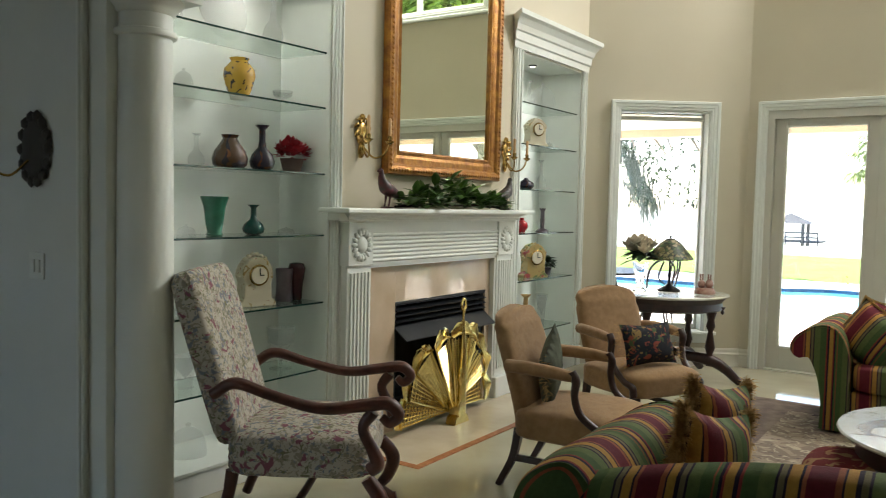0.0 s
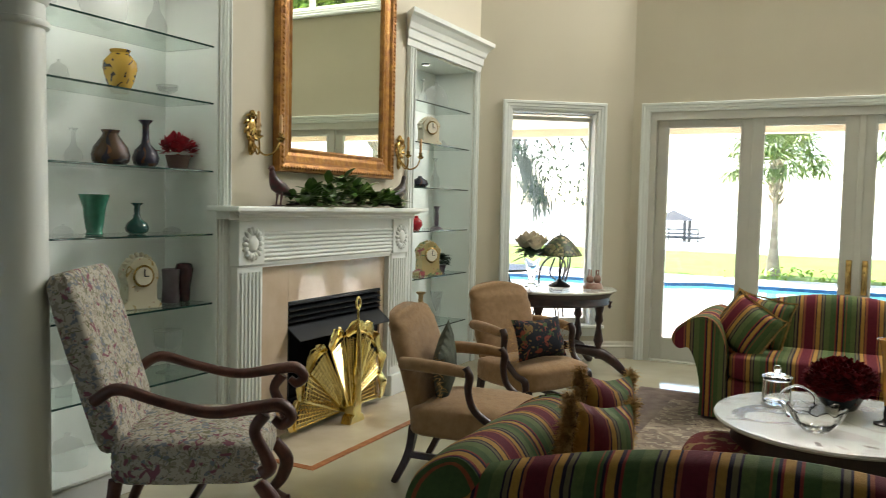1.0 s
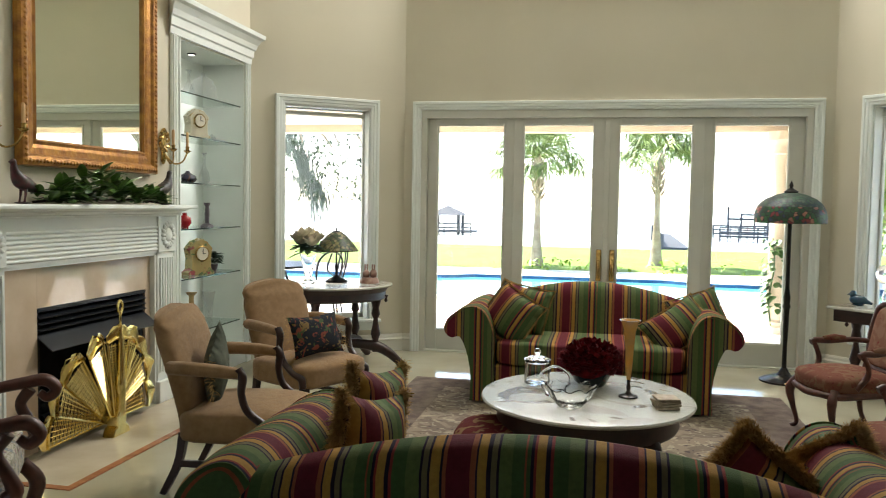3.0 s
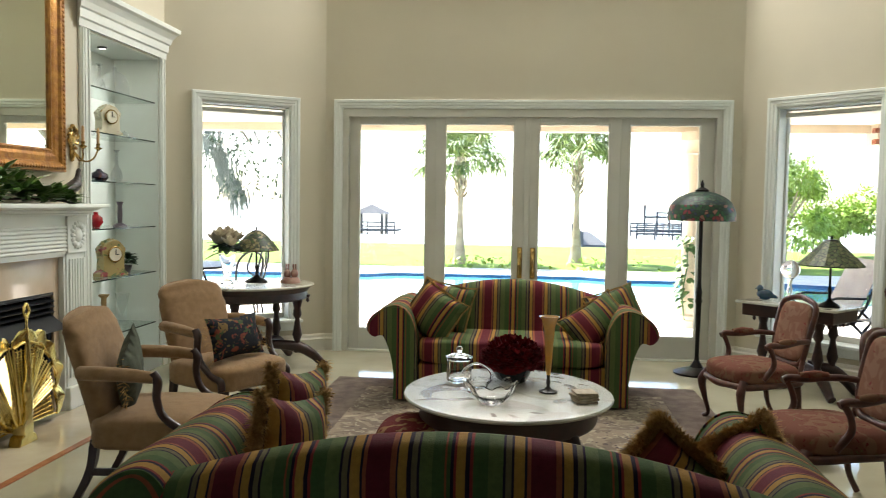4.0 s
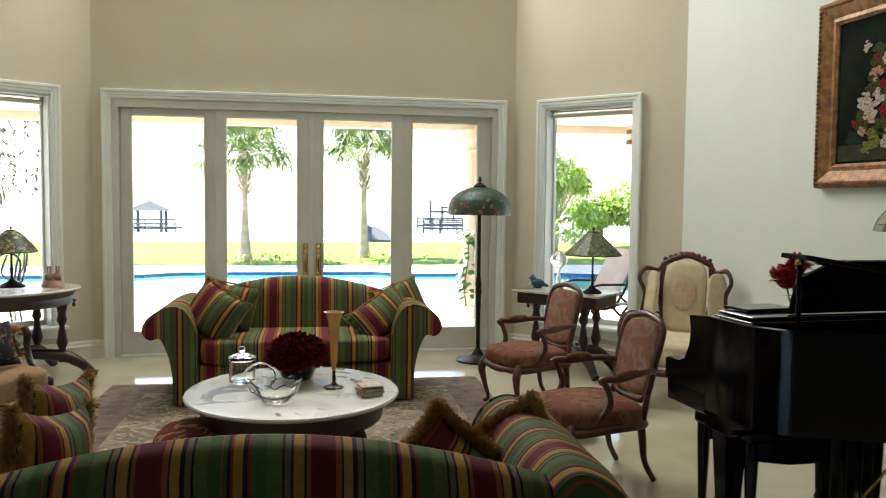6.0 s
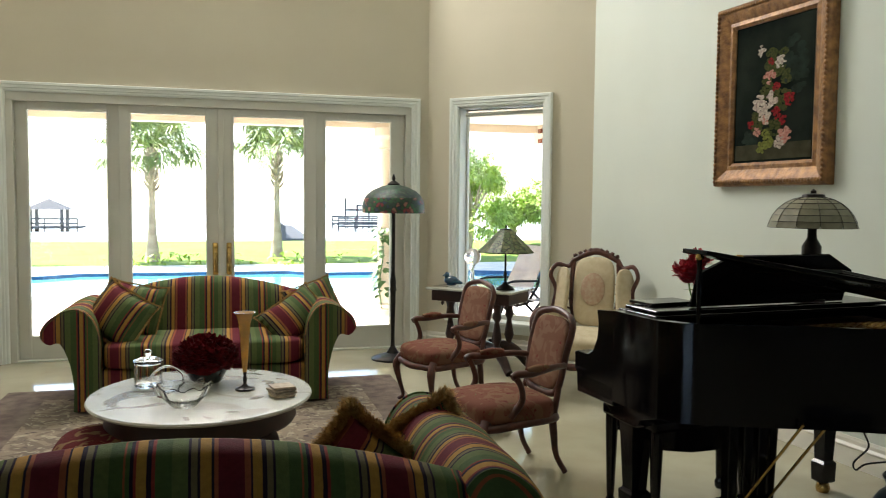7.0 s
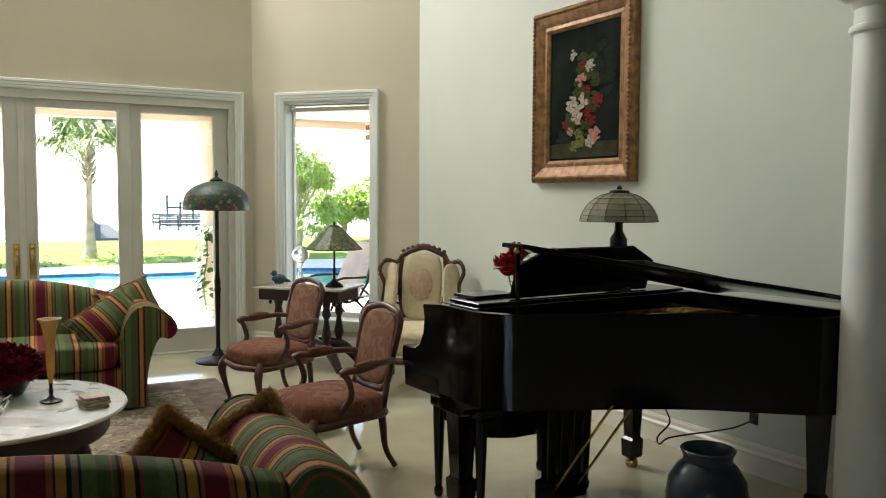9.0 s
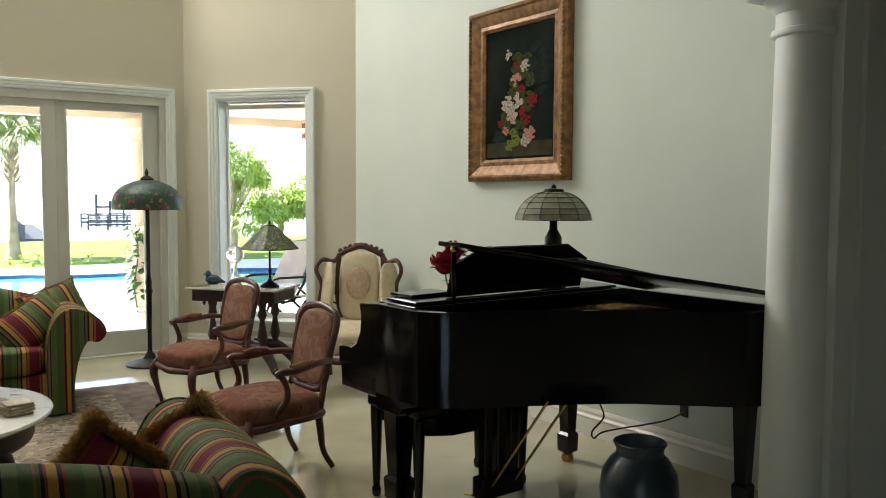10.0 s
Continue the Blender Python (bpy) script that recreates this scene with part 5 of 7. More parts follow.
part("handle", tube([(-0.077, 0, 0.055), (-0.07, 0, 0.11), (0, 0, 0.15), (0.07, 0, 0.11), (0.077, 0, 0.055)], 0.006, 8), CUTGLASS, t, smooth=True)
bm = lathe([(0.07, 0), (0.08, 0.01), (0.13, 0.05), (0.16, 0.095), (0.153, 0.098), (0.12, 0.055), (0.07, 0.018), (0, 0.014)], 54)
for v in bm.verts:
    a = math.atan2(v.co.y, v.co.x)
    v.co.z *= 1 + 0.10 * math.sin(a * 9) * (v.co.z > 0.03)
    k = 1 + (0.05 * math.sin(a * 9) + 0.045 * (int((a + 4) / 6.2832 * 54) % 2)) * (v.co.z > 0.008)
    v.co.x, v.co.y = v.co.x * k, v.co.y * k
bowl = solid("glass_bowl", bm, CUTGLASS, "scalloped cut-glass bowl on the coffee table", "bowl", pose(-0.16, 4.04, TZ) @ Matrix.Diagonal((0.76, 0.76, 1.05, 1)), smooth=True)
t = thing("flower_bowl", pose(-0.07, 4.55, TZ), "mound of dark red flowers in a dark bowl", "flowers")
part("bowl", lathe([(0.07, 0), (0.08, 0.01), (0.13, 0.10), (0.12, 0.11), (0.0, 0.10)], 24), mat("dark_glazed_bowl", (0.03, 0.035, 0.04), 0.25, var=0.2), t, smooth=True)


def petal_ball(n, r, rz, zc, size, seed):
    rnd = random.Random(seed)
    bm = bmesh.new()
    for _ in range(n):
        d = Vector((rnd.gauss(0, 1), rnd.gauss(0, 1), abs(rnd.gauss(0, 1)) - 0.25)).normalized()
        k = rnd.uniform(0.75, 1.0)
        leaf_shape(bm, (d.x * r * k, d.y * r * k, zc + d.z * rz * k), d + Vector((rnd.uniform(-.7, .7), rnd.uniform(-.7, .7), rnd.uniform(-.4, .7))), size * rnd.uniform(0.7, 1.2), size * 0.8, -0.2)
    return bm


bm = blob(0.15, 0.15, 0.10, None, pose(0, 0, 0.13), 3, 0.1)
join(bm, petal_ball(1500, 0.17, 0.115, 0.13, 0.024, 3))
part("bloom", bm, RED, t, "massed dark red petals")
t = thing("trumpet_vase", pose(0.125, 4.33, TZ), "tall amber glass trumpet vase on a dark foot", "vase")
part("foot", lathe([(0.05, 0), (0.05, 0.006), (0.02, 0.016), (0.008, 0.03), (0.012, 0.05), (0.008, 0.07), (0.01, 0.10)], 24), DARKBRONZE, t, smooth=True, auto=40)
AMBER = mat("iridescent_amber_glass", (0.62, 0.27, 0.035), 0.18, scale=8, second=(0.42, 0.24, 0.07), coat=0.5)
part("trumpet", lathe([(0.01, 0.09), (0.016, 0.14), (0.022, 0.25), (0.03, 0.34), (0.042, 0.385), (0.055, 0.40), (0.05, 0.40), (0.036, 0.38), (0.02, 0.3), (0.0, 0.2)], 24), AMBER, t, "flared amber glass", smooth=True)
t = thing("coaster_stack", pose(0.30, 4.15, TZ, 0, 0, 12), "stack of square stone coasters", "coasters")
for i in range(4):
    part("coaster", moved(box(-0.055, 0.055, -0.055, 0.055, 0, 0.011, 0.002), pose(0.004 * (i % 2), 0.003 * i, 0.013 * i, 0, 0, 9 * (i % 3))), mat("tumbled_stone", (0.42, 0.34, 0.25), 0.7, scale=30, second=(0.3, 0.23, 0.16)) if i == 0 else bpy.data.materials["tumbled_stone"], t)

# ---- over the mantel ----
MY = 4.715
t = thing("wall_mirror", pose(FIRE_X + 0.012, MY, 1.66, 0, 0.0), "tall wall mirror in a carved gilt frame", "mirror")
MW, MH, FW = 1.38, 1.78, 0.155
prof = [(0, 0.0), (0, 0.02), (0.012, 0.03), (0.03, 0.022), (0.05, 0.03), (0.085, 0.034), (0.10, 0.05), (0.125, 0.058), (0.15, 0.05), (FW, 0.03), (FW, 0)]
rings = []
bm = bmesh.new()
for y, z, dy, dz in ((-MW / 2 + FW, FW, -1, -1), (-MW / 2 + FW, MH - FW, -1, 1), (MW / 2 - FW, MH - FW, 1, 1), (MW / 2 - FW, FW, 1, -1)):
    rings.append([bm.verts.new((p, y + dy * s, z + dz * s)) for s, p in prof])
for a, b in zip(rings, rings[1:] + rings[:1]):
    for i in range(len(prof) - 1):
        bm.faces.new((a[i], a[i + 1], b[i + 1], b[i]))
part("frame", bm, GILT, t, "gilt moulded frame")
bm = bmesh.new()
for i in range(46):
    y = -MW / 2 + 0.03 + (MW - 0.06) * i / 45
    for z in (0.03, MH - 0.03):
        blob(0.012, 0.017, 0.013, bm, pose(0.052, y, z, 30 * (i % 3)), 1)
for i in range(56):
    z = 0.03 + (MH - 0.06) * i / 55
    for y in (-MW / 2 + 0.03, MW / 2 - 0.03):
        blob(0.012, 0.013, 0.017, bm, pose(0.052, y, z, 30 * (i % 3)), 1)
tagged(part("carving", bm, GILT, t, "carved leaf border", smooth=True), kind="stuff")
MIRROR = mat("silvered_mirror", (0.87, 0.92, 0.81), 0.0, metal=1.0, var=0.0)
part("mirror_glass", box(0.004, 0.01, -MW / 2 + FW - 0.01, MW / 2 - FW + 0.01, FW - 0.01, MH - FW + 0.01), MIRROR, t, "bevelled mirror glass")


def sconce(m):
    t = thing("wall_sconce", m, "gilt wall sconce with two curved candle arms", "sconce", "mantel sconces")
    bm = blob(0.014, 0.045, 0.06, None, pose(0.012, 0, 0.05), 2, 0.2)
    for k in range(10):
        a = 2 * math.pi * k / 10
        tube([(0.012, 0.04 * math.cos(a), 0.05 + 0.055 * math.sin(a)), (0.022, 0.062 * math.cos(a + 0.2), 0.05 + 0.08 * math.sin(a + 0.2)), (0.014, 0.07 * math.cos(a + 0.5), 0.05 + 0.088 * math.sin(a + 0.5))], [0.012, 0.011, 0.004], 6, 3, bm=bm)
    blob(0.016, 0.028, 0.06, bm, pose(0.012, 0, -0.06), 2, 0.2)
    blob(0.02, 0.018, 0.022, bm, pose(0.016, 0, 0.13), 2)
    part("backplate", bm, BRASS, t, "pierced gilt backplate", smooth=True)
    for s in (-1, 1):
        part("arm", tube([(0.02, 0, -0.04), (0.08, s * 0.03, -0.11), (0.13, s * 0.07, -0.09), (0.15, s * 0.10, -0.02)], 0.006, 8), BRASS, t, smooth=True)
        part("candle_cup", lathe([(0.008, -0.03), (0.026, -0.015), (0.028, -0.01), (0.012, -0.005), (0.014, 0.02)], 12, None, pose(0.15, s * 0.10, 0)), BRASS, t, smooth=True)
        part("candle", lathe([(0.010, 0.01), (0.010, 0.12), (0.004, 0.13)], 10, None, pose(0.15, s * 0.10, 0)), mat("beeswax_candle", (0.55, 0.33, 0.14), 0.5) if s < 0 and "beeswax_candle" not in bpy.data.materials else bpy.data.materials["beeswax_candle"], t, smooth=True)
    return t


sc = sconce(pose(FIRE_X, 3.83, 1.86))
copy_thing(sc, pose(FIRE_X, 5.56, 1.86))
t = thing("garland", pose(FIRE_X + 0.13, 4.68, 1.446), "green magnolia leaf garland lying on the mantel", "garland")
bm, rnd = bmesh.new(), random.Random(11)
for i in range(190):
    y = rnd.uniform(-0.62, 0.62)
    hgt = 0.16 * math.exp(-((y + 0.1) / 0.25) ** 2) + 0.05
    leaf_shape(bm, (rnd.uniform(-0.05, 0.05), y, rnd.uniform(0.005, hgt)), (rnd.uniform(-0.3, 1), rnd.uniform(-1, 1), rnd.uniform(0.0, 0.7)), rnd.uniform(0.10, 0.18), rnd.uniform(0.05, 0.08))
for v in bm.verts:
    v.co.z = max(v.co.z, 0.004)
part("leaves", bm, GREEN, t, "glossy green magnolia leaves")
part("vine", tube([(0, -0.66, 0.01), (0.02, -0.3, 0.03), (0, 0, 0.025), (0.02, 0.3, 0.03), (0, 0.66, 0.01)], 0.008, 6), WOOD, t)
BIRD = mat("painted_bird_finish", (0.09, 0.012, 0.02), 0.4, scale=20, second=(0.03, 0.022, 0.02))
def pheasant():
    bm = tube([(0, -0.26, 0.06), (0, -0.14, 0.10), (0, -0.03, 0.13), (0, 0.04, 0.16), (0, 0.08, 0.215), (0, 0.09, 0.26), (0, 0.10, 0.28), (0, 0.135, 0.275)], [0.006, 0.022, 0.05, 0.052, 0.03, 0.02, 0.022, 0.004], 12)
    for s in (-1, 1):
        tube([(s * 0.02, 0.0, 0.10), (s * 0.02, 0.01, 0.04), (s * 0.02, 0.02, 0.0)], [0.012, 0.006, 0.008], 6, bm=bm)
    blob(0.05, 0.06, 0.008, bm, pose(0, 0.01, 0.006), 2)
    return bm
solid("bird_figure", pheasant(), BIRD, "dark red painted bird figure on the mantel", "figurine", pose(FIRE_X + 0.13, 3.95, 1.446, 0, 0, 180) @ Matrix.Scale(0.8, 4), smooth=True)
solid("bird_figure", pheasant(), mat("dark_feather_finish", (0.03, 0.025, 0.022), 0.45, scale=25, second=(0.07, 0.05, 0.035)), "dark brown painted bird figure on the mantel", "figurine", pose(FIRE_X + 0.13, 5.36, 1.446) @ Matrix.Scale(0.82, 4), smooth=True)

# brass peacock fire screen
t = thing("fire_screen", pose(-2.99, 4.585, 0.005), "polished brass peacock-fan fire screen", "fire screen")
def feather(length, w0, w1):
    bm = bmesh.new()
    n = 10
    out = []
    for i in range(n + 1):
        f = i / n
        w = w0 + (w1 - w0) * f if f < 0.85 else w1 * math.sqrt(max(0, 1 - ((f - 0.85) / 0.15) ** 2))
        out.append((f * length, w))
    rim = [(0.0, w, z) for z, w in out] + [(0.0, -w, z) for z, w in out[::-1][1:]]
    tube(rim + [rim[0]], 0.007, 6, 1, bm=bm)
    for k in range(1, 26):
        z = length * (0.1 + 0.72 * k / 26)
        w = w0 + (w1 - w0) * z / length
        tube([(0.004 * (k % 2), -w, z), (0, w, z)], 0.0035, 4, 1, bm=bm)
    for k in range(-2, 3):
        tube([(0, w0 * k / 3, 0.06), (0.002, w1 * k / 3 * 0.9, length * 0.82)], 0.0035, 4, 1, bm=bm)
    tube([(0.01, -w1 * 0.97, length * 0.83), (0.012, 0, length * 0.88), (0.01, w1 * 0.97, length * 0.83)], 0.008, 6, 4, bm=bm)
    grid_sheet(8, 4, lambda u, v: (0.006 + 0.02 * math.sin(u * math.pi) * v, (2 * u - 1) * w1 * math.sqrt(max(0.02, 1 - (0.9 * v) ** 2)), length * (0.85 + 0.15 * v)), bm)
    return bm
fm = mesh_of("feather", feather(0.60, 0.03, 0.105), GOLD)
for i in range(9):
    a = -84 + 21 * i
    f = new("feather", fm)
    f.parent = t
    f.matrix_local = pose(0.012 * (i % 2) + 0.004 * i - 0.12 * abs(math.sin(radians(a))) , 0, 0.09) @ Matrix.Rotation(radians(a), 4, "X") @ pose(0, 0, 0, 0, 0, 7 * (1 if i % 2 else -1))
part("base", prism([(-0.09, 0), (0.09, 0), (0.07, 0.05), (0.045, 0.06), (0.05, 0.12), (0.02, 0.17), (-0.02, 0.17), (-0.05, 0.12), (-0.045, 0.06), (-0.07, 0.05)], 0.08, 0.006, None, pose(0.04, 0, 0, 0, 0, 90)), GOLD, t, "moulded brass foot")
bm = tube([(0.03, 0, 0.15), (0.035, 0, 0.4), (0.03, 0, 0.70)], [0.03, 0.026, 0.012], 10)
blob(0.03, 0.04, 0.09, bm, pose(0.03, 0, 0.32), 2)
tube([(0.03, 0, 0.69), (0.03, 0.0, 0.75), (0.03, 0.025, 0.80), (0.03, 0, 0.845), (0.03, -0.025, 0.80), (0.03, 0, 0.755)], 0.009, 8, bm=bm)
part("centre_post", bm, GOLD, t, "brass centre post with ring handle", smooth=True)


# ---- things on the glass shelves ----
def shelf_vase(name, x, y, z, prof, material, label, cat="vase", seg=24):
    return solid(name, lathe(prof, seg), material, label, cat, pose(x, y, z + 0.001), smooth=True, auto=55)


def scaled(shape, h, r):
    return [(max(0, a * r), b * h) for a, b in shape]


URN = [(0.5, 0), (0.55, 0.02), (0.8, 0.25), (1.0, 0.55), (0.95, 0.72), (0.6, 0.88), (0.52, 0.92), (0.62, 0.99), (0.58, 1.0), (0.45, 0.9), (0, 0.85)]
BOTTLE = [(0.6, 0), (0.9, 0.08), (1.0, 0.2), (0.8, 0.36), (0.35, 0.5), (0.25, 0.65), (0.25, 0.9), (0.5, 0.98), (0.55, 1.0), (0.2, 0.95), (0, 0.9)]
FLARE = [(0.55, 0), (0.6, 0.03), (0.5, 0.08), (0.62, 0.3), (0.75, 0.7), (0.95, 0.93), (1.0, 1.0), (0.92, 0.98), (0.6, 0.6), (0, 0.3)]
GOBLET = [(0.8, 0), (0.75, 0.02), (0.12, 0.06), (0.1, 0.4), (0.5, 0.48), (0.9, 0.65), (1.0, 1.0), (0.94, 1.0), (0.8, 0.65), (0, 0.5)]
BELL = [(1.0, 0), (1.0, 0.05), (0.95, 0.4), (0.7, 0.7), (0.3, 0.82), (0.12, 0.86), (0.16, 0.95), (0.0, 1.0)]
YELLOW = blotches("yellow_glaze_dark_branches", (0.50, 0.30, 0.03), [((0.03, 0.025, 0.015), 1.0, 0.55)], 13, 0.2)
BROWNG = blotches("brown_iridescent_glaze", (0.07, 0.03, 0.012), [((0.02, 0.012, 0.02), 0.6, 0.5), ((0.15, 0.05, 0.015), 0.8, 0.62)], 12, 0.15)
BLUEG = blotches("blue_brown_glaze", (0.02, 0.015, 0.03), [((0.10, 0.03, 0.012), 0.7, 0.55)], 14, 0.15)
TEAL = mat("dark_teal_glass", (0.012, 0.07, 0.06), 0.15, var=0.2, coat=0.4)
GREENV = mat("green_glass_vase", (0.03, 0.16, 0.10), 0.15, var=0.2, scale=12, coat=0.4)
PLUM = mat("plum_glaze", (0.07, 0.018, 0.022), 0.2, scale=10, second=(0.03, 0.012, 0.02))
GREYV = mat("grey_violet_glaze", (0.13, 0.11, 0.13), 0.35, scale=9, second=(0.07, 0.05, 0.06))
XL = -3.45
shelf_vase("vase", XL, 3.06, 2.02, scaled(URN, 0.215, 0.085), YELLOW, "yellow glazed vase with dark branches on the shelf")
TEAR = [(0.72, 0), (0.95, 0.12), (1.0, 0.3), (0.88, 0.52), (0.5, 0.8), (0.4, 0.9), (0.5, 1.0), (0.3, 0.95), (0, 0.9)]
shelf_vase("vase", XL, 3.0, 1.64, scaled(TEAR, 0.18, 0.095), BROWNG, "round brown iridescent vase on the shelf")
shelf_vase("vase", XL + 0.02, 3.21, 1.64, scaled(BOTTLE, 0.25, 0.07), BLUEG, "dark bottle vase with flared neck on the shelf")
shelf_vase("vase", XL, 2.90, 1.285, scaled(FLARE, 0.205, 0.075), GREENV, "flared green glass vase on the shelf")
shelf_vase("vase", XL, 3.17, 1.285, scaled(BOTTLE, 0.165, 0.062), TEAL, "dark teal bottle vase on the shelf")
shelf_vase("vase", XL, 3.41, 0.893, [(0.05, 0), (0.05, 0.01), (0.045, 0.1), (0.05, 0.19), (0.046, 0.19), (0, 0.1)], GREYV, "grey-violet cylinder vase on the shelf")
shelf_vase("vase", XL + 0.02, 3.49, 0.893, scaled([(0.5, 0), (0.6, 0.02), (0.7, 0.4), (1.0, 0.85), (0.8, 0.98), (0.5, 1.0), (0, 0.9)], 0.22, 0.052), PLUM, "tall plum glazed vase on the shelf")
t = thing("potted_flowers", pose(XL, 3.46, 1.641), "dark red flowers in a brown pot on the shelf", "flowers")
part("pot", lathe([(0.045, 0), (0.05, 0.005), (0.07, 0.08), (0.066, 0.08), (0, 0.07)], 18), mat("taupe_pottery", (0.16, 0.10, 0.08), 0.6), t, smooth=True)
part("bloom", petal_ball(130, 0.085, 0.07, 0.105, 0.045, 8), BRIGHTRED, t, "dark red petals")
for (y, z, s, h, r, c) in ((2.70, 2.02, BELL, 0.11, 0.05, "clear glass bell"), (3.38, 2.02, GOBLET, 0.08, 0.06, "clear glass bowl on a foot"), (2.78, 1.64, BOTTLE, 0.17, 0.045, "clear glass decanter"),
                           (2.72, 1.285, BELL, 0.06, 0.05, "clear glass paperweight"), (3.42, 1.285, BELL, 0.04, 0.05, "clear glass paperweight"), (2.62, 0.893, BELL, 0.06, 0.045, "clear glass paperweight"),
                           (3.39, 0.50, GOBLET, 0.24, 0.085, "clear glass cake stand"), (2.72, 0.50, FLARE, 0.17, 0.07, "clear glass vase"), (2.88, 0.50, FLARE, 0.14, 0.05, "clear glass tumbler vase"),
                           (2.74, 0.15, BELL, 0.17, 0.095, "clear glass cheese dome"), (3.30, 2.335, BOTTLE, 0.3, 0.06, "clear glass decanter"), (2.62, 2.335, BELL, 0.2, 0.06, "clear glass bell jar")):
    shelf_vase("glassware", XL, y, z, scaled(s, h, r), CRYSTAL, c + " on the glass shelf", "glassware", 18)
plate = lathe([(0.0, 0), (0.07, 0.002), (0.10, 0.012), (0.165, 0.02), (0.165, 0.024), (0.10, 0.017), (0.0, 0.006)], 36)
solid("display_plate", plate, CRYSTAL, "large clear glass plate standing on the shelf", "plate", pose(-3.56, 3.02, 2.50, 0, 80, 0), smooth=True)
CREAMC = blotches("cream_gold_porcelain", (0.52, 0.47, 0.34), [((0.30, 0.2, 0.06), 1.0, 0.62), ((0.25, 0.10, 0.08), 1.2, 0.68)], 16, 0.3)
PAINTC = blotches("painted_porcelain", (0.36, 0.27, 0.10), [((0.28, 0.04, 0.05), 0.7, 0.56), ((0.10, 0.15, 0.05), 1.0, 0.6)], 12, 0.3)
DIAL = mat("cream_clock_dial", (0.65, 0.6, 0.48), 0.4)
DARKI = mat("black_hands_ink", (0.01, 0.01, 0.01), 0.4)


def mantel_clock(m, w, h, body, label, round_top=True):
    t = thing("mantel_clock", m, label, "clock")
    out = [(-w * 0.5, 0), (w * 0.5, 0), (w * 0.5, h * 0.08), (w * 0.38, h * 0.16), (w * 0.36, h * 0.45)]
    out += [(w * 0.42 * math.cos(a), h * 0.58 + h * 0.36 * math.sin(a)) for a in [math.pi * k / 10 for k in range(11)]] if round_top else [(w * 0.42, h * 0.75), (w * 0.2, h * 0.95), (0, h), (-w * 0.2, h * 0.95), (-w * 0.42, h * 0.75)]
    out += [(-w * 0.36, h * 0.45), (-w * 0.38, h * 0.16), (-w * 0.5, h * 0.08)]
    part("case", prism(out, w * 0.45, 0.006), body, t, "porcelain case")
    bm = bmesh.new()
    for k in range(12):
        a = math.pi * k / 11
        blob(w * 0.07, w * 0.07, w * 0.07, bm, pose(w * 0.42 * math.cos(a), w * 0.2, h * 0.6 + h * 0.38 * math.sin(a)), 1, 0.3, k)
    part("scrollwork", bm, body, t, "moulded scrolls", smooth=True)
    part("bezel", lathe([(w * 0.24, 0), (w * 0.27, 0.008), (w * 0.24, 0.014), (w * 0.22, 0.008)], 24, None, pose(0, 0, h * 0.6, 90)), BRASS, t, smooth=True)
    part("dial", lathe([(w * 0.215, 0.0), (w * 0.215, 0.0145), (0, 0.0155)], 24, None, pose(0, 0, h * 0.6, 90)), DIAL, t)
    bm = box(-0.003, 0.003, -0.020, -0.017, h * 0.6, h * 0.6 + w * 0.17)
    box(0, w * 0.11, -0.020, -0.017, h * 0.6 - 0.003, h * 0.6 + 0.003, 0, bm)
    part("pointers", bm, DARKI, t)
    return t


mantel_clock(pose(-3.36, 3.13, 0.894, 0, 0, 75), 0.22, 0.29, CREAMC, "ornate cream porcelain mantel clock on the shelf")
mantel_clock(pose(-3.34, 6.29, 1.996, 0, 0, 62), 0.22, 0.24, CREAMC, "cream painted porcelain clock on the shelf", False)
mantel_clock(pose(-3.34, 6.33, 0.851, 0, 0, 62), 0.25, 0.30, PAINTC, "red and yellow painted porcelain clock on the shelf", False)
XR = -3.42
for (y, z, s, h, r, m, c) in ((6.50, 2.335, BELL, 0.24, 0.12, CRYSTAL, "clear glass covered compote"), (6.26, 2.335, BOTTLE, 0.22, 0.05, CRYSTAL, "clear glass decanter"), (6.66, 1.995, BELL, 0.07, 0.04, CRYSTAL, "small clear glass bell"),
                              (6.52, 1.62, BOTTLE, 0.27, 0.05, CRYSTAL, "clear glass decanter"), (6.24, 1.62, [(0.6, 0), (1, 0.3), (0.9, 0.6), (0.3, 0.85), (0.2, 1), (0, 1)], 0.10, 0.075, BLUEG, "squat dark jug"),
                              (6.19, 1.25, [(0.5, 0), (1, 0.35), (0.9, 0.65), (0.3, 0.85), (0.35, 1), (0, 0.95)], 0.125, 0.055, mat("bright_red_glaze", (0.33, 0.01, 0.015), 0.15), "small round red vase"),
                              (6.57, 1.25, [(1, 0), (0.9, 0.06), (0.3, 0.15), (0.35, 0.5), (0.3, 0.85), (0.5, 1), (0, 0.97)], 0.21, 0.06, GREYV, "pewter candlestick"),
                              (6.30, 0.40, BOTTLE, 0.30, 0.085, mat("ochre_pottery", (0.30, 0.19, 0.07), 0.5, var=0.2), "ochre pottery jug"), (6.60, 0.40, FLARE, 0.28, 0.06, CRYSTAL, "tall clear glass vase")):
    shelf_vase("vase" if m is not CRYSTAL else "glassware", XR, y, z, scaled(s, h, r), m, c + " on the glass shelf", "vase" if m is not CRYSTAL else "glassware", 20)
t = thing("potted_plant", pose(XR, 6.66, 0.851), "small dark leafy plant in a pale pot on the shelf", "plant")
part("pot", lathe([(0.04, 0), (0.055, 0.07), (0.05, 0.07), (0, 0.06)], 16), GREYV, t, smooth=True)
bm, rnd = bmesh.new(), random.Random(4)
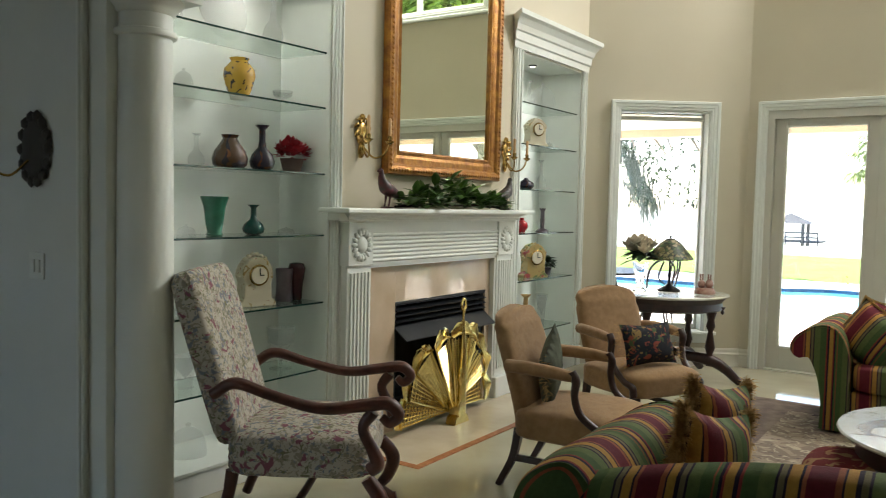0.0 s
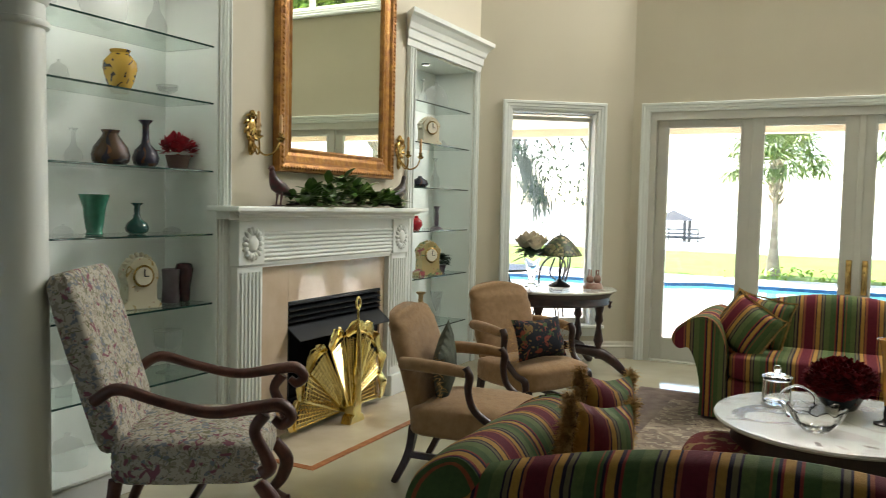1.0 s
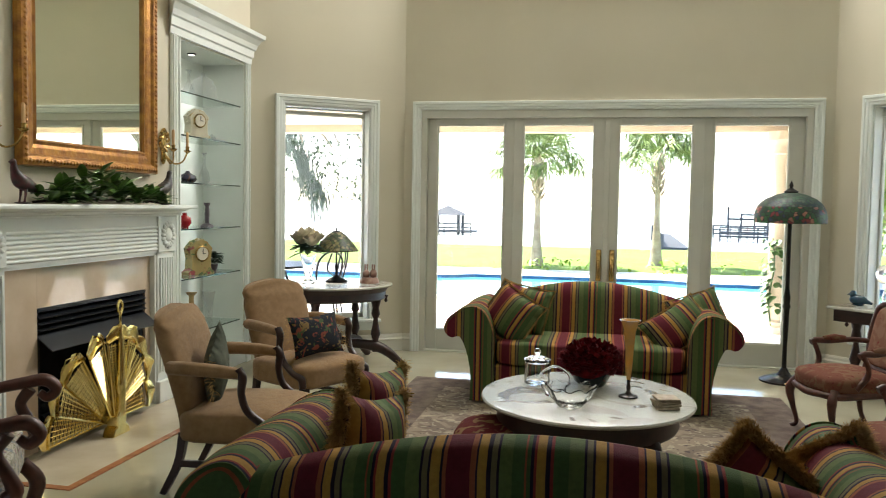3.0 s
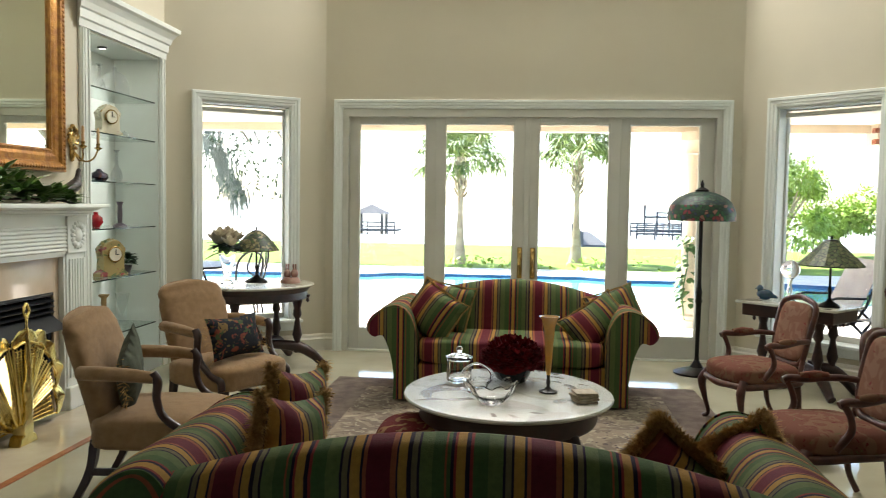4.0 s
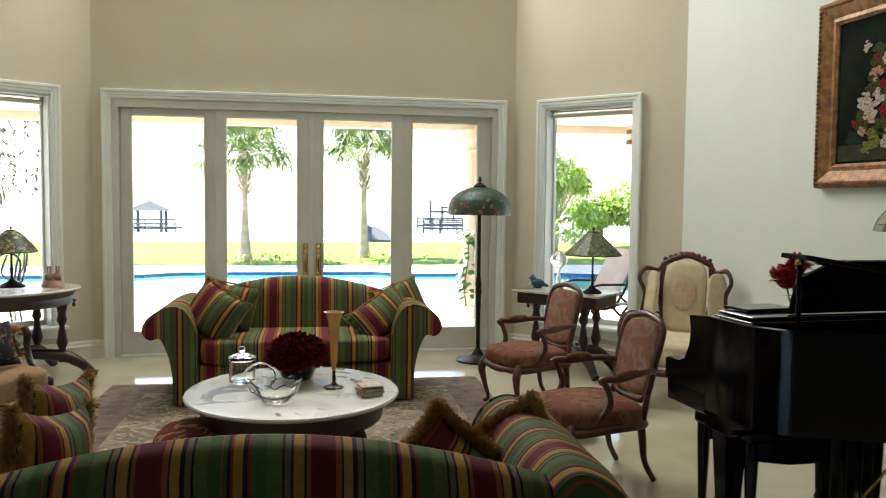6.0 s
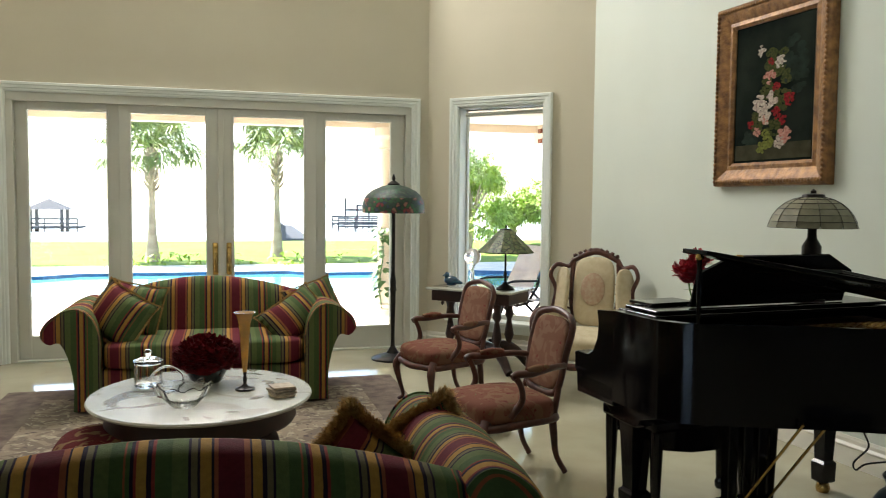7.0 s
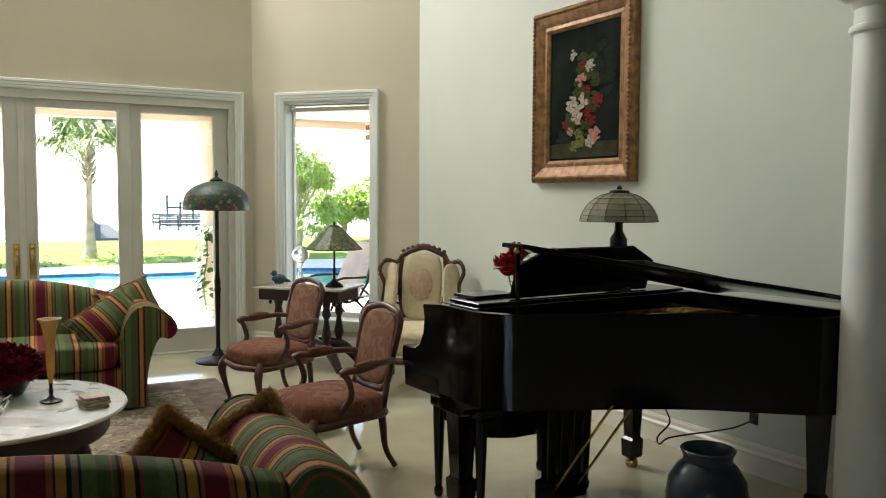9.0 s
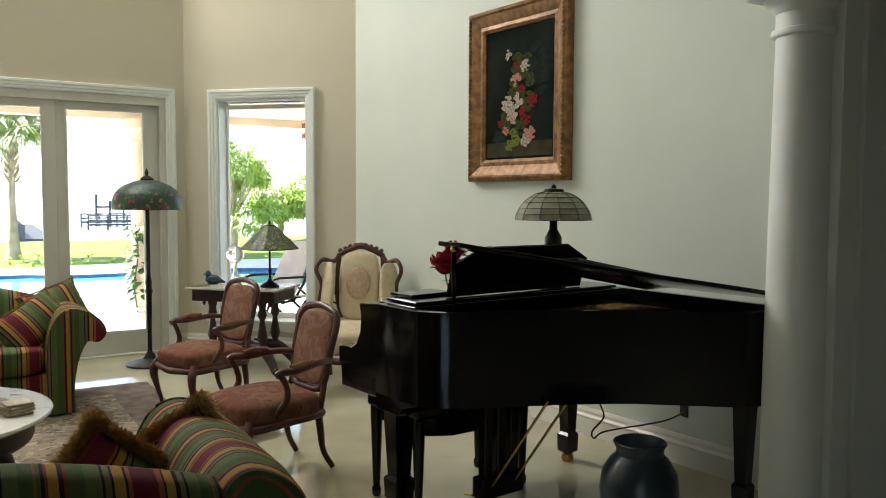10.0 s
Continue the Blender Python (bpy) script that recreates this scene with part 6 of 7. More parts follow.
for i in range(60):
    a = rnd.uniform(0, 6.28)
    leaf_shape(bm, (0.02 * math.cos(a), 0.02 * math.sin(a), 0.07 + rnd.uniform(0, 0.08)), (math.cos(a), math.sin(a), rnd.uniform(0, 0.8)), 0.09, 0.05)
part("leaves", bm, DKGREEN, t)

# ---- piano corner ----
t = thing("grand_piano", pose(1.70, 3.47, 0, 0, 0, 5), "black lacquered baby grand piano with half-raised lid", "piano")
RIM = [(0.0, 0.0), (1.48, 0.0), (1.48, -1.24), (1.42, -1.29), (1.26, -1.30), (1.14, -1.26), (0.98, -1.12), (0.80, -0.95), (0.57, -0.80), (0.30, -0.66), (0.08, -0.54), (0.0, -0.42)]
line = [(p.x, p.y) for p in smooth_line([(x, y, 0) for x, y in RIM[2:]], 5)]
RIMS = [RIM[0], RIM[1]] + line


def slab(outline, z0, z1, bevel=0.0):
    bm = bmesh.new()
    a = [bm.verts.new((x, y, z0)) for x, y in outline]
    b = [bm.verts.new((x, y, z1)) for x, y in outline]
    bm.faces.new(a[::-1]), bm.faces.new(b)
    for i in range(len(a)):
        j = (i + 1) % len(a)
        bm.faces.new((a[i], a[j], b[j], b[i]))
    bmesh.ops.recalc_face_normals(bm, faces=bm.faces[:])
    if bevel:
        bmesh.ops.bevel(bm, geom=[e for e in bm.edges if abs(e.verts[0].co.z - e.verts[1].co.z) < 1e-6], offset=bevel, segments=2, profile=0.5, affect="EDGES")
    return bm


bm = bmesh.new()
cx, cy = 0.85, -0.62
body = [p for p in RIMS if p[1] < -0.02]
body = [(0.0, -0.12), (1.48, -0.12)] + [p for p in RIMS[2:]]
outer = [(bm.verts.new((x, y, 0.59)), bm.verts.new((x, y, 1.0))) for x, y in body]
inner = [(bm.verts.new((x + (cx - x) * 0.06, y + (cy - y) * 0.06, 1.0)), bm.verts.new((x + (cx - x) * 0.06, y + (cy - y) * 0.06, 0.90))) for x, y in body]
for i in range(len(body)):
    j = (i + 1) % len(body)
    bm.faces.new((outer[i][0], outer[j][0], outer[j][1], outer[i][1]))
    bm.faces.new((outer[i][1], outer[j][1], inner[j][0], inner[i][0]))
    bm.faces.new((inner[i][0], inner[j][0], inner[j][1], inner[i][1]))
bm.faces.new([o[0] for o in outer])
bm.faces.new([o[1] for o in inner])
part("rim", bm, PIANO, t, "curved black lacquer rim", smooth=True, auto=35)
part("harp_plate", slab([(x + (cx - x) * 0.07, y + (cy - y) * 0.07) for x, y in body], 0.905, 0.925), mat("bronze_harp_plate", (0.16, 0.06, 0.02), 0.4, metal=0.7, scale=9, second=(0.09, 0.03, 0.012)), t, "bronze harp plate")
bm = bmesh.new()
for i in range(30):
    x = 0.2 + 1.15 * i / 30
    tube([(x, -0.36, 0.932), (min(1.40, x * 0.5 + 0.72), -0.45 - 0.8 * (i / 30) - 0.1, 0.932)], 0.0025, 3, 1, bm=bm)
tagged(part("string_set", bm, BRASS, t), kind="stuff")
CHEEK = [(0.10, 0.585), (0.20, 0.60), (0.205, 0.66), (0.225, 0.67), (0.225, 0.755), (0.20, 0.765), (0.11, 0.765), (0.06, 0.79), (0.025, 0.85), (0.015, 0.92), (0.03, 0.985), (-0.12, 1.0), (-0.12, 0.585)]
BRACKET = [(0.12, 0.60), (0.115, 0.565), (0.09, 0.54), (0.03, 0.52), (-0.01, 0.48), (-0.19, 0.48), (-0.22, 0.52), (-0.30, 0.545), (-0.34, 0.60)]
for x in (0.0, 1.40):
    own = prism([(a, b) for a, b in CHEEK], 0.08, 0.004)
    moved(own, pose(x, 0, 0) @ Matrix(((0, 1, 0, 0), (1, 0, 0, 0), (0, 0, 1, 0), (0, 0, 0, 1))))
    part("cheek", own, PIANO, t, "scrolled arm beside the keyboard")
    own = prism(BRACKET[::-1], 0.13, 0.004)
    moved(own, pose(0.075 if x == 0 else 1.27, 0, 0) @ Matrix(((0, 1, 0, 0), (1, 0, 0, 0), (0, 0, 1, 0), (0, 0, 0, 1))))
    part("leg_bracket", own, PIANO, t, "curved bracket above the leg")
part("key_bed", box(0.0, 1.48, -0.12, 0.20, 0.565, 0.66, 0.006), PIANO, t)
part("key_slip", box(0.08, 1.40, 0.17, 0.195, 0.66, 0.715, 0.003), PIANO, t)
part("fallboard", box(0.08, 1.40, -0.06, -0.03, 0.74, 0.99, 0.006), PIANO, t)
part("keys", box(0.08, 1.40, -0.03, 0.16, 0.70, 0.73, 0.002), mat("ivory_keys", (0.7, 0.67, 0.58), 0.3), t, "white keys")
part("front_deck", box(0.06, 1.42, -0.34, -0.06, 0.985, 1.002, 0.002), PIANO, t)
part("music_shelf", box(0.08, 1.40, -0.32, -0.08, 1.005, 1.02, 0.003), PIANO, t)
own = prism([(0.30, 0.0), (1.18, 0.0), (1.18, 0.16), (1.02, 0.24), (0.46, 0.24), (0.30, 0.16)], 0.015, 0.003)
moved(own, pose(0, -0.26, 1.022, 18))
part("music_desk", own, PIANO, t, "tilted music desk")
# lid in two leaves: the main leaf rests on a short prop, the front leaf is folded back on it
LIDT = Matrix.Translation((1.48, 0, 1.025)) @ Matrix.Rotation(radians(10.5), 4, "Y") @ Matrix.Translation((-1.48, 0, 0))
main = [(0.09, -0.44), (1.49, -0.44)] + [(x + (x - cx) * 0.015, y - 0.01) for x, y in RIMS[2:] if y < -0.45 and x > 0.09]
part("lid", moved(slab(main, 0, 0.02, 0.004), LIDT), PIANO, t, "half-raised black lid")
part("folded_lid", moved(slab([(0.42, -0.46), (1.47, -0.46), (1.47, -0.78), (0.60, -0.78)], 0.0, 0.018, 0.004), LIDT @ Matrix.Translation((0, -0.78, 0.024)) @ Matrix.Rotation(radians(-9), 4, "X") @ Matrix.Translation((0, 0.78, 0.0))), PIANO, t, "front lid leaf folded back")
part("lid_prop", tube([(0.13, -0.535, 0.99), (0.13, -0.53, 1.262)], 0.010, 8, 1), PIANO, t)
for x, y in ((0.13, -0.53), (0.26, -0.61)):
    part("lid_knob", lathe([(0.012, 0), (0.018, 0.01), (0.012, 0.024)], 10, None, pose(x, y, 1.255)), BRASS, t, "brass knob", smooth=True)
for x, y, k in ((0.14, -0.10, 1.0), (1.31, -0.06, 0.8), (1.38, -1.12, 0.7)):
    lg = part("leg", tube([(x, y, 0.62), (x, y, 0.56), (x, y, 0.17), (x, y, 0.155), (x, y, 0.06), (x, y, 0.05)], [0.09 * k, 0.082 * k, 0.055 * k, 0.075 * k, 0.07 * k, 0.05 * k], 4, 1, square=True), PIANO, t, "tapered square leg")
    part("caster", lathe([(0.03, 0.0), (0.036, 0.02), (0.03, 0.045), (0.02, 0.06)], 14, None, pose(x, y, 0)), BRASS, lg, "brass caster", smooth=True)
bm = box(0.39, 0.65, -0.42, -0.34, 0.08, 0.18, 0.006)
for x in (0.44, 0.52, 0.60):
    box(x - 0.026, x + 0.026, -0.405, -0.355, 0.16, 0.62, 0.004, bm)
part("lyre", bm, PIANO, t, "pedal lyre")
for x in (0.45, 0.52, 0.59):
    part("pedal", tube([(x, -0.36, 0.06), (x, -0.28, 0.055), (x, -0.22, 0.045)], [0.008, 0.012, 0.014], 8, flat=0.5), GOLD, t, "brass pedal", smooth=True)
for x in (0.45, 0.59):
    part("lyre_rod", tube([(x, -0.40, 0.12), (x, -0.78, 0.62)], 0.006, 6, 1), BRASS, t, "brass brace rod")
b = thing("piano_bench", pose(2.20, 3.48, 0, 0, 0, 8), "black piano bench pushed under the keyboard", "bench")
part("seat", box(-0.38, 0.38, -0.20, 0.20, 0.46, 0.52, 0.015, seg=2), PIANO, b)
for y in (-0.185, 0.165):
    part("apron", prism([(-0.35, 0.46), (0.35, 0.46), (0.35, 0.40), (0.30, 0.375), (0.15, 0.35), (0.0, 0.345), (-0.15, 0.35), (-0.30, 0.375), (-0.35, 0.40)], 0.02, 0.002, None, pose(0, y, 0)), PIANO, b, "arched bench apron")
for x in (-0.34, 0.34):
    for y in (-0.17, 0.17):
        part("leg", lathe([(0.016, 0), (0.022, 0.012), (0.024, 0.04), (0.016, 0.055), (0.019, 0.08), (0.03, 0.40), (0.03, 0.46)], 10, None, pose(x, y, 0)), PIANO, b, smooth=True)
t = thing("table_lamp", pose(2.75, 3.36, 1.022), "table lamp with a cream leaded-glass dome on the piano", "table lamp")
part("base", lathe([(0.07, 0), (0.07, 0.012), (0.03, 0.03), (0.022, 0.1), (0.03, 0.16), (0.045, 0.22), (0.045, 0.26), (0.022, 0.30), (0.02, 0.36)], 24), DARKBRONZE, t, smooth=True)
for k in range(12):
    bm = bmesh.new()
    prof = [(0.05, 0.495), (0.09, 0.485), (0.125, 0.466), (0.155, 0.44), (0.178, 0.41), (0.192, 0.38), (0.20, 0.35)]
    prev = None
    for r, z in prof:
        row = [bm.verts.new((r * math.cos(a), r * math.sin(a), z)) for a in (2 * math.pi * (k + 0.03) / 12, 2 * math.pi * (k + 0.97) / 12)]
        if prev:
            bm.faces.new((prev[0], prev[1], row[1], row[0]))
        prev = row
    p = part("shade_panel", bm, SHADE_CREAM, t)
    p.modifiers.new("thick", "SOLIDIFY").thickness = 0.004
bm = bmesh.new()
for k in range(12):
    a = 2 * math.pi * k / 12
    tube([(r * math.cos(a) * 1.01, r * math.sin(a) * 1.01, z + 0.001) for r, z in prof], 0.0013, 4, 1, bm=bm)
for r, z in prof[1:]:
    tube([(r * 1.01 * math.cos(2 * math.pi * k / 24), r * 1.01 * math.sin(2 * math.pi * k / 24), z) for k in range(25)], 0.0013, 4, 1, bm=bm)
tagged(part("leading", bm, DARKBRONZE, t, "dark lead lines"), kind="stuff")
part("finial", lathe([(0.055, 0.492), (0.05, 0.508), (0.012, 0.514), (0.014, 0.525), (0.002, 0.535)], 16), DARKBRONZE, t, smooth=True)
t = thing("rose_spray", pose(2.07, 3.34, 0.935), "red roses lying against the music desk", "flowers")
for k, (p, r, n) in enumerate((((0, 0, 0.22), 0.055, 150), ((0.07, 0.02, 0.275), 0.04, 90), ((0.045, -0.03, 0.19), 0.042, 90))):
    bm = blob(r * 0.8, r * 0.8, r * 0.7, None, pose(*p), 2)
    join(bm, moved(petal_ball(n, r, r * 0.9, 0.0, 0.036, 21 + k), pose(*p)))
    part("rose", bm, BRIGHTRED, t, "bright red rose")
bm = tube([(0.0, 0, 0.2), (0.05, 0.02, 0.1), (0.16, 0.0, 0.095)], 0.004, 5)
for k in range(8):
    leaf_shape(bm, (0.03 + 0.015 * k, 0, 0.16 - 0.015 * k), (math.cos(k * 2.2), math.sin(k * 2.2), 0.3), 0.06, 0.03)
part("stems", bm, GREEN, t)
solid("folded_cloth", box(-0.13, 0.13, -0.08, 0.08, 0, 0.012, 0.004, seg=2), PIANO, "dark folded cloth on the piano", "cloth", pose(1.98, 3.40, 1.022, 0, 0, 10))

EW = Vector((RIGHT_END[0] - BAY_R[0], RIGHT_END[1] - BAY_R[1])).normalized()
ps = 2.22
px_, py_ = BAY_R[0] + EW.x * ps, BAY_R[1] + EW.y * ps
t = thing("framed_painting", pose(px_ - 0.005, py_, 1.60) @ Matrix.Rotation(math.atan2(EW.y, EW.x), 4, "Z"), "still life of flowers in a carved gilt wood frame", "painting")
PW, PH, FW = 1.0, 1.20, 0.155
prof = [(0, 0.0), (0, 0.02), (0.02, 0.035), (0.045, 0.03), (0.07, 0.045), (0.10, 0.06), (0.13, 0.07), (0.15, 0.055), (FW, 0.03), (FW, 0)]
bm, rings = bmesh.new(), []
for x, z, dx, dz in ((-PW / 2 + FW, FW, -1, -1), (-PW / 2 + FW, PH - FW, -1, 1), (PW / 2 - FW, PH - FW, 1, 1), (PW / 2 - FW, FW, 1, -1)):
    rings.append([bm.verts.new((x + dx * s, -p, z + dz * s)) for s, p in prof])
for a, b in zip(rings, rings[1:] + rings[:1]):
    for i in range(len(prof) - 1):
        bm.faces.new((a[i], a[i + 1], b[i + 1], b[i]))
part("frame", bm, WOODFRAME, t, "carved gilt wood frame")
bm = bmesh.new()
for i in range(40):
    f = i / 39
    for x, z in ((-PW / 2 + 0.03 + (PW - 0.06) * f, 0.03), (-PW / 2 + 0.03 + (PW - 0.06) * f, PH - 0.03), (-PW / 2 + 0.03, 0.03 + (PH - 0.06) * f), (PW / 2 - 0.03, 0.03 + (PH - 0.06) * f)):
        blob(0.016, 0.012, 0.016, bm, pose(x, -0.066, z, 0, 40 * (i % 4)), 1)
tagged(part("carving", bm, WOODFRAME, t, "carved leaf border", smooth=True), kind="stuff")
CANVAS = mat("dark_painted_canvas", (0.004, 0.007, 0.006), 0.8, scale=2.5, second=(0.018, 0.022, 0.017), bump=0.1, bump_scale=200, ior=1.12)
part("canvas", box(-PW / 2 + FW - 0.005, PW / 2 - FW + 0.005, -0.012, -0.004, FW - 0.005, PH - FW + 0.005), CANVAS, t, "dark canvas")
LEDGE = mat("painted_stone_ledge", (0.045, 0.042, 0.025), 0.8, var=0.3, scale=9, ior=1.15)
part("painted_ledge", box(-0.33, 0.33, -0.015, -0.0125, 0.17, 0.27), LEDGE, t)
PINK = mat("painted_pink_rose", (0.26, 0.08, 0.07), 0.8, scale=60, second=(0.42, 0.24, 0.19), ior=1.2)
PWHITE = mat("painted_white_flower", (0.46, 0.40, 0.33), 0.8, scale=60, second=(0.20, 0.15, 0.13), ior=1.2)
PGREEN = mat("painted_leaves", (0.025, 0.035, 0.012), 0.8, scale=60, second=(0.06, 0.065, 0.02), ior=1.2)
LIME = mat("painted_grapes", (0.16, 0.17, 0.04), 0.8, scale=60, second=(0.08, 0.09, 0.02), ior=1.2)
PRED = mat("painted_red_flower", (0.22, 0.018, 0.02), 0.8, scale=60, second=(0.10, 0.008, 0.01), ior=1.2)
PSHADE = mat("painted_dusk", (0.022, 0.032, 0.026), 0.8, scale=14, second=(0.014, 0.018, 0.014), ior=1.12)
BLOOMS = [(0.17, 0.80, 0.13, PSHADE), (0.20, 0.66, 0.10, PSHADE), (-0.18, 0.30, 0.09, PSHADE), (0.0, 0.80, 0.09, PGREEN), (0.08, 0.70, 0.085, PGREEN), (-0.05, 0.62, 0.08, PGREEN), (0.08, 0.54, 0.09, PGREEN), (-0.12, 0.42, 0.08, PGREEN), (0.02, 0.36, 0.08, PGREEN),
          (-0.11, 0.865, 0.042, PWHITE), (0.06, 0.775, 0.05, PWHITE), (0.09, 0.835, 0.035, PGREEN), (-0.03, 0.69, 0.058, PINK), (-0.02, 0.79, 0.03, PRED), (0.03, 0.62, 0.038, PRED), (-0.10, 0.535, 0.08, PWHITE), (-0.01, 0.545, 0.062, PWHITE),
          (-0.06, 0.445, 0.062, PWHITE), (-0.055, 0.425, 0.035, PINK), (0.14, 0.54, 0.055, PRED), (0.04, 0.46, 0.045, PRED), (0.115, 0.315, 0.06, PINK), (0.07, 0.275, 0.048, PWHITE), (-0.13, 0.35, 0.035, PINK), (0.10, 0.41, 0.036, PRED),
          (-0.19, 0.40, 0.035, PRED), (-0.03, 0.275, 0.055, LIME), (-0.09, 0.245, 0.045, LIME), (-0.05, 0.33, 0.04, LIME)]
for k, (x, z, r, m) in enumerate(BLOOMS):
    bm, rp = bmesh.new(), random.Random(k)
    for j in range(26):
        a, q = rp.uniform(0, 6.28), r * 0.8 * math.sqrt(rp.random())
        lathe([(r * rp.uniform(0.14, 0.36), 0), (0, 0.0006)], 7, bm, pose(x + q * math.cos(a), -0.0128 - 0.00005 * j - 0.0001 * k, z + q * math.sin(a), 90) @ Matrix.Diagonal((1, rp.uniform(0.5, 1), 1, 1)))
    part("painted_flower", bm, m, t)
solid("floor_urn", lathe([(0.10, 0), (0.105, 0.01), (0.13, 0.12), (0.165, 0.28), (0.175, 0.38), (0.165, 0.45), (0.13, 0.50), (0.105, 0.52), (0.105, 0.54), (0.118, 0.565), (0.112, 0.57), (0.095, 0.54), (0.09, 0.4), (0, 0.2)], 36),
      mat("dark_blue_grey_glaze", (0.025, 0.045, 0.068), 0.28, scale=4, second=(0.014, 0.024, 0.038)), "large dark blue glazed floor urn beside the piano", "urn", pose(2.29, 2.27, 0) @ Matrix.Diagonal((0.86, 0.86, 0.98, 1)), smooth=True)
t = thing("power_cord", pose(0, 0, 0), "thin black lamp cord looping down to a wall plug", "cord")
part("cable", tube([(2.839, 3.102, 0.522), (2.883, 3.133, 0.436), (2.924, 3.144, 0.353), (2.888, 3.189, 0.272), (2.896, 3.184, 0.235), (2.947, 3.176, 0.261), (3.099, 3.177, 0.261), (3.232, 3.165, 0.261), (3.388, 3.151, 0.266), (3.497, 3.142, 0.289), (3.537, 3.141, 0.308)], 0.0045, 6), DARKI, t, smooth=True)
part("plug", box(3.517, 3.597, 3.111, 3.171, 0.268, 0.338, 0.006), DARKI, t, "black plug adapter")
# hall wall: plate ornament with candle arm, light switch
t = thing("wall_ornament", pose(-3.59, 2.03, 1.68), "dark oval carved wall ornament with a brass candle arm", "wall ornament")
bm = blob(0.12, 0.02, 0.155, None, pose(0, -0.01, 0), 3, 0.2)
for k in range(14):
    a = 2 * math.pi * k / 14
    blob(0.03, 0.018, 0.03, bm, pose(0.11 * math.cos(a), -0.015, 0.145 * math.sin(a)), 1, 0.2, k)
part("plate", bm, mat("dark_carved_wood", (0.03, 0.025, 0.02), 0.5), t, smooth=True)
part("arm", tube([(-0.02, -0.03, -0.05), (-0.05, -0.10, -0.12), (-0.1, -0.16, -0.08), (-0.12, -0.18, -0.02)], 0.006, 6), BRASS, t, smooth=True)
t = thing("light_switch", pose(-3.59, 2.03, 1.16), "cream light switch plate", "switch")
part("plate", box(-0.06, 0.06, -0.008, -0.001, -0.06, 0.06, 0.002), TRIM, t)
part("rocker", box(-0.035, -0.01, -0.014, -0.008, -0.03, 0.03, 0.002), TRIM, t)
part("rocker", box(0.01, 0.035, -0.014, -0.008, -0.03, 0.03, 0.002), TRIM, t)

# ---- outside ----
PATIO = mat("pale_patio_stone", (0.66, 0.62, 0.56), 0.8, var=0.08, scale=2)
LAWN = mat("sunny_lawn", (0.12, 0.20, 0.035), 0.9, scale=0.8, second=(0.16, 0.22, 0.05), bump=0.6, bump_scale=40)
WATER = mat("pool_water", (0.10, 0.36, 0.46), 0.05, var=0.1, scale=1.0, bump=0.15, bump_scale=3)
LAKE = mat("lake_water", (0.45, 0.50, 0.52), 0.15, var=0.05, scale=0.05, bump=0.2, bump_scale=1.0)
BLUETILE = mat("blue_pool_tile", (0.03, 0.10, 0.22), 0.3, var=0.2, scale=8)
PLASTER = mat("peach_plaster", (0.78, 0.66, 0.52), 0.8, var=0.04, scale=2)
BARK = mat("grey_palm_bark", (0.50, 0.42, 0.32), 0.9, scale=5, second=(0.30, 0.24, 0.18), bump=0.8, bump_scale=14)
FROND = mat("palm_frond_green", (0.27, 0.34, 0.09), 0.55, scale=3, second=(0.13, 0.20, 0.06))
SHRUB = mat("shrub_leaf_green", (0.36, 0.48, 0.07), 0.55, scale=2, second=(0.20, 0.33, 0.05))
MOSS = mat("grey_moss", (0.16, 0.18, 0.15), 0.9, var=0.3)
OAK = mat("dark_oak_leaf", (0.035, 0.06, 0.03), 0.6, var=0.3)
GREYWOOD = mat("weathered_dock_wood", (0.06, 0.065, 0.07), 0.85, var=0.2)
ROOFG = mat("grey_shingle_roof", (0.05, 0.055, 0.065), 0.8, var=0.2)
BRICK = mat("red_brick", (0.28, 0.09, 0.05), 0.85, var=0.25, scale=14)

solid("patio", box(-30, 30, DOOR_Y + 0.001, 19.0, -0.3, -0.012), PATIO, "pale stone pool patio", "patio", kind="structure")
solid("ground_lawn", box(-400, 400, 19.0, 30.0, -2.6, -0.02), LAWN, "bright green lawn", "lawn", kind="structure")
solid("lake", box(-3000, 3000, 30.0, 4500, -2.4, -2.2), LAKE, "pale bright lake", "water", kind="structure")
for nm, x0, x1 in (("ground_west", -400, -30), ("ground_east", 30, 400)):
    solid(nm, box(x0, x1, -60, 19.0, -0.3, -0.02), LAWN, "bright green lawn", "lawn", kind="structure")
PO = [(-9, 13.2), (7.5, 13.2), (8.4, 14.6), (5.0, 16.0), (1.8, 16.0), (1.2, 16.45), (-2.6, 16.45), (-3.2, 16.0), (-9, 15.7)]
solid("pool_water", slab(PO, -0.05, -0.006), WATER, "turquoise pool water", "pool", kind="structure")
bm = bmesh.new()
for a, b in zip(PO[2:], PO[3:]):
    tube([(a[0], a[1], 0.02), (b[0], b[1], 0.02)], 0.05, 4, 1, bm=bm, square=True)
solid("pool_coping", bm, BLUETILE, "blue tiled pool edge", "pool edge", kind="structure")
bm = box(-7, 7, DOOR_Y + 0.23, 10.6, 2.52, 2.8)
box(-7, 7, 10.4, 10.6, 2.42, 2.52, 0, bm)
solid("porch_roof", bm, PLASTER, "peach plaster porch soffit and roof edge", "porch roof", kind="structure")
# unseen eave added to keep the sun out of the high window
solid("eave", box(-9.2, 9.2, DOOR_Y + 0.2, DOOR_Y + 1.3, 5.3, 5.5), PLASTER, "added unseen plaster eave shading the high window", "eave", kind="structure")
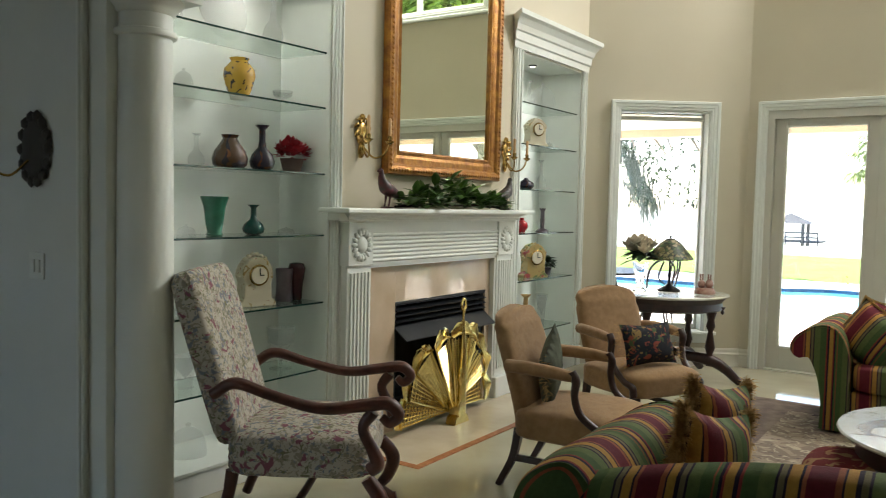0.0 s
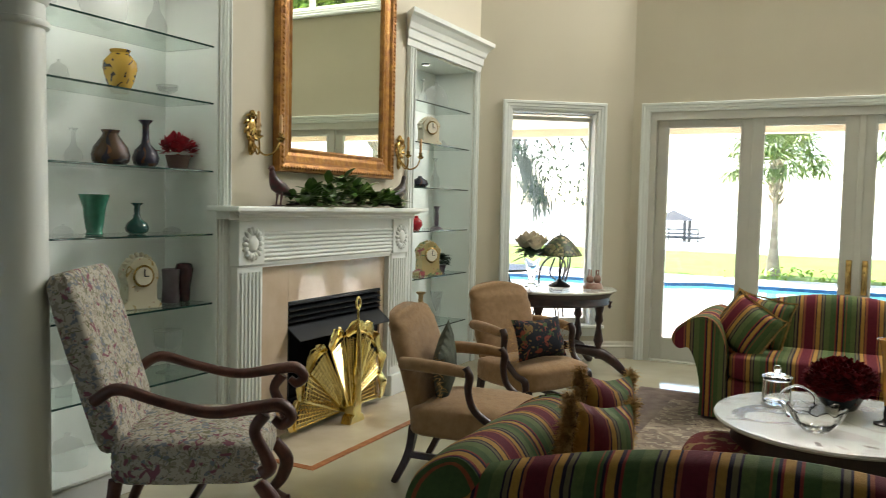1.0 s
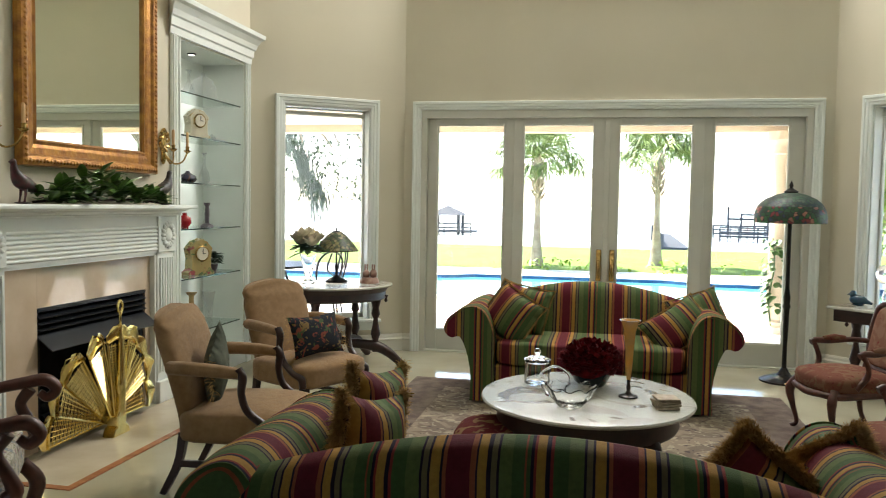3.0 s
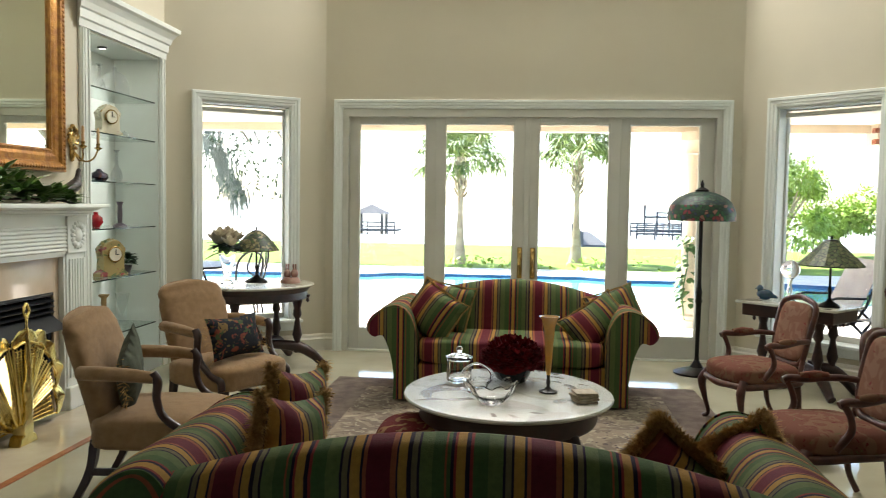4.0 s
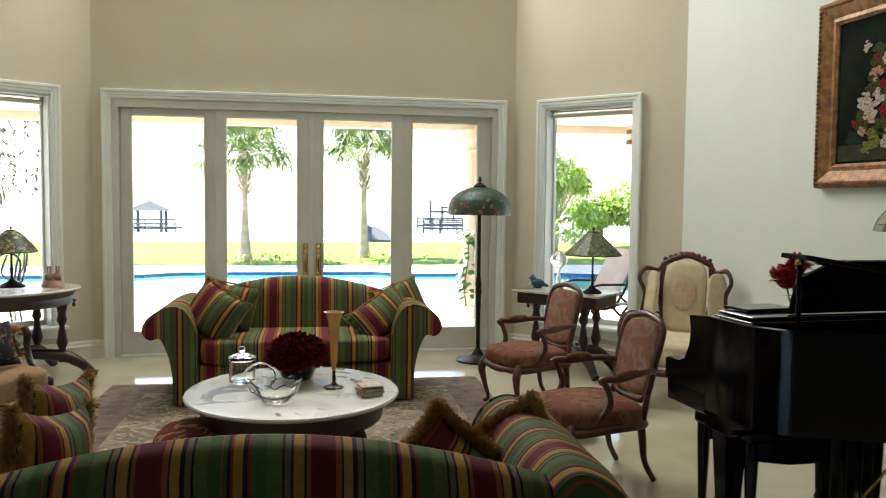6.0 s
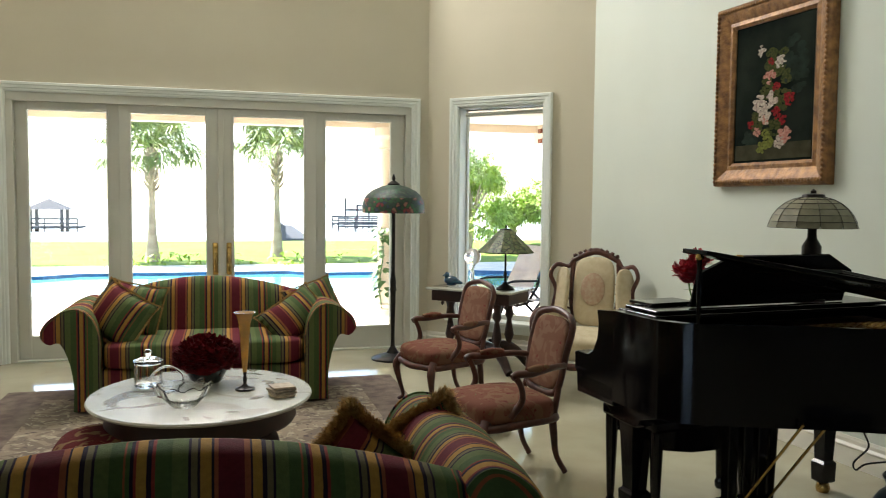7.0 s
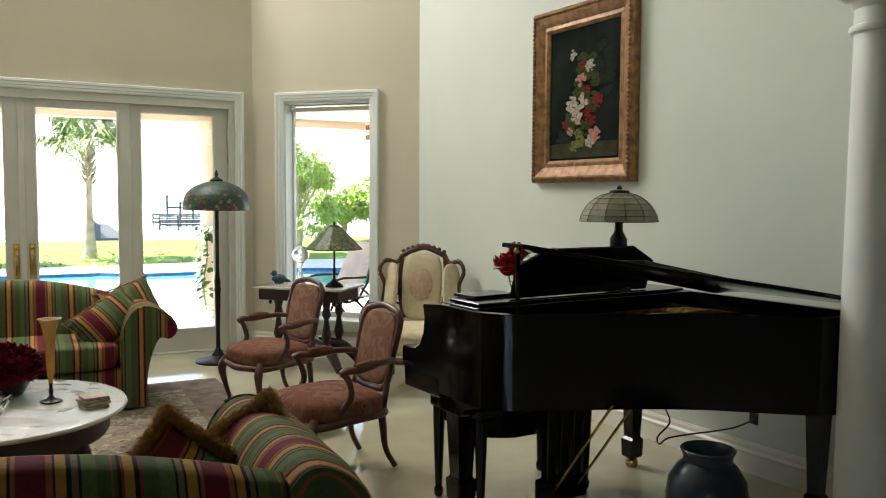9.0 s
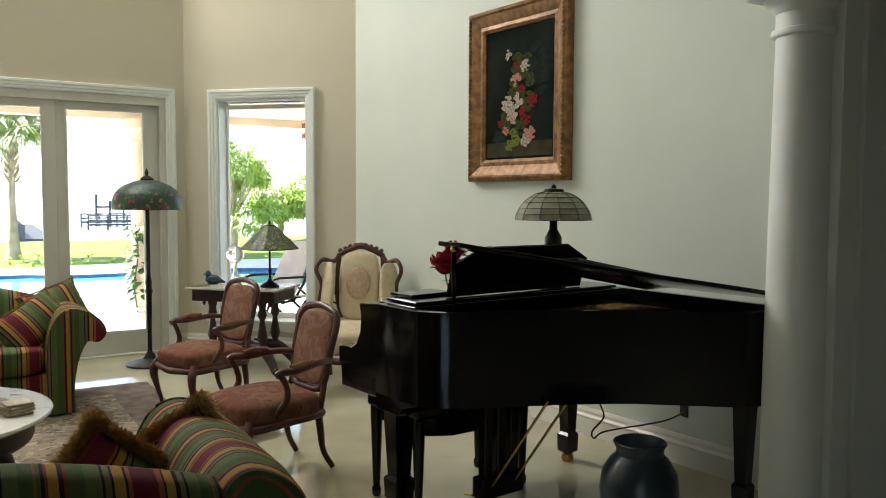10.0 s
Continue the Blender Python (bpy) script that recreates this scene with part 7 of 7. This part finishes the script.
PCOL = [(0.20, 0), (0.20, 0.08), (0.17, 0.1), (0.18, 0.14), (0.15, 0.17), (0.145, 0.9), (0.13, 2.15), (0.15, 2.17), (0.14, 2.2), (0.14, 2.27), (0.18, 2.32), (0.2, 2.33), (0.2, 2.435)]
for x in (2.10, -6.0, 6.5):
    solid("porch_column", lathe(PCOL, 28, None, pose(0, 0, -0.012)), PLASTER, "peach plaster porch column", "column", pose(x, 10.44, 0), "porch columns", smooth=True, auto=40)
bm, rnd = bmesh.new(), random.Random(8)
for i in range(110):
    z = rnd.uniform(0.25, 1.15)
    a = rnd.uniform(2.6, 5.6)
    leaf_shape(bm, (0.16 * math.cos(a), 0.16 * math.sin(a), z), (math.cos(a), math.sin(a), rnd.uniform(-0.8, 0.1)), 0.10, 0.08)
tube([(-0.1, -0.14, 0), (-0.14, -0.1, 0.4), (-0.1, -0.15, 0.8), (-0.12, -0.12, 1.15)], 0.01, 5, bm=bm)
solid("climbing_vine", bm, mat("vine_leaf", (0.10, 0.20, 0.045), 0.5, scale=8, second=(0.05, 0.11, 0.025)), "green vine climbing the porch column", "vine", pose(2.10, 10.44, -0.01))
bp = thing("brick_pier", pose(4.42, 10.25, 0), "red brick pier head under the porch roof", "brick pier", kind="structure")
bk = mesh_of("brick", box(-0.13, 0.13, -0.05, 0.05, 0, 0.058, 0.004), BRICK)
for r in range(34, 38):
    for k in range(2):
        o = new("brick", bk)
        o.parent = bp
        o.location = (-0.14 + 0.28 * k + (0.03 if r % 2 else -0.03), 0, r * 0.067)
part("mortar", box(-0.27, 0.27, -0.04, 0.3, 2.27, 2.56), PLASTER, bp)


def palm(m, h, seed, label):
    t = thing("palm_tree", m, label, "tree", "palms on the lawn")
    rnd = random.Random(seed)
    prof = []
    for i in range(26):
        f = i / 25
        prof.append((0.12 * (1 - f) ** 4 + 0.06 + 0.035 * max(0, f - 0.75) * 4 + (0.012 if i % 2 else 0), f * h))
    part("trunk", lathe(prof, 12), BARK, t, "ringed grey trunk", smooth=True)
    # old leaf bases under the crown
    bm = bmesh.new()
    for k in range(46):
        a, z = k * 2.4, h * (0.62 + 0.36 * k / 46)
        tube([(0.08 * math.cos(a), 0.08 * math.sin(a), z), (0.15 * math.cos(a), 0.15 * math.sin(a), z + 0.10), (0.19 * math.cos(a), 0.19 * math.sin(a), z + 0.2)], [0.035, 0.025, 0.006], 4, 1, bm=bm)
    tagged(part("leaf_bases", bm, BARK, t, "brown stubs of old fronds"), kind="stuff")
    # fans of narrow blades on arching stalks
    bm = bmesh.new()
    for k in range(52):
        a, el = k * 2.4, rnd.uniform(-0.35, 1.2)
        L = rnd.uniform(0.8, 1.4)
        d = Vector((math.cos(a) * math.cos(el), math.sin(a) * math.cos(el), math.sin(el)))
        hub = Vector((0, 0, h + 0.05)) + d * L * 0.75 - Vector((0, 0, 0.16 * L))
        tube([(0, 0, h), Vector((0, 0, h + 0.08)) + d * L * 0.4, hub], [0.02, 0.010], 4, 2, bm=bm)
        side = d.cross(Vector((0, 0, 1))).normalized()
        up = side.cross(d)
        for q in range(26):
            b = radians(-125 + 250 * q / 25)
            e = (d * math.cos(b) + side * math.sin(b) + up * rnd.uniform(-0.15, 0.25)).normalized()
            ln = rnd.uniform(0.45, 0.75) * (1 - 0.25 * abs(b) / 2.2)
            m1, tip = hub + e * ln * 0.55, hub + e * ln - Vector((0, 0, rnd.uniform(0.08, 0.34)))
            w = e.cross(up).normalized() * 0.022
            bm.faces.new([bm.verts.new(v) for v in (hub, m1 - w, tip, m1 + w)])
    part("crown", bm, FROND, t, "feathery green fronds")
    return t


palm(pose(-1.66, 20.4, -0.02), 2.72, 1, "palm with rough trunk at the pool edge")
palm(pose(1.34, 21.6, -0.02), 2.95, 2, "palm with flared grey trunk on the lawn")


def leaf_cloud(n, box_min, box_max, size, seed, keep, bm=None):
    rnd = random.Random(seed)
    bm = bm or bmesh.new()
    for _ in range(n):
        p = Vector([rnd.uniform(a, b) for a, b in zip(box_min, box_max)])
        if not keep(p, rnd):
            continue
        leaf_shape(bm, p, (rnd.uniform(-1, 1), rnd.uniform(-1, 1), rnd.uniform(-0.8, 0.6)), size * rnd.uniform(0.6, 1.3), size * 0.5)
    return bm


def shrub_tree(m, h, r, seed, label, leaf=0.13, n=4800, low=0.25, count=11):
    t = thing("tree", m, label, "tree")
    rnd = random.Random(seed)
    clumps = [(Vector((rnd.uniform(-r, r) * 0.8, rnd.uniform(-r, r) * 0.8, rnd.uniform(low * h, 0.85 * h))), rnd.uniform(0.28, 0.5) * r) for _ in range(count)]
    bm = tube([(0, 0, 0), (0.1, 0.05, h * 0.3), (0.0, 0.1, h * 0.6)], [0.14, 0.1, 0.05], 8)
    for c, q in clumps:
        tube([(0.05, 0.05, h * 0.25), c * 0.6 + Vector((0, 0, h * 0.12)), c], [0.05, 0.03, 0.01], 5, 3, bm=bm)
    part("trunk", bm, BARK, t)
    bm = bmesh.new()
    for c, q in clumps:
        for _ in range(n // count):
            d = Vector((rnd.gauss(0, 1), rnd.gauss(0, 1), rnd.gauss(0, 1))).normalized() * q * rnd.uniform(0.5, 1.05)
            leaf_shape(bm, c + d, d + Vector((0, 0, rnd.uniform(-0.5, 0.3))), leaf * rnd.uniform(0.7, 1.3), leaf * 0.5)
    part("crown", bm, SHRUB, t, "clumps of small green leaves")
    return t


shrub_tree(pose(7.35, 24.0, -0.02), 3.5, 1.15, 3, "tall bright green tree by the lawn")
shrub_tree(pose(9.9, 27.0, -0.02), 2.2, 1.4, 4, "low bright green tree by the lawn")
shrub_tree(pose(11.7, 25.5, -0.02), 2.7, 1.1, 5, "bright green tree by the lawn")
shrub_tree(pose(11.3, 23.0, -0.02), 1.5, 1.2, 6, "rounded green shrub by the patio", n=2200)
shrub_tree(pose(-14.4, 29.0, -0.02), 1.5, 1.0, 7, "small green shrub at the lawn's end", n=500)
shrub_tree(pose(5.6, 19.5, -0.02), 11.5, 4.2, 9, "tall leafy tree beyond the patio", leaf=0.32, n=22000, low=0.5, count=30)
# moss-hung oak branch outside the west window
t = thing("oak_tree", pose(-7.5, 19.5, -0.02), "live oak with hanging grey moss", "tree")
bm = tube([(-4.0, 0, 0), (-3.8, 0.1, 1.5), (-3.0, 0, 2.8), (-1.5, 0, 3.6), (0.5, -0.2, 3.5), (2.6, -0.4, 3.1)], [0.4, 0.33, 0.25, 0.16, 0.09, 0.03], 10)
for k in range(9):
    x = -1.6 + 0.45 * k
    tube([(x, 0, 3.55), (x + 0.25, 0.3 * (-1) ** k, 3.1), (x + 0.5, 0.5 * (-1) ** k, 2.6 + 0.1 * (k % 3))], [0.05, 0.03, 0.01], 6, 3, bm=bm)
part("trunk", bm, BARK, t, "spreading limbs")
part("crown", leaf_cloud(7000, (-3, -1.2, 1.6), (3.0, 1.2, 4.2), 0.13, 31, lambda p, r: noise.noise(p * 1.7) > 0.06 + 0.2 * (p.z < 2.6) * (p.x < 0.2)), OAK, t, "broken clumps of small leaves")
bm, rnd = bmesh.new(), random.Random(77)
for k in range(420):
    f = rnd.random()
    x, y, z = -0.45 + 0.85 * f + rnd.gauss(0, 0.13), rnd.uniform(-0.4, 0.4), 3.25 - 1.75 * f + rnd.gauss(0, 0.16)
    L = rnd.uniform(0.2, 0.55)
    w = rnd.uniform(0.012, 0.03)
    bm.faces.new([bm.verts.new(v) for v in ((x - w, y, z), (x + w, y, z), (x + rnd.uniform(-0.05, 0.12), y, z - L))])
tagged(part("hanging_moss", bm, MOSS, t, "grey hanging moss"), kind="stuff")
# gazebo and docks on the lake
t = thing("gazebo", pose(-19.0, 98, -2.2), "small open gazebo with grey pyramid roof on a dock", "gazebo")
bm = bmesh.new()
r0 = [bm.verts.new(v) for v in ((-2.2, -2.2, 2.4), (2.2, -2.2, 2.4), (2.2, 2.2, 2.4), (-2.2, 2.2, 2.4))]
ap = bm.verts.new((0, 0, 3.6))
bm.faces.new(r0[::-1])
for i in range(4):
    bm.faces.new((r0[i], r0[(i + 1) % 4], ap))
part("roof", bm, ROOFG, t, "grey pyramid roof")
for x, y in ((-1.6, -1.6), (1.6, -1.6), (-1.6, 1.6), (1.6, 1.6)):
    part("post", box(x - 0.18, x + 0.18, y - 0.18, y + 0.18, 0, 2.41), GREYWOOD, t)
part("deck", box(-3.6, 3.4, -2.5, 2.5, 0.3, 0.5), GREYWOOD, t)
for z in (0.9, 1.4):
    part("rail", box(-3.6, 3.4, -2.55, -2.45, z - 0.09, z + 0.09), GREYWOOD, t)
for x in (-3.5, -2.4, 0.0, 2.4, 3.3):
    part("baluster", box(x - 0.08, x + 0.08, -2.58, -2.42, 0, 1.5), GREYWOOD, t)


def dock(m, n, label):
    t = thing("dock", m, label, "dock", "docks on the lake")
    part("deck", box(0, n * 2.0, -1, 1, 0.5, 0.7), GREYWOOD, t)
    for k in range(n + 1):
        part("post", box(k * 2.0 - 0.1, k * 2.0 + 0.1, -1.1, -0.9, 0, 1.7), GREYWOOD, t)
    for z in (1.1, 1.6):
        part("rail", box(0, n * 2.0, -1.05, -0.95, z - 0.09, z + 0.09), GREYWOOD, t)
    return t


dock(pose(6.6, 97, -2.2, 0, 0, -92), 17, "weathered wooden dock reaching into the lake")
dock(pose(13.6, 106, -2.2, 0, 0, -4), 4, "weathered wooden dock with railings")
dock(pose(13.2, 96, -2.2, 0, 0, -14), 4, "weathered wooden dock with railings")
t = thing("boat_lift", pose(15.6, 107.5, -2.2), "open wooden boat lift frame on the lake", "boat lift")
for x in (0, 1.6, 3.2, 4.8):
    part("post", box(x - 0.12, x + 0.12, -0.12, 0.12, 0, 3.2 if x else 4.0), GREYWOOD, t)
part("beam", box(0, 4.8, -0.1, 0.1, 2.3, 2.55), GREYWOOD, t)
part("beam", box(1.6, 4.8, -0.1, 0.1, 2.9, 3.1), GREYWOOD, t)
# low planting at the pool edge
bm = leaf_cloud(420, (-2.6, 18.6, -0.02), (3.2, 19.4, 0.28), 0.14, 12, lambda p, r: noise.noise(p * 0.9) > -0.05)
solid("border_planting", bm, SHRUB, "low green border planting by the pool", "plants", kind="stuff")


# sling chairs and an iron table on the patio
BLACKIRON = mat("black_iron", (0.015, 0.015, 0.016), 0.4, metal=0.5)
SLING = mat("pale_sling_cloth", (0.40, 0.37, 0.36), 0.8, var=0.1)
def sling_chair(m):
    t = thing("patio_chair", m, "reclining patio chair with pale sling seat and dark frame", "patio chair", "patio chairs")
    for s in (-1, 1):
        part("side_frame", tube([(0.55, s * 0.28, 0.0), (0.35, s * 0.28, 0.36), (-0.15, s * 0.28, 0.30), (-0.5, s * 0.28, 0.98)], 0.016, 6, 3), BLACKIRON, t)
        part("leg", tube([(-0.45, s * 0.28, 0.0), (-0.1, s * 0.28, 0.32), (0.15, s * 0.28, 0.55), (-0.28, s * 0.28, 0.56)], 0.015, 6, 3), BLACKIRON, t)
    prof = [(0.36, 0.355), (0.1, 0.31), (-0.14, 0.30), (-0.3, 0.6), (-0.49, 0.96)]
    bm = bmesh.new()
    rows = [[bm.verts.new((x, y, z)) for y in (-0.27, 0.27)] for x, z in prof]
    for a, b in zip(rows, rows[1:]):
        bm.faces.new((a[0], a[1], b[1], b[0]))
    sl = part("sling", bm, SLING, t, "pale sling cloth")
    sl.modifiers.new("thick", "SOLIDIFY").thickness = 0.012
    return t
sc = sling_chair(pose(3.25, 9.15, -0.012, 0, 0, 195))
copy_thing(sc, pose(3.75, 9.0, -0.012, 0, 0, 200))
t = thing("patio_table", pose(-4.1, 9.4, -0.012), "black iron patio table with glass top", "patio table")
part("tabletop", lathe([(0.0, 0.70), (0.6, 0.70), (0.61, 0.715), (0.6, 0.725), (0, 0.725)], 36), BLACKIRON, t, smooth=True, auto=40)
for k in range(4):
    a = k * math.pi / 2
    part("leg", tube([(0.2 * math.cos(a), 0.2 * math.sin(a), 0.7), (0.35 * math.cos(a), 0.35 * math.sin(a), 0.35), (0.5 * math.cos(a), 0.5 * math.sin(a), 0)], 0.016, 6, 4), BLACKIRON, t)
def iron_chair(m):
    t = thing("patio_dining_chair", m, "black iron patio chair with scrolled back", "patio chair", "iron patio chairs")
    part("seat", lathe([(0, 0.42), (0.22, 0.42), (0.23, 0.435), (0.22, 0.45), (0, 0.45)], 20), BLACKIRON, t)
    for k in range(4):
        a = k * math.pi / 2 + 0.78
        part("leg", tube([(0.18 * math.cos(a), 0.18 * math.sin(a), 0.43), (0.25 * math.cos(a), 0.25 * math.sin(a), 0)], 0.012, 6, 1), BLACKIRON, t)
    part("back", tube([(0.15, 0.18, 0.44), (0.22, 0.22, 0.8), (0.24, 0, 0.92), (0.22, -0.22, 0.8), (0.15, -0.18, 0.44)], 0.013, 6), BLACKIRON, t)
    part("back_scroll", tube([(0.18, 0.0, 0.46), (0.21, 0.08, 0.6), (0.22, -0.06, 0.72), (0.24, 0.0, 0.9)], 0.010, 6), BLACKIRON, t)
    return t
ic = iron_chair(pose(-3.35, 9.1, -0.012, 0, 0, -20))
copy_thing(ic, pose(-3.5, 9.9, -0.012, 0, 0, 30))

# ---- daylight through the high window ----
window_light("high_window_daylight", (0.0, DOOR_Y - 0.06, 4.62), (0.0, 2.5, 1.7), 2.9, 0.9, 43, (1.0, 0.985, 0.95))
# added lamp at the unseen hall window, a weak fill for the hall side
window_light("hall_fill_light", (-5.5, -5.92, 1.5), (-1.0, 2.0, 1.2), 3.8, 1.8, 1.5, (0.86, 0.94, 1.0))
